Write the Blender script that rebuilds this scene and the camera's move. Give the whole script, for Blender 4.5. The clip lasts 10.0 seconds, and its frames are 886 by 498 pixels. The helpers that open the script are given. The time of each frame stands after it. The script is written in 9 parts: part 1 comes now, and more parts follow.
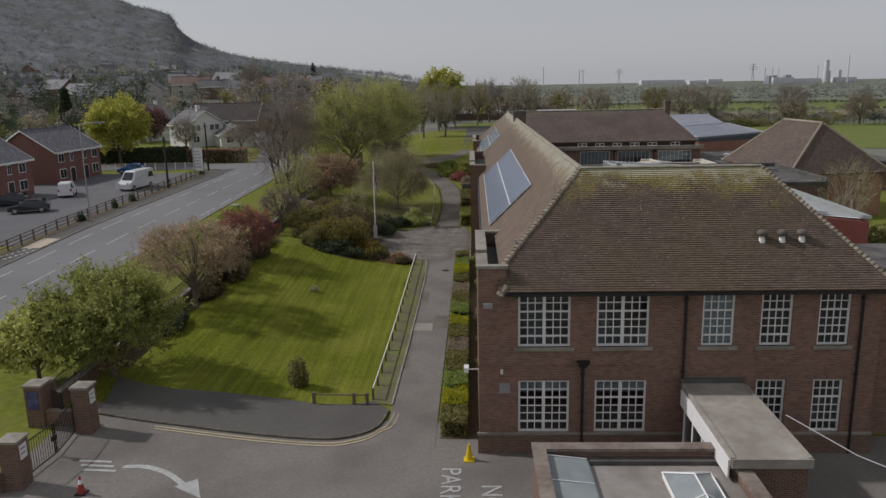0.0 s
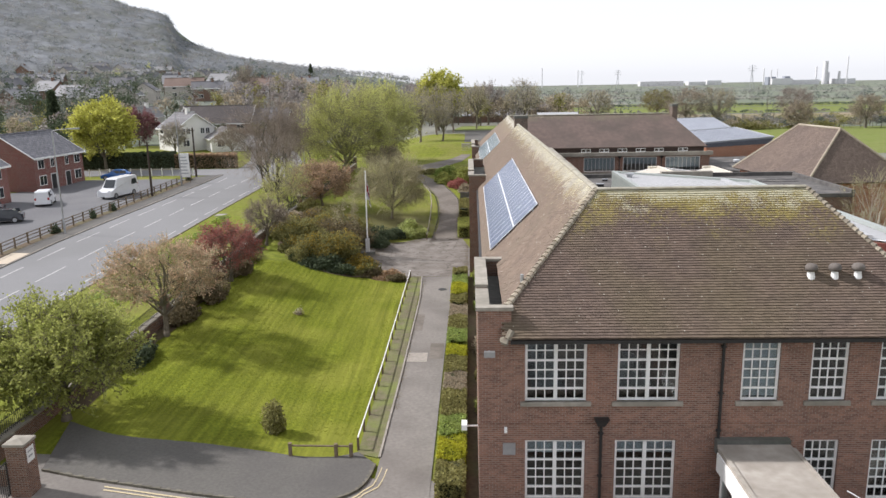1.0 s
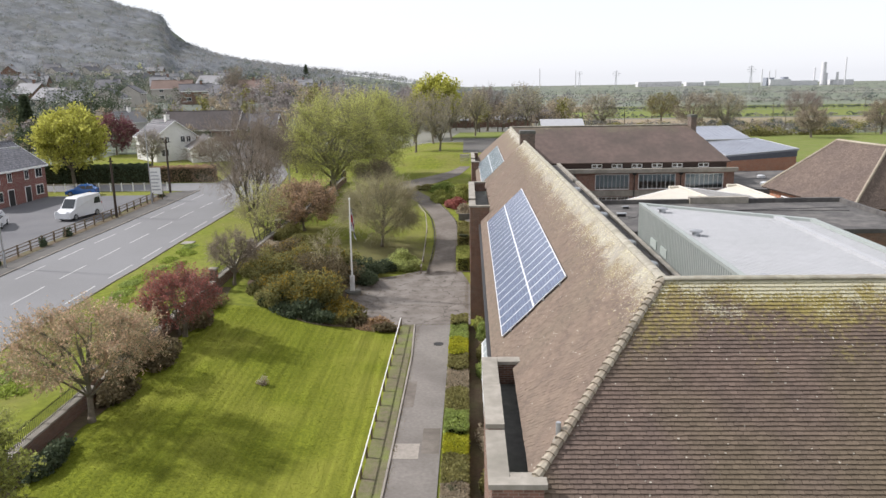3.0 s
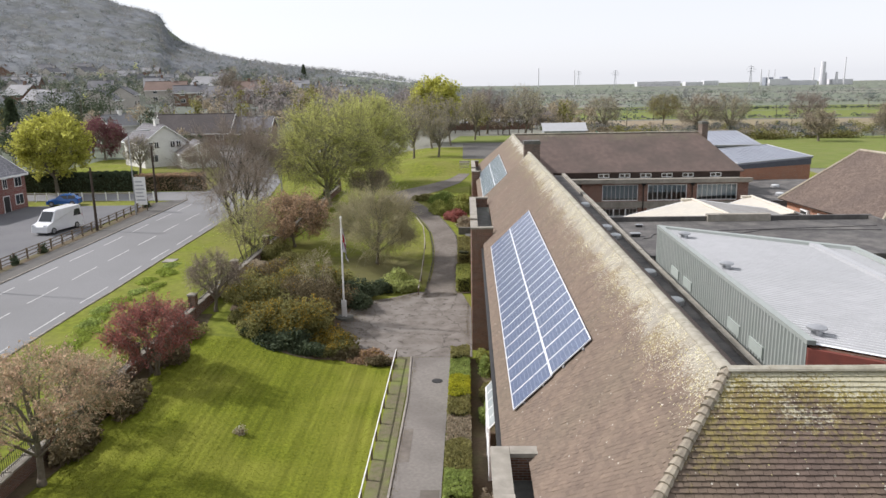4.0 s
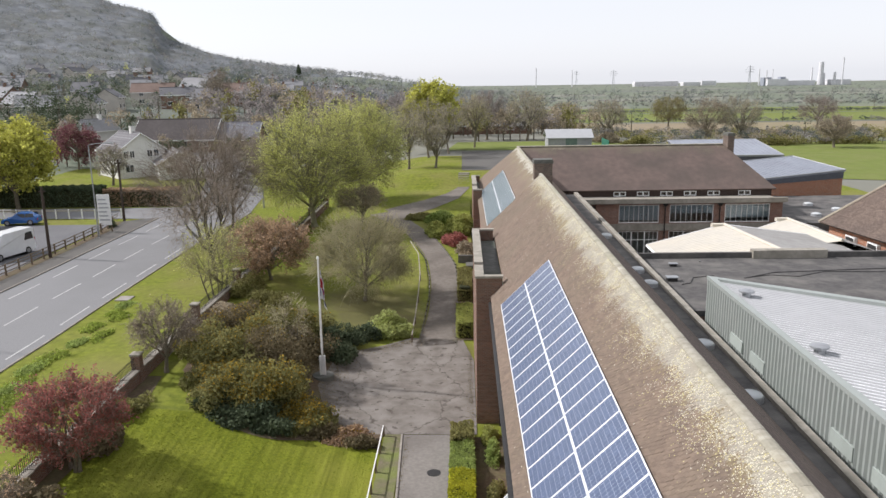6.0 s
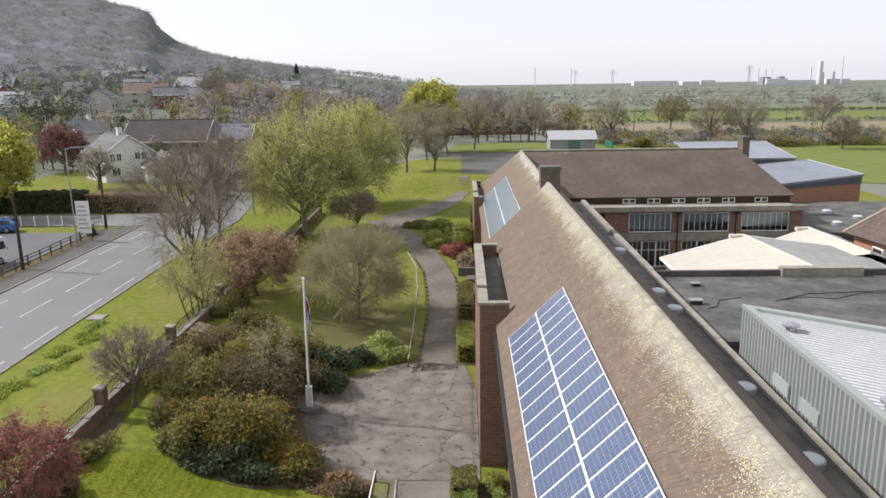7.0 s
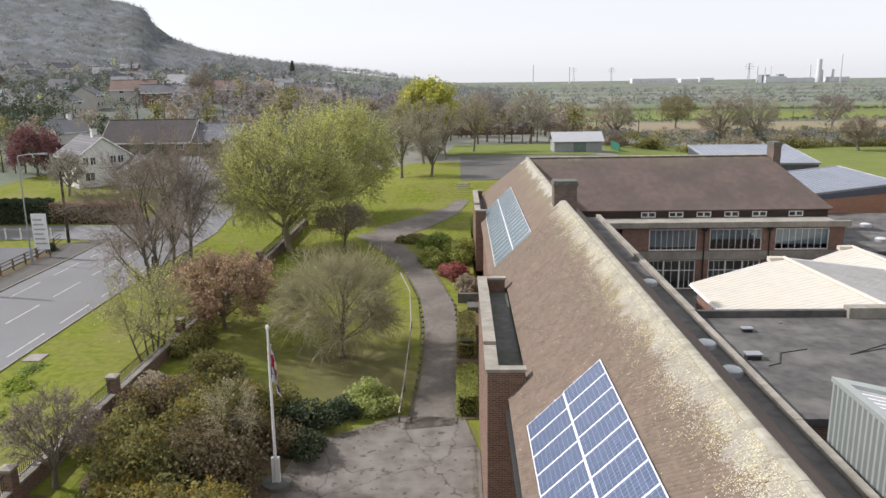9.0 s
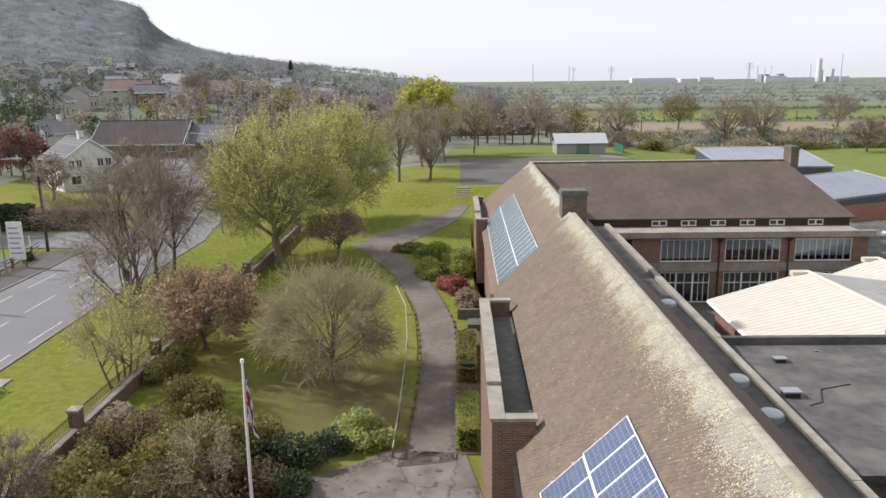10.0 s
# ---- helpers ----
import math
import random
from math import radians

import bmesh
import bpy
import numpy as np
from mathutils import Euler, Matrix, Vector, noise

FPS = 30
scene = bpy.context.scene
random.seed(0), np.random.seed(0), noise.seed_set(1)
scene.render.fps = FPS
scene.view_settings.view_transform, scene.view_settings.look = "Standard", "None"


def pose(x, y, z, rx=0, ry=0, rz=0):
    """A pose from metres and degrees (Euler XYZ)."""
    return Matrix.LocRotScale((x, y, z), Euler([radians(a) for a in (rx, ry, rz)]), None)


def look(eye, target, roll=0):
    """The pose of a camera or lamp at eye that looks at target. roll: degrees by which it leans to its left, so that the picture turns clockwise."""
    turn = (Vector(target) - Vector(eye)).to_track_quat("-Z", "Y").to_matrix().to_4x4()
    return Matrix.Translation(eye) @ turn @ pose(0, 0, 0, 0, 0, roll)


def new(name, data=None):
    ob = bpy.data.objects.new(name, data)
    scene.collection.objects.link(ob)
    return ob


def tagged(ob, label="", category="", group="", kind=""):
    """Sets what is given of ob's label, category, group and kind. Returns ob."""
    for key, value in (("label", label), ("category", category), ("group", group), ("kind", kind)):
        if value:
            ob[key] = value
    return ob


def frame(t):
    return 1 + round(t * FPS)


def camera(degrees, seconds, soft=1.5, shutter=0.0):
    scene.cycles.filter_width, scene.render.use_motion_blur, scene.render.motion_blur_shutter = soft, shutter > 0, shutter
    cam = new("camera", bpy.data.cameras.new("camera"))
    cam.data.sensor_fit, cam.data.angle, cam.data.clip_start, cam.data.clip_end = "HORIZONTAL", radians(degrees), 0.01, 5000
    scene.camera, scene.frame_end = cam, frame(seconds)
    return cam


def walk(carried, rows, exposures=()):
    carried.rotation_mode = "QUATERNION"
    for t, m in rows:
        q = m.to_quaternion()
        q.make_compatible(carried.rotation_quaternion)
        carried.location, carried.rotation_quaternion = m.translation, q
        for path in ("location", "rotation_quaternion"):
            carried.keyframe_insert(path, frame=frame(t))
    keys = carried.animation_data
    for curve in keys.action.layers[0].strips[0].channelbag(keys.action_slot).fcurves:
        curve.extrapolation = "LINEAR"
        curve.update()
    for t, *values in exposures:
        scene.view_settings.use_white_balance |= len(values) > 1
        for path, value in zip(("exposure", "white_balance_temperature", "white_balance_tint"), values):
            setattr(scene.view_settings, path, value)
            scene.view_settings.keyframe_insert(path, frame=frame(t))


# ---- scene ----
cam = camera(60.6, 10.0)
METRES, EYE, TILT, LEAN, TURN = 46.0, 16.0, 0.0, 0.0, 2.3
ROWS = [
    (0.0, 0.0, 0.0, 0.0, -0.26, -12.73, 1.13),
    (0.5, 0.002, 0.051, 0.0022, -0.32, -12.68, 1.11),
    (1.0, 0.0042, 0.1046, 0.0048, -0.36, -12.66, 1.09),
    (1.5, 0.006, 0.1581, 0.008, -0.4, -12.65, 1.07),
    (2.0, 0.0069, 0.2129, 0.0127, -0.44, -12.64, 1.06),
    (2.5, 0.0072, 0.2669, 0.0185, -0.5, -12.65, 1.02),
    (4.0, 0.008, 0.4244, 0.0403, -0.65, -12.72, 0.98),
    (4.5, 0.0087, 0.4771, 0.0449, -0.7, -12.73, 0.96),
    (5.0, 0.009, 0.5296, 0.0505, -0.76, -12.74, 0.94),
    (5.5, 0.0093, 0.5816, 0.0543, -0.81, -12.74, 0.93),
    (7.0, 0.0106, 0.7341, 0.0583, -0.95, -12.81, 0.89),
    (7.5, 0.0112, 0.7815, 0.0591, -1.0, -12.84, 0.87),
    (8.0, 0.012, 0.8263, 0.0599, -1.04, -12.89, 0.85),
    (8.5, 0.0129, 0.8694, 0.0607, -1.08, -12.95, 0.84),
    (9.0, 0.014, 0.9113, 0.0613, -1.1, -13.01, 0.82),
    (9.5, 0.0153, 0.9539, 0.0617, -1.13, -13.04, 0.83),
    (10.0, 0.017, 0.9968, 0.0623, -1.14, -13.05, 0.8),
]
EXPOSURES = [(0.0, -0.26), (0.3, 0.54), (0.6, 0.99), (0.9, 1.01), (2.5, 1.0), (4.5, 0.87), (10.0, 0.87)]
walk(cam, [(t, pose(0, 0, EYE, TILT, LEAN, TURN) @ pose(METRES * x, METRES * y, METRES * z, 90 + pitch, roll, yaw)) for t, x, y, z, yaw, pitch, roll in ROWS], EXPOSURES)

# ---- world and sun ----
SUN_ELEV, SUN_AZ = 40.0, 283.0      # degrees; azimuth clockwise from +y
world = bpy.data.worlds.new("world")
scene.world = world
world.use_nodes = True
wn, wl = world.node_tree.nodes, world.node_tree.links
sky = wn.new("ShaderNodeTexSky")
sky.sky_type, sky.sun_disc = "NISHITA", False
sky.sun_elevation, sky.sun_rotation = radians(SUN_ELEV), radians(SUN_AZ)
sky.air_density, sky.dust_density, sky.ozone_density = 1.0, 0.8, 1.0
pale = wn.new("ShaderNodeHueSaturation")
pale.inputs["Saturation"].default_value = 0.3
wl.new(sky.outputs[0], pale.inputs["Color"])
haze = wn.new("ShaderNodeMix")         # thin even spring haze over the whole sky
haze.data_type = "RGBA"
haze.inputs[0].default_value = 0.8
haze.inputs[7].default_value = (2.92, 2.98, 3.28, 1)
wl.new(pale.outputs[0], haze.inputs[6])
wl.new(haze.outputs[2], wn["Background"].inputs["Color"])
wn["Background"].inputs["Strength"].default_value = 0.15
lamp = bpy.data.lights.new("sun", "SUN")
lamp.energy, lamp.angle, lamp.color = 2.65, radians(2.0), (1.0, 0.955, 0.965)
sun_ob = new("sun", lamp)
_a, _e = radians(SUN_AZ), radians(SUN_ELEV)
sun_ob.matrix_world = look((0, 0, 100), Vector((0, 0, 100)) - Vector((math.sin(_a) * math.cos(_e), math.cos(_a) * math.cos(_e), math.sin(_e))))

# ---- materials ----
MATS = {}


def material(name, base, second=None, scale=3.0, rough=0.85, metal=0.0, bump=0.2, bump_scale=None, stain=None, stain_scale=0.3, stain_amount=0.5, island=0.0, piece=0.0, spec=0.3):
    """A surface with fine grain (base to second), broad stains and a bump."""
    if name in MATS:
        return MATS[name]
    m = bpy.data.materials.new(name)
    m.use_nodes = True
    n, l = m.node_tree.nodes, m.node_tree.links
    b = n["Principled BSDF"]
    b.inputs["Roughness"].default_value, b.inputs["Metallic"].default_value = rough, metal
    b.inputs["Specular IOR Level"].default_value = spec
    co = n.new("ShaderNodeTexCoord")
    geo = n.new("ShaderNodeNewGeometry")
    t1 = n.new("ShaderNodeTexNoise")
    t1.inputs["Scale"].default_value, t1.inputs["Detail"].default_value = scale, 6.0
    l.new(geo.outputs["Position"], t1.inputs["Vector"])
    r1 = n.new("ShaderNodeMapRange")
    r1.inputs[1].default_value, r1.inputs[2].default_value = 0.3, 0.7
    l.new(t1.outputs["Fac"], r1.inputs[0])
    mix = n.new("ShaderNodeMix")
    mix.data_type = "RGBA"
    mix.inputs[6].default_value = (*base, 1)
    mix.inputs[7].default_value = (*(second or tuple(c * 0.75 for c in base)), 1)
    l.new(r1.outputs[0], mix.inputs[0])
    out = mix.outputs[2]
    t2 = n.new("ShaderNodeTexNoise")
    t2.inputs["Scale"].default_value, t2.inputs["Detail"].default_value = stain_scale, 5.0
    l.new(geo.outputs["Position"], t2.inputs["Vector"])
    r2 = n.new("ShaderNodeMapRange")
    r2.inputs[1].default_value, r2.inputs[2].default_value = 0.42, 0.68
    r2.inputs[4].default_value = stain_amount
    l.new(t2.outputs["Fac"], r2.inputs[0])
    mix2 = n.new("ShaderNodeMix")
    mix2.data_type = "RGBA"
    mix2.inputs[7].default_value = (*(stain or tuple(c * 0.6 for c in base)), 1)
    l.new(out, mix2.inputs[6])
    l.new(r2.outputs[0], mix2.inputs[0])
    out = mix2.outputs[2]
    if island or piece:
        hs = n.new("ShaderNodeHueSaturation")
        mr = n.new("ShaderNodeMapRange")
        amt = island or piece
        mr.inputs[3].default_value, mr.inputs[4].default_value = 1 - amt, 1 + amt
        if island:
            l.new(geo.outputs["Random Per Island"], mr.inputs[0])
        else:
            oi = n.new("ShaderNodeObjectInfo")
            l.new(oi.outputs["Random"], mr.inputs[0])
        l.new(mr.outputs[0], hs.inputs["Value"])
        l.new(out, hs.inputs["Color"])
        out = hs.outputs[0]
    l.new(out, b.inputs["Base Color"])
    if bump:
        t3 = n.new("ShaderNodeTexNoise")
        t3.inputs["Scale"].default_value, t3.inputs["Detail"].default_value = bump_scale or scale * 3, 4.0
        l.new(geo.outputs["Position"], t3.inputs["Vector"])
        bp = n.new("ShaderNodeBump")
        bp.inputs["Strength"].default_value, bp.inputs["Distance"].default_value = bump, 0.05
        l.new(t3.outputs["Fac"], bp.inputs["Height"])
        l.new(bp.outputs[0], b.inputs["Normal"])
    MATS[name] = m
    return m


def bond(name, colour1, colour2, mortar, width, height, gap, axis="x", rough=0.9, offset=0.5, bump=0.35, stain=None, stain_amount=0.4, bias=0.0):
    """Courses of bricks or tiles on a wall: axis is the horizontal world axis that the courses run along; 'b' takes the sum of both."""
    if name in MATS:
        return MATS[name]
    m = material(name, colour1, colour2, scale=2.5, rough=rough, bump=0, stain=stain or tuple(c * 0.55 for c in colour1), stain_scale=0.35, stain_amount=stain_amount)
    n, l = m.node_tree.nodes, m.node_tree.links
    b = n["Principled BSDF"]
    geo = n.new("ShaderNodeNewGeometry")
    sep = n.new("ShaderNodeSeparateXYZ")
    l.new(geo.outputs["Position"], sep.inputs[0])
    add = n.new("ShaderNodeMath")
    add.operation = "ADD"
    l.new(sep.outputs[0], add.inputs[0])
    l.new(sep.outputs[1], add.inputs[1])
    com = n.new("ShaderNodeCombineXYZ")
    l.new({"x": sep.outputs[0], "y": sep.outputs[1], "b": add.outputs[0]}[axis], com.inputs[0])
    l.new(sep.outputs[2], com.inputs[1])
    br = n.new("ShaderNodeTexBrick")
    br.inputs["Scale"].default_value = 1.0
    br.inputs["Brick Width"].default_value, br.inputs["Row Height"].default_value = width, height
    br.inputs["Mortar Size"].default_value, br.inputs["Mortar Smooth"].default_value = gap, 0.2
    br.inputs["Bias"].default_value = bias
    br.offset = offset
    br.inputs["Color1"].default_value = (0.75, 0.75, 0.75, 1)
    br.inputs["Color2"].default_value = (1.25, 1.25, 1.25, 1)
    br.inputs["Mortar"].default_value = (1, 1, 1, 1)
    l.new(com.outputs[0], br.inputs["Vector"])
    old = b.inputs["Base Color"].links[0].from_socket
    mul = n.new("ShaderNodeMix")
    mul.data_type, mul.blend_type = "RGBA", "MULTIPLY"
    mul.inputs[0].default_value = 1.0
    l.new(old, mul.inputs[6])
    l.new(br.outputs["Color"], mul.inputs[7])
    mo = n.new("ShaderNodeMix")
    mo.data_type = "RGBA"
    mo.inputs[7].default_value = (*mortar, 1)
    l.new(mul.outputs[2], mo.inputs[6])
    l.new(br.outputs["Fac"], mo.inputs[0])
    l.new(mo.outputs[2], b.inputs["Base Color"])
    bp = n.new("ShaderNodeBump")
    bp.invert = True
    bp.inputs["Strength"].default_value, bp.inputs["Distance"].default_value = bump, 0.02
    l.new(br.outputs["Fac"], bp.inputs["Height"])
    l.new(bp.outputs[0], b.inputs["Normal"])
    return m


BRICK = bond("red_brick", (0.252, 0.130, 0.092), (0.188, 0.098, 0.072), (0.29, 0.245, 0.205), 0.225, 0.075, 0.008, "x", stain=(0.15, 0.09, 0.07))
BRICK_Y = bond("red_brick_side", (0.252, 0.130, 0.092), (0.188, 0.098, 0.072), (0.29, 0.245, 0.205), 0.225, 0.075, 0.008, "y", stain=(0.15, 0.09, 0.07))
BRICK_B = bond("wall_brick", (0.20, 0.10, 0.065), (0.15, 0.075, 0.05), (0.24, 0.21, 0.18), 0.225, 0.075, 0.01, "b", stain=(0.09, 0.07, 0.05))
BRICK_ORANGE = bond("orange_brick", (0.36, 0.155, 0.085), (0.29, 0.12, 0.07), (0.34, 0.28, 0.22), 0.225, 0.075, 0.008, "b")
BRICK_NEW = bond("new_red_brick", (0.23, 0.080, 0.066), (0.18, 0.065, 0.055), (0.30, 0.25, 0.22), 0.225, 0.075, 0.008, "b")
def roof_tile(name, a, b, stain, z0, z1, crust, moss, island=0.0, piece=0.0, flecks=0.0, fall=0.0, drop=1.3, amounts=(0.6, 0.8)):
    """Clay tiles with a crust of lichen thickening from z0 up to z1, and moss below it; the ridge falls along y."""
    m = material(name, a, b, scale=1.6, rough=0.95, bump=0.3, bump_scale=30, island=island, piece=piece, stain=stain, stain_scale=0.3, stain_amount=0.7)
    n, l = m.node_tree.nodes, m.node_tree.links
    bs = n["Principled BSDF"]
    geo = n.new("ShaderNodeNewGeometry")
    sep = n.new("ShaderNodeSeparateXYZ")
    l.new(geo.outputs["Position"], sep.inputs[0])
    lean = n.new("ShaderNodeMath")
    lean.operation = "MULTIPLY_ADD"
    lean.inputs[1].default_value = fall
    l.new(sep.outputs[1], lean.inputs[0])
    l.new(sep.outputs[2], lean.inputs[2])
    height = lean.outputs[0]
    col = bs.inputs["Base Color"].links[0].from_socket
    for colour, lo, hi, scale, big, edge, amount in ((moss, z0 - drop, z1, 9.0, 0.6, 0.20, amounts[0]), (crust, z0 + 0.15, z1, 17.0, 1.0, 0.09, amounts[1])):
        up = n.new("ShaderNodeMapRange")
        up.inputs[1].default_value, up.inputs[2].default_value, up.inputs[3].default_value, up.inputs[4].default_value = lo, hi, -0.62, 0.10
        l.new(height, up.inputs[0])
        t1, t2 = n.new("ShaderNodeTexNoise"), n.new("ShaderNodeTexNoise")
        t1.inputs["Scale"].default_value, t1.inputs["Detail"].default_value = scale, 3.0
        t2.inputs["Scale"].default_value, t2.inputs["Detail"].default_value = big, 3.0
        l.new(geo.outputs["Position"], t1.inputs["Vector"])
        l.new(geo.outputs["Position"], t2.inputs["Vector"])
        av = n.new("ShaderNodeMath")
        av.operation = "MULTIPLY_ADD"
        av.inputs[1].default_value = 0.6
        l.new(t2.outputs["Fac"], av.inputs[0])
        half = n.new("ShaderNodeMath")
        half.operation = "MULTIPLY_ADD"
        half.inputs[1].default_value = 0.55
        l.new(t1.outputs["Fac"], half.inputs[0])
        l.new(up.outputs[0], half.inputs[2])
        l.new(half.outputs[0], av.inputs[2])
        mr = n.new("ShaderNodeMapRange")
        mr.inputs[1].default_value, mr.inputs[2].default_value, mr.inputs[4].default_value = 0.34, 0.34 + edge, amount
        l.new(av.outputs[0], mr.inputs[0])
        mx = n.new("ShaderNodeMix")
        mx.data_type = "RGBA"
        mx.inputs[7].default_value = (*colour, 1)
        l.new(mr.outputs[0], mx.inputs[0])
        l.new(col, mx.inputs[6])
        col = mx.outputs[2]
    # single lichen flecks, a few everywhere and crowding towards the ridge
    for colour, lo, few, many, scale in (((0.60, 0.57, 0.44), z0 + 0.4, 0.0, 0.75 * flecks, 30.0), ((0.48, 0.43, 0.20), z0 + 0.05, 0.0, 0.30 * flecks, 24.0), ((0.50, 0.47, 0.39), z0 - 3.0, 0.004, 0.014, 19.0)) if flecks else ():
        vo, no = n.new("ShaderNodeTexVoronoi"), n.new("ShaderNodeTexNoise")
        vo.inputs["Scale"].default_value = scale
        no.inputs["Scale"].default_value, no.inputs["Detail"].default_value = 1.3, 2.0
        l.new(geo.outputs["Position"], vo.inputs["Vector"])
        l.new(geo.outputs["Position"], no.inputs["Vector"])
        up = n.new("ShaderNodeMapRange")
        up.inputs[1].default_value, up.inputs[2].default_value, up.inputs[3].default_value, up.inputs[4].default_value = lo, z1, few, many
        l.new(height, up.inputs[0])
        big = n.new("ShaderNodeMapRange")
        big.inputs[1].default_value, big.inputs[2].default_value, big.inputs[3].default_value, big.inputs[4].default_value = 0.35, 0.62, 0.15, 1.5
        l.new(no.outputs["Fac"], big.inputs[0])
        thr, hit, near, both = [n.new("ShaderNodeMath") for _ in range(4)]
        thr.operation, hit.operation, near.operation, both.operation = "MULTIPLY", "LESS_THAN", "LESS_THAN", "MULTIPLY"
        l.new(up.outputs[0], thr.inputs[0])
        l.new(big.outputs[0], thr.inputs[1])
        sc = n.new("ShaderNodeSeparateColor")
        l.new(vo.outputs["Color"], sc.inputs[0])
        l.new(sc.outputs[0], hit.inputs[0])
        l.new(thr.outputs[0], hit.inputs[1])
        l.new(vo.outputs["Distance"], near.inputs[0])
        near.inputs[1].default_value = 0.46
        l.new(hit.outputs[0], both.inputs[0])
        l.new(near.outputs[0], both.inputs[1])
        half = n.new("ShaderNodeMath")
        half.operation = "MULTIPLY"
        half.inputs[1].default_value = 0.8
        l.new(both.outputs[0], half.inputs[0])
        mx = n.new("ShaderNodeMix")
        mx.data_type = "RGBA"
        mx.inputs[7].default_value = (*colour, 1)
        l.new(half.outputs[0], mx.inputs[0])
        l.new(col, mx.inputs[6])
        col = mx.outputs[2]
    l.new(col, bs.inputs["Base Color"])
    return m


WEST = ((0.190, 0.143, 0.108), (0.145, 0.110, 0.086), (0.155, 0.125, 0.092), 10.80, 12.42, (0.345, 0.332, 0.285), (0.265, 0.22, 0.105))
TILE = roof_tile("clay_roof_tile", *WEST, island=0.10, flecks=0.8, fall=0.011, drop=0.25, amounts=(0.45, 0.66))
TILE_PIECE = roof_tile("clay_roof_tile_piece", *WEST, piece=0.10, flecks=0.8, fall=0.011, drop=0.25, amounts=(0.45, 0.66))
TILE_FRONT = roof_tile("front_roof_tile", (0.160, 0.117, 0.092), (0.118, 0.088, 0.072), (0.140, 0.112, 0.070), 10.3, 12.3, (0.46, 0.44, 0.33), (0.34, 0.285, 0.07), island=0.13, flecks=0.12)
TILE_FAR = bond("far_clay_tile", (0.155, 0.118, 0.094), (0.118, 0.09, 0.073), (0.07, 0.05, 0.042), 0.17, 0.075, 0.006, "b", stain=(0.095, 0.075, 0.065), stain_amount=0.6, bump=0.2)
RANGE = roof_tile("range_roof_tile", *WEST[:3], 9.3, 11.2, (0.40, 0.385, 0.33), (0.21, 0.185, 0.115), island=0.1)
WING = roof_tile("wing_roof_tile", (0.155, 0.115, 0.098), (0.118, 0.09, 0.078), (0.088, 0.074, 0.064), 9.9, 11.4, (0.26, 0.23, 0.165), (0.165, 0.145, 0.10))
HIP = material("hip_tile_lichen", (0.30, 0.265, 0.205), (0.19, 0.155, 0.118), scale=7, rough=0.95, bump=0.4, stain=(0.34, 0.32, 0.25), stain_amount=0.5, piece=0.25)
RIDGE = material("ridge_tile_lichen", (0.38, 0.36, 0.30), (0.27, 0.245, 0.19), scale=5, rough=0.95, bump=0.4, stain=(0.28, 0.27, 0.19), stain_amount=0.5, piece=0.12)
CONCRETE = material("weathered_concrete", (0.36, 0.33, 0.28), (0.27, 0.25, 0.21), scale=4, rough=0.9, bump=0.25, stain=(0.16, 0.15, 0.12), stain_scale=0.7, stain_amount=0.6)
CONCRETE_DARK = material("dark_concrete", (0.16, 0.155, 0.14), (0.10, 0.10, 0.09), scale=3, rough=0.9, bump=0.3, stain=(0.06, 0.075, 0.045), stain_scale=0.5)
FELT = material("roofing_felt", (0.105, 0.10, 0.095), (0.066, 0.063, 0.061), scale=2.6, rough=0.9, bump=0.5, bump_scale=9, stain=(0.175, 0.165, 0.15), stain_scale=0.7, stain_amount=0.7)
LINK_FELT = material("stained_beige_felt", (0.40, 0.37, 0.325), (0.31, 0.28, 0.24), scale=2.5, rough=0.9, bump=0.15, stain=(0.20, 0.175, 0.145), stain_scale=0.6, stain_amount=0.7)
COPING = material("worn_brown_coping", (0.23, 0.185, 0.155), (0.14, 0.105, 0.088), scale=5, rough=0.95, bump=0.3, stain=(0.33, 0.30, 0.25), stain_scale=0.9, stain_amount=0.6)
FELT_PALE = material("pale_roof_deck", (0.33, 0.305, 0.28), (0.26, 0.235, 0.21), scale=2.0, rough=0.85, bump=0.1, stain=(0.185, 0.165, 0.145), stain_scale=0.6, stain_amount=0.7)
ROAD = material("road_asphalt", (0.21, 0.21, 0.21), (0.175, 0.175, 0.176), scale=14, rough=0.9, bump=0.2, bump_scale=60, stain=(0.155, 0.155, 0.153), stain_scale=0.12, stain_amount=0.6)
DRIVE = material("drive_asphalt", (0.232, 0.215, 0.192), (0.177, 0.163, 0.146), scale=6, rough=0.92, bump=0.25, bump_scale=40, stain=(0.125, 0.112, 0.10), stain_scale=0.28, stain_amount=0.7)
DRIVE_DARK = material("worn_brown_asphalt", (0.20, 0.178, 0.152), (0.145, 0.128, 0.11), scale=3, rough=0.95, bump=0.3, bump_scale=30, stain=(0.105, 0.09, 0.075), stain_scale=0.45, stain_amount=0.7)
COURT = material("worn_court_asphalt", (0.125, 0.110, 0.094), (0.185, 0.168, 0.148), scale=1.3, rough=0.95, bump=0.4, bump_scale=20, stain=(0.245, 0.228, 0.205), stain_scale=0.8, stain_amount=0.7)


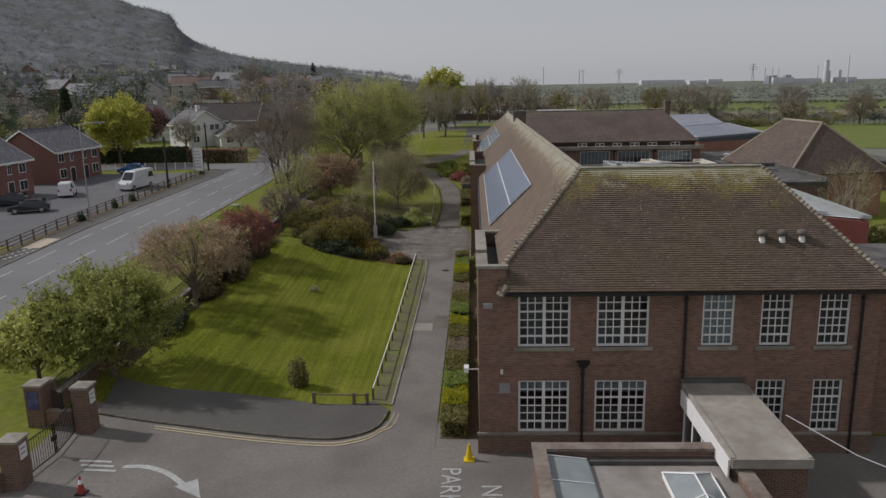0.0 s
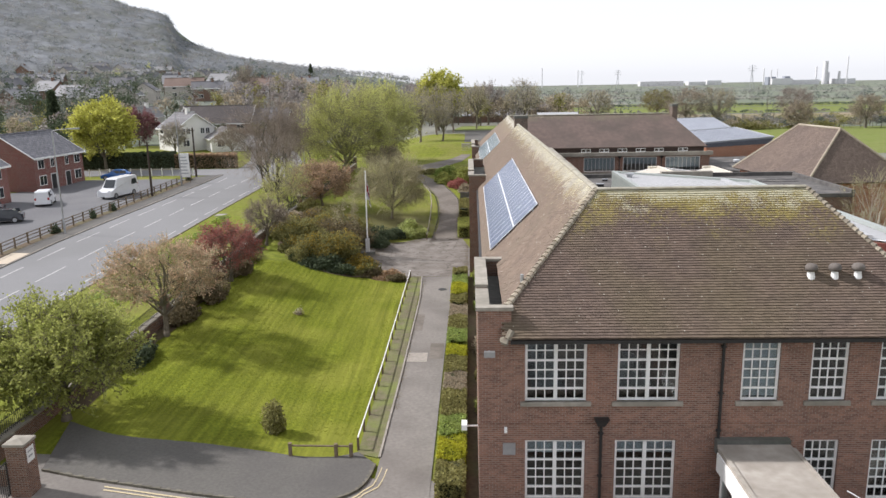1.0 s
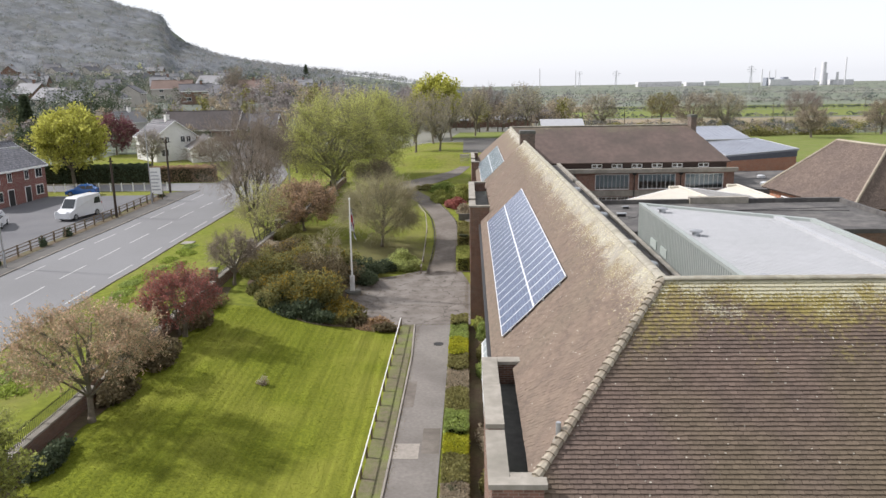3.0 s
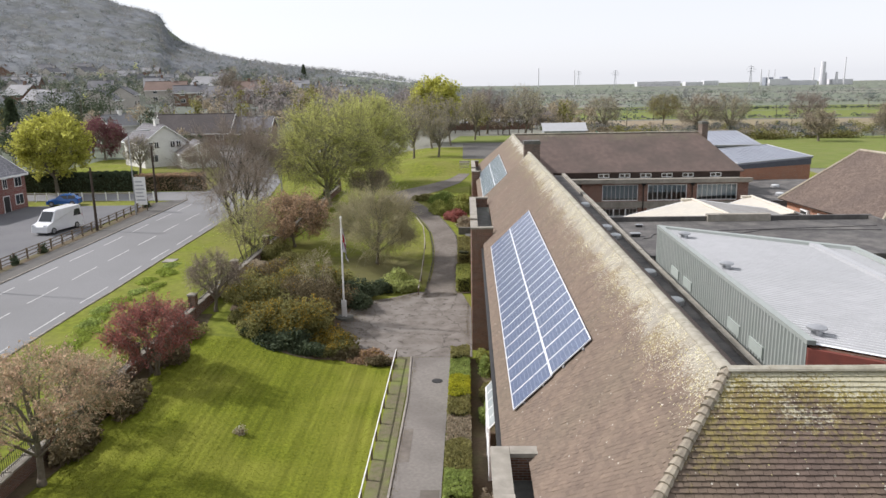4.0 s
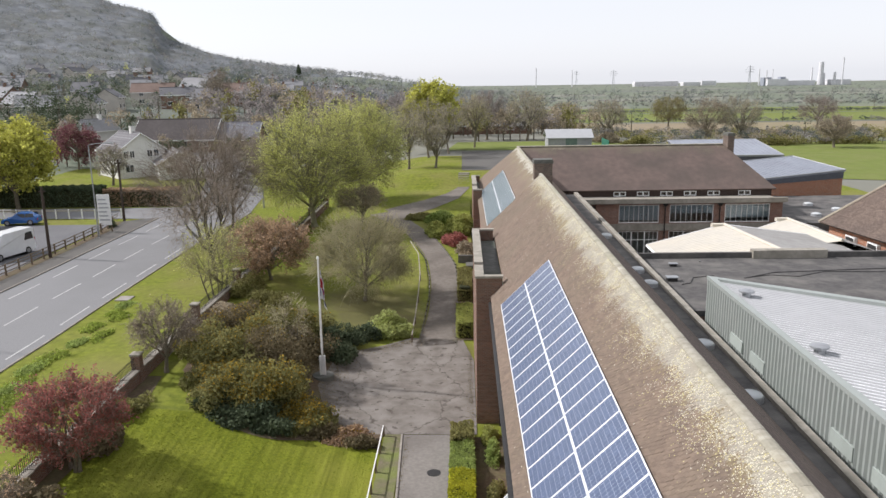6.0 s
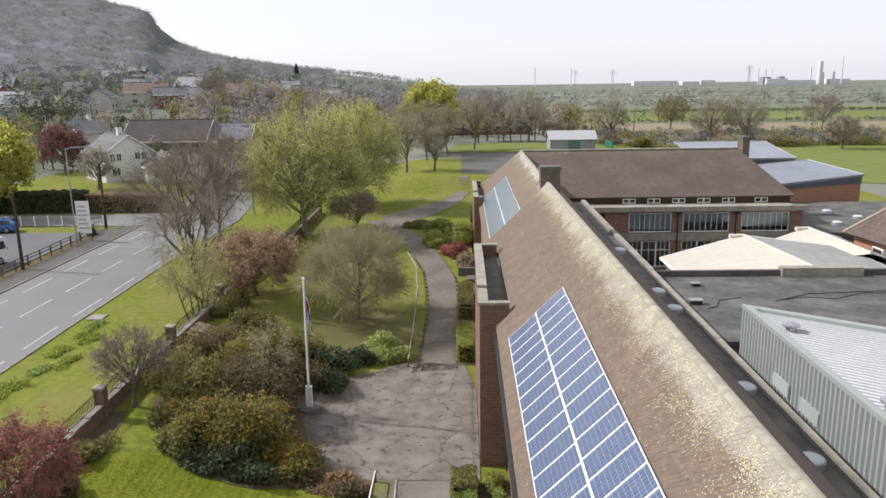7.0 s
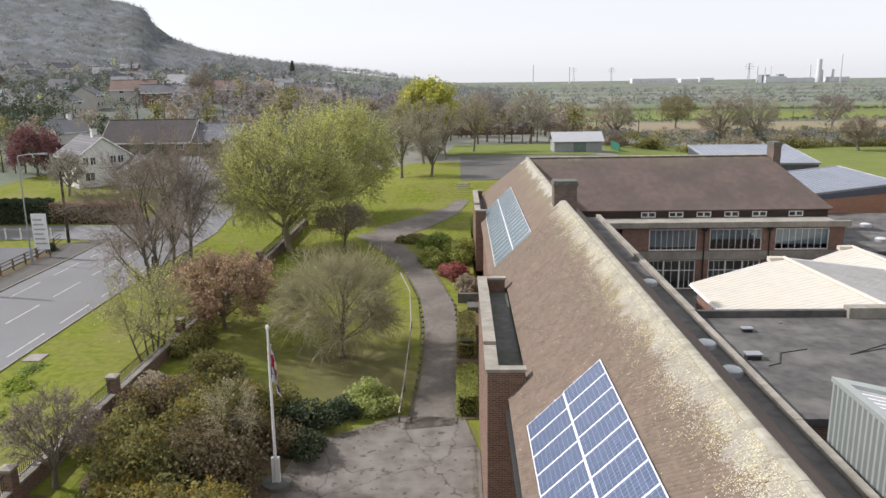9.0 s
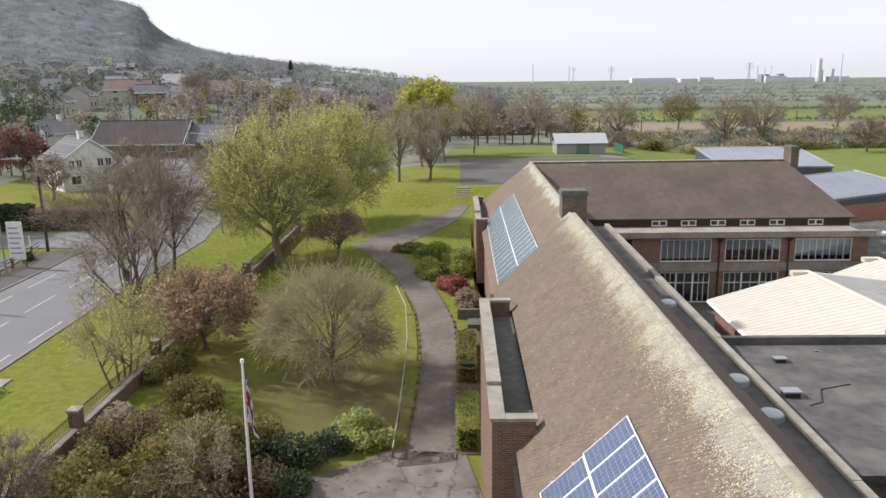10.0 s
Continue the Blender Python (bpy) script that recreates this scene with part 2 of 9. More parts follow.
def crack(m, scale, width, colour, pits=0.0):
    """Wandering cracks and, with pits, small broken-out hollows."""
    n, l = m.node_tree.nodes, m.node_tree.links
    bs = n["Principled BSDF"]
    col = bs.inputs["Base Color"].links[0].from_socket
    geo, wob, add, vo = n.new("ShaderNodeNewGeometry"), n.new("ShaderNodeTexNoise"), n.new("ShaderNodeMixRGB"), n.new("ShaderNodeTexVoronoi")
    wob.inputs["Scale"].default_value, wob.inputs["Detail"].default_value = 1.6, 4.0
    add.blend_type = "ADD"
    add.inputs[0].default_value = 0.9
    l.new(geo.outputs["Position"], wob.inputs["Vector"])
    l.new(geo.outputs["Position"], add.inputs[1])
    l.new(wob.outputs["Color"], add.inputs[2])
    vo.feature = "DISTANCE_TO_EDGE"
    vo.inputs["Scale"].default_value = scale
    l.new(add.outputs[0], vo.inputs["Vector"])
    masks = [(vo.outputs["Distance"], width, 0.0, 0.75)]
    if pits:
        pn = n.new("ShaderNodeTexNoise")
        pn.inputs["Scale"].default_value, pn.inputs["Detail"].default_value = 2.3, 5.0
        l.new(geo.outputs["Position"], pn.inputs["Vector"])
        masks.append((pn.outputs["Fac"], pits, pits + 0.03, 0.7))
    for value, lo, hi, amount in masks:
        mr, mx = n.new("ShaderNodeMapRange"), n.new("ShaderNodeMix")
        mr.inputs[1].default_value, mr.inputs[2].default_value, mr.inputs[4].default_value = lo, hi, amount
        l.new(value, mr.inputs[0])
        mx.data_type = "RGBA"
        mx.inputs[7].default_value = (*colour, 1)
        l.new(mr.outputs[0], mx.inputs[0])
        l.new(col, mx.inputs[6])
        col = mx.outputs[2]
    l.new(col, bs.inputs["Base Color"])


crack(COURT, 0.22, 0.012, (0.065, 0.055, 0.045), 0.62)
PAVE = material("pavement_asphalt", (0.125, 0.119, 0.106), (0.097, 0.092, 0.083), scale=8, rough=0.92, bump=0.2, bump_scale=50, stain=(0.075, 0.07, 0.068), stain_scale=0.3)
KERB = material("kerb_stone", (0.33, 0.30, 0.26), (0.24, 0.22, 0.19), scale=6, rough=0.9, bump=0.2, piece=0.15)
KERB_MOSSY = material("mossy_edging", (0.17, 0.155, 0.125), (0.12, 0.115, 0.085), scale=6, rough=0.95, bump=0.3, piece=0.2)
WEEDY = material("weedy_soil", (0.165, 0.14, 0.098), (0.115, 0.118, 0.05), scale=3.5, rough=1.0, bump=0.7, stain=(0.16, 0.19, 0.05), stain_scale=0.8, stain_amount=0.8)
SOIL = material("leaf_litter_soil", (0.13, 0.095, 0.06), (0.085, 0.062, 0.04), scale=5, rough=1.0, bump=0.6, stain=(0.12, 0.13, 0.05), stain_scale=0.6, stain_amount=0.5)
PAINT = material("white_paint", (0.82, 0.82, 0.80), (0.76, 0.76, 0.74), scale=4, rough=0.5, bump=0.05, stain=(0.62, 0.61, 0.57), stain_scale=0.8, stain_amount=0.3)
MARKING = material("road_marking_paint", (0.54, 0.54, 0.52), (0.36, 0.36, 0.345), scale=9, rough=0.8, bump=0.1, stain=(0.3, 0.3, 0.29), stain_scale=1.2, stain_amount=0.6)
YELLOW = material("yellow_marking_paint", (0.60, 0.50, 0.30), (0.42, 0.36, 0.24), scale=9, rough=0.8, bump=0.1)
RENDER = material("white_render", (0.72, 0.71, 0.68), (0.66, 0.65, 0.62), scale=3, rough=0.9, bump=0.1, stain=(0.5, 0.5, 0.47), stain_scale=0.4, stain_amount=0.4)
SLATE = material("grey_slate", (0.13, 0.13, 0.14), (0.10, 0.10, 0.108), scale=4, rough=0.75, bump=0.2, stain=(0.18, 0.18, 0.175), stain_scale=0.3)
SLATE_PALE = material("pale_grey_tile", (0.27, 0.27, 0.275), (0.21, 0.21, 0.215), scale=4, rough=0.75, bump=0.2, stain=(0.17, 0.17, 0.17), stain_scale=0.3)
RED_TILE = material("red_clay_tile", (0.20, 0.145, 0.12), (0.16, 0.115, 0.095), scale=3, rough=0.9, bump=0.2)
ROOF_RIB = material("bright_roof_pan", (0.86, 0.87, 0.88), (0.80, 0.81, 0.82), scale=1.5, rough=0.45, bump=0.02)
METAL_ROOF = material("white_metal_roof", (0.40, 0.405, 0.41), (0.36, 0.365, 0.37), scale=1.5, rough=0.45, metal=0.0, bump=0.03, stain=(0.33, 0.34, 0.34), stain_scale=0.3, stain_amount=0.4)
CLADDING = material("sage_green_cladding", (0.31, 0.335, 0.315), (0.28, 0.305, 0.285), scale=1.5, rough=0.45, bump=0.02, stain=(0.27, 0.31, 0.28), stain_scale=0.5, stain_amount=0.4)
GREY_ROOF = material("grey_sheet_roof", (0.27, 0.29, 0.33), (0.23, 0.25, 0.285), scale=1.5, rough=0.5, bump=0.03, stain=(0.2, 0.21, 0.24), stain_scale=0.3)
CREAM = material("cream_roof_sheet", (0.56, 0.525, 0.45), (0.50, 0.47, 0.405), scale=1.5, rough=0.6, bump=0.03, stain=(0.6, 0.54, 0.42), stain_scale=0.4, stain_amount=0.4)
BLACK = material("black_metal", (0.025, 0.024, 0.024), (0.04, 0.038, 0.036), scale=8, rough=0.5, bump=0.05)
STEEL = material("galvanised_steel", (0.42, 0.43, 0.44), (0.36, 0.37, 0.38), scale=8, rough=0.45, metal=0.6, bump=0.04)
ALU = material("bright_aluminium", (0.80, 0.81, 0.83), (0.74, 0.75, 0.77), scale=8, rough=0.45, metal=0.2, bump=0.02)
TIMBER = material("weathered_timber", (0.22, 0.17, 0.115), (0.15, 0.115, 0.08), scale=7, rough=0.9, bump=0.3)
POLE_WOOD = material("creosoted_pole", (0.075, 0.055, 0.042), (0.05, 0.038, 0.03), scale=7, rough=0.9, bump=0.3)
BARK = material("tree_bark", (0.20, 0.17, 0.13), (0.13, 0.11, 0.085), scale=6, rough=1.0, bump=0.5, stain=(0.13, 0.14, 0.08), stain_scale=1.0)
DARK_BARK = material("dark_wet_bark", (0.105, 0.088, 0.072), (0.075, 0.062, 0.05), scale=6, rough=1.0, bump=0.5, stain=(0.09, 0.10, 0.055), stain_scale=1.0)
PALE_LIMB = material("olive_grey_bark", (0.30, 0.275, 0.19), (0.22, 0.20, 0.14), scale=6, rough=1.0, bump=0.4, stain=(0.20, 0.22, 0.11), stain_scale=1.0)
PALE_BARK = material("birch_bark", (0.55, 0.50, 0.43), (0.38, 0.34, 0.28), scale=6, rough=0.9, bump=0.3)
TWIG = material("bare_twigs", (0.42, 0.385, 0.235), (0.33, 0.30, 0.18), scale=3, rough=1.0, bump=0)
DARK_TWIG = material("dark_bare_twigs", (0.29, 0.24, 0.19), (0.21, 0.175, 0.14), scale=3, rough=1.0, bump=0)
# The rooms' lack of light is put into this dark grey base colour.
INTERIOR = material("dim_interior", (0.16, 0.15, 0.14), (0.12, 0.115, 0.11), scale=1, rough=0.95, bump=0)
BLIND = material("pale_blind", (0.55, 0.60, 0.64), (0.5, 0.55, 0.6), scale=2, rough=0.8, bump=0.02)


def grass_material(name, a, b, stain, stripes=0.0, scale=2.2):
    m = material(name, a, b, scale=scale, rough=1.0, bump=1.0, bump_scale=14, stain=stain, stain_scale=0.22, stain_amount=0.7, spec=0.1)
    if stripes:
        n, l = m.node_tree.nodes, m.node_tree.links
        geo = n.new("ShaderNodeNewGeometry")
        mp = n.new("ShaderNodeMapping")
        mp.inputs["Scale"].default_value, mp.inputs["Rotation"].default_value = (3.2, 0.10, 0.1), (0, 0, radians(-8))
        l.new(geo.outputs["Position"], mp.inputs["Vector"])
        wv = n.new("ShaderNodeTexNoise")
        wv.inputs["Scale"].default_value, wv.inputs["Detail"].default_value = 1.0, 3.0
        l.new(mp.outputs[0], wv.inputs["Vector"])
        bs = n["Principled BSDF"]
        old = bs.inputs["Base Color"].links[0].from_socket
        mr = n.new("ShaderNodeMapRange")
        mr.inputs[1].default_value, mr.inputs[2].default_value = 0.3, 0.7
        mr.inputs[3].default_value, mr.inputs[4].default_value = 1 - stripes, 1 + stripes
        l.new(wv.outputs["Fac"], mr.inputs[0])
        hs = n.new("ShaderNodeHueSaturation")
        l.new(mr.outputs[0], hs.inputs["Value"])
        l.new(old, hs.inputs["Color"])
        l.new(hs.outputs[0], bs.inputs["Base Color"])
    return m


LAWN = grass_material("mown_lawn", (0.175, 0.199, 0.020), (0.096, 0.118, 0.013), (0.21, 0.215, 0.038), stripes=0.26, scale=7.0)
GRASS = grass_material("rough_grass", (0.20, 0.225, 0.034), (0.112, 0.135, 0.022), (0.205, 0.188, 0.068), scale=2.2)


def worn_patch(m, x, y, r, colour):
    """A round worn place in the grass with a ragged edge."""
    n, l = m.node_tree.nodes, m.node_tree.links
    bs = n["Principled BSDF"]
    col = bs.inputs["Base Color"].links[0].from_socket
    geo, sub, leng, no, ma, mr, mx = [n.new(k) for k in ("ShaderNodeNewGeometry", "ShaderNodeVectorMath", "ShaderNodeVectorMath", "ShaderNodeTexNoise", "ShaderNodeMath", "ShaderNodeMapRange", "ShaderNodeMix")]
    sub.operation, leng.operation, ma.operation = "SUBTRACT", "LENGTH", "MULTIPLY_ADD"
    sub.inputs[1].default_value = (x, y, 2.0)
    l.new(geo.outputs["Position"], sub.inputs[0])
    l.new(sub.outputs[0], leng.inputs[0])
    no.inputs["Scale"].default_value, no.inputs["Detail"].default_value = 0.9, 5.0
    l.new(geo.outputs["Position"], no.inputs["Vector"])
    l.new(no.outputs["Fac"], ma.inputs[0])
    ma.inputs[1].default_value = r * 1.2
    l.new(leng.outputs["Value"], ma.inputs[2])
    mr.inputs[1].default_value, mr.inputs[2].default_value, mr.inputs[3].default_value, mr.inputs[4].default_value = r * 1.1, r * 1.7, 0.72, 0.0
    l.new(ma.outputs[0], mr.inputs[0])
    mx.data_type = "RGBA"
    mx.inputs[7].default_value = (*colour, 1)
    l.new(mr.outputs[0], mx.inputs[0])
    l.new(col, mx.inputs[6])
    l.new(mx.outputs[2], bs.inputs["Base Color"])


worn_patch(GRASS, -8.0, 86.0, 6.0, (0.155, 0.140, 0.075))
# Far fields are paled and greyed: distance haze put into the grass colour.
FIELD = grass_material("hazed_field_grass", (0.17, 0.185, 0.155), (0.145, 0.16, 0.135), (0.19, 0.19, 0.165), scale=0.03)

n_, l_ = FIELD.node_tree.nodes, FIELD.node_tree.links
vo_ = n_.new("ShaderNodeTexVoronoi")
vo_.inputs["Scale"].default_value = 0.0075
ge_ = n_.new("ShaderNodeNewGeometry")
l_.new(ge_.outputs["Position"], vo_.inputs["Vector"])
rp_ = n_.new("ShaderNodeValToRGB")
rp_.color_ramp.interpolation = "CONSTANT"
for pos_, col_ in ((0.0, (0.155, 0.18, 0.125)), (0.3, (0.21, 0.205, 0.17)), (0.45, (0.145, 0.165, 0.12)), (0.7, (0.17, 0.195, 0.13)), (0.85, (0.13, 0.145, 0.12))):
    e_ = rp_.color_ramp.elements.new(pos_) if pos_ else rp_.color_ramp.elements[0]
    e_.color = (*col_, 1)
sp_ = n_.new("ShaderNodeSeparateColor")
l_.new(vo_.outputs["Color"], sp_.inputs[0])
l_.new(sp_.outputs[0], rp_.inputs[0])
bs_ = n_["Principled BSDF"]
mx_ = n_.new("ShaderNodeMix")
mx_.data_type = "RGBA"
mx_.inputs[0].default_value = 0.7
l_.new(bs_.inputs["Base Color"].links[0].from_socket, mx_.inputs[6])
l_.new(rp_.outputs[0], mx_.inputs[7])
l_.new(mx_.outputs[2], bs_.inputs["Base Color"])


def leaf_material(name, a, b, translucent=0.5, island=0.3):
    if name in MATS:
        return MATS[name]
    m = material(name, a, b, scale=1.2, rough=0.8, bump=0, stain=tuple(c * 0.7 for c in a), stain_scale=0.5, stain_amount=0.5, island=island, spec=0.15)
    n, l = m.node_tree.nodes, m.node_tree.links
    b_ = n["Principled BSDF"]
    tr = n.new("ShaderNodeBsdfTranslucent")
    l.new(b_.inputs["Base Color"].links[0].from_socket, tr.inputs["Color"])
    mx = n.new("ShaderNodeMixShader")
    mx.inputs[0].default_value = translucent
    l.new(b_.outputs[0], mx.inputs[1])
    l.new(tr.outputs[0], mx.inputs[2])
    l.new(mx.outputs[0], n["Material Output"].inputs["Surface"])
    return m


LEAF_SPRING = leaf_material("spring_leaves", (0.60, 0.61, 0.21), (0.48, 0.50, 0.165))
LEAF_LIME = leaf_material("lime_leaves", (0.53, 0.52, 0.12), (0.42, 0.42, 0.095))
LEAF_MID = leaf_material("mid_green_leaves", (0.40, 0.42, 0.125), (0.29, 0.32, 0.095))
LEAF_DARK = leaf_material("dark_evergreen_leaves", (0.098, 0.124, 0.068), (0.065, 0.086, 0.050), 0.2)
LEAF_LAUREL = leaf_material("laurel_leaves", (0.38, 0.46, 0.14), (0.25, 0.32, 0.095))
LEAF_YELLOW = leaf_material("golden_hedge_leaves", (0.480, 0.470, 0.042), (0.330, 0.350, 0.042))
LEAF_PINK = leaf_material("pink_bronze_leaves", (0.58, 0.40, 0.29), (0.45, 0.35, 0.21))
LEAF_RED = leaf_material("dark_red_leaves", (0.42, 0.17, 0.145), (0.29, 0.12, 0.10))
LEAF_COPPER = leaf_material("copper_leaves", (0.46, 0.325, 0.215), (0.34, 0.24, 0.15))
LEAF_ORANGE = leaf_material("orange_gorse_flowers", (0.47, 0.32, 0.05), (0.36, 0.25, 0.045))
LEAF_BUD = leaf_material("budding_twigs", (0.41, 0.35, 0.25), (0.325, 0.277, 0.20), 0.5)
LEAF_GREYBUD = leaf_material("grey_winter_twigs", (0.345, 0.312, 0.295), (0.27, 0.243, 0.23), 0.5)
# Distance haze is mixed into these far-tree colours: lighter, shifted to blue-grey.
LEAF_WOOD = leaf_material("hazed_winter_woodland", (0.30, 0.312, 0.322), (0.235, 0.246, 0.255), 0.5, 0.25)
LEAF_WOOD2 = leaf_material("hazed_winter_woodland_brown", (0.30, 0.285, 0.265), (0.24, 0.228, 0.212), 0.5, 0.25)
LEAF_WOOD3 = leaf_material("hazed_budding_woodland", (0.24, 0.255, 0.195), (0.19, 0.207, 0.155), 0.5, 0.10)
LEAF_WOOD4 = leaf_material("hazed_evergreen_woodland", (0.135, 0.157, 0.14), (0.10, 0.12, 0.107), 0.5, 0.10)
LEAF_PLAIN = leaf_material("hazed_plain_woodland", (0.235, 0.245, 0.24), (0.187, 0.197, 0.193), 0.5, 0.10)
LEAF_HAZE = leaf_material("olive_bud_haze", (0.46, 0.42, 0.20), (0.36, 0.33, 0.16), 0.5)
LEAF_PURPLE = leaf_material("purple_leaves", (0.25, 0.115, 0.125), (0.17, 0.08, 0.085))
LEAF_VARIEGATED = leaf_material("pale_laurel_leaves", (0.52, 0.56, 0.22), (0.36, 0.41, 0.15))
LEAF_SCRUB = leaf_material("brown_scrub", (0.20, 0.165, 0.095), (0.145, 0.12, 0.07), 0.4)
LEAF_OLIVE = leaf_material("olive_shrub_leaves", (0.295, 0.275, 0.105), (0.205, 0.198, 0.075), 0.4, 0.4)
LEAF_GORSE = leaf_material("gorse_leaves", (0.27, 0.255, 0.10), (0.18, 0.178, 0.07), 0.4, 0.4)


def glass_material():
    m = bpy.data.materials.new("window_glass")
    m.use_nodes = True
    n, l = m.node_tree.nodes, m.node_tree.links
    gl, tr, mx, fr = n.new("ShaderNodeBsdfGlossy"), n.new("ShaderNodeBsdfTransparent"), n.new("ShaderNodeMixShader"), n.new("ShaderNodeFresnel")
    gl.inputs["Roughness"].default_value = 0.03
    tr.inputs["Color"].default_value = (0.82, 0.86, 0.86, 1)
    fr.inputs["IOR"].default_value = 1.6
    l.new(fr.outputs[0], mx.inputs[0])
    l.new(tr.outputs[0], mx.inputs[1])
    l.new(gl.outputs[0], mx.inputs[2])
    l.new(mx.outputs[0], n["Material Output"].inputs["Surface"])
    return m


GLASS = glass_material()


def solar_material(name, low, high):
    m = bpy.data.materials.new(name)
    m.use_nodes = True
    n, l = m.node_tree.nodes, m.node_tree.links
    b = n["Principled BSDF"]
    b.inputs["Roughness"].default_value = 0.38
    b.inputs["Specular IOR Level"].default_value = 0.35
    b.inputs["Coat Weight"].default_value, b.inputs["Coat Roughness"].default_value = 0.35, 0.2
    co = n.new("ShaderNodeTexCoord")
    br = n.new("ShaderNodeTexBrick")
    br.offset = 0.0
    for k, v in (("Scale", 1.0), ("Brick Width", 0.158), ("Row Height", 0.158), ("Mortar Size", 0.006), ("Mortar Smooth", 0.1)):
        br.inputs[k].default_value = v
    br.inputs["Color1"].default_value = (*low, 1)
    br.inputs["Color2"].default_value = (*high, 1)
    br.inputs["Mortar"].default_value = (0.25, 0.29, 0.36, 1)
    l.new(co.outputs["Object"], br.inputs["Vector"])
    l.new(br.outputs["Color"], b.inputs["Base Color"])
    return m


SOLAR = solar_material("solar_cells", (0.050, 0.072, 0.135), (0.068, 0.094, 0.168))
SOLAR_GREEN = solar_material("greenish_solar_cells", (0.060, 0.098, 0.108), (0.078, 0.120, 0.128))


# ---- builders ----
class Mesh:
    """Gathers boxes, tubes and faces into one mesh."""

    def __init__(self):
        self.v, self.f, self.k = [], [], []

    def add(self, verts, faces, k=0):
        o = len(self.v)
        self.v.extend([tuple(p) for p in verts])
        self.f.extend([tuple(i + o for i in f) for f in faces])
        self.k.extend([k] * len(faces))
        return self

    def box(self, x0, y0, z0, x1, y1, z1, k=0, m=None):
        p = [Vector((x, y, z)) for z in (z0, z1) for y in (y0, y1) for x in (x0, x1)]
        if m is not None:
            p = [m @ q for q in p]
        return self.add(p, [(0, 2, 3, 1), (4, 5, 7, 6), (0, 1, 5, 4), (2, 6, 7, 3), (0, 4, 6, 2), (1, 3, 7, 5)], k)

    def prism(self, poly, z0, z1, k=0):
        """An upright prism over a plan polygon, counter-clockwise."""
        n = len(poly)
        low = [(x, y, z0(x, y) if callable(z0) else z0) for x, y in poly]
        high = [(x, y, z1(x, y) if callable(z1) else z1) for x, y in poly]
        faces = [tuple(range(n - 1, -1, -1)), tuple(range(n, 2 * n))]
        faces += [(i, (i + 1) % n, n + (i + 1) % n, n + i) for i in range(n)]
        return self.add(low + high, faces, k)

    def tube(self, pts, radii, sides=6, k=0, cap=True):
        pts = [Vector(p) for p in pts]
        rings = []
        for i, p in enumerate(pts):
            d = (pts[min(i + 1, len(pts) - 1)] - pts[max(i - 1, 0)]).normalized()
            a = d.cross(Vector((0, 0, 1)))
            if a.length < 1e-3:
                a = Vector((1, 0, 0))
            a.normalize()
            b = d.cross(a)
            r = radii[i] if isinstance(radii, (list, tuple)) else radii
            rings.append([p + (a * math.cos(2 * math.pi * j / sides) + b * math.sin(2 * math.pi * j / sides)) * r for j in range(sides)])
        faces = []
        for i in range(len(pts) - 1):
            for j in range(sides):
                faces.append((i * sides + j, i * sides + (j + 1) % sides, (i + 1) * sides + (j + 1) % sides, (i + 1) * sides + j))
        if cap:
            faces.append(tuple(range(sides - 1, -1, -1)))
            faces.append(tuple((len(pts) - 1) * sides + j for j in range(sides)))
        return self.add([q for r in rings for q in r], faces, k)

    def data(self, name, mats, smooth=False):
        me = bpy.data.meshes.new(name)
        me.from_pydata(self.v, [], self.f)
        for m in mats if isinstance(mats, (list, tuple)) else [mats]:
            me.materials.append(m)
        if any(self.k):
            me.polygons.foreach_set("material_index", self.k)
        if smooth:
            me.polygons.foreach_set("use_smooth", [True] * len(me.polygons))
        me.update()
        return me


def part(name, mesh, mats, parent=None, label="", smooth=False, at=None):
    """One mesh object, under a thing or a part."""
    me = mesh.data(name, mats, smooth) if isinstance(mesh, Mesh) else mesh
    ob = new(name, me)
    if parent is not None:
        ob.parent = parent
    if at is not None:
        ob.matrix_local = at
    if label:
        tagged(ob, label)
    return ob


def thing(name, label, category, at=None, group="", kind=""):
    ob = new(name)
    ob.empty_display_size = 0.3
    if at is not None:
        ob.matrix_world = at
    return tagged(ob, label, category, group, kind)


def structure(name, mesh, mats, label="", smooth=False, category=""):
    return tagged(part(name, mesh, mats, None, label, smooth), category=category, kind="structure")


# ---- the lie of the land ----
LEVEL_EAST = ((-400, 0.2), (20, 0.3), (31, 0.3), (45, -0.1), (62, 0.0), (76, 0.0), (84, 0.4), (98, 2.0), (110, 2.6), (135.3, 3.3), (139.8, 5.0), (172, 5.0), (200, 4.2), (260, 2.0), (400, 0.0))
LEVEL_WEST = ((-400, 0.3), (25, 0.5), (48, 1.1), (72, 2.0), (85, 2.2), (110, 2.4), (150, 3.4), (260, 4.0), (400, 2.0))
FALL = ((240, 0), (450, 2.5), (700, 6), (1200, 12), (2400, 20), (4800, 38), (9000, 60))
CREST = ((-30, 0), (-5, 0), (0, 6), (4.2, 12), (7.4, 18.5), (10.6, 23), (13, 28), (15.3, 34), (17.5, 42), (18.6, 50), (19.7, 58), (20.3, 64), (20.6, 74), (20.9, 88), (21.9, 95), (23.2, 99), (24.3, 107), (26.3, 111), (30, 121), (34, 127), (40, 130), (60, 120), (100, 60))


def interp(table, v):
    if v <= table[0][0]:
        return table[0][1]
    for (a, p), (b, q) in zip(table, table[1:]):
        if v <= b:
            return p + (q - p) * (v - a) / (b - a)
    return table[-1][1]


def smooth_step(v):
    v = min(1.0, max(0.0, v))
    return v * v * (3 - 2 * v)


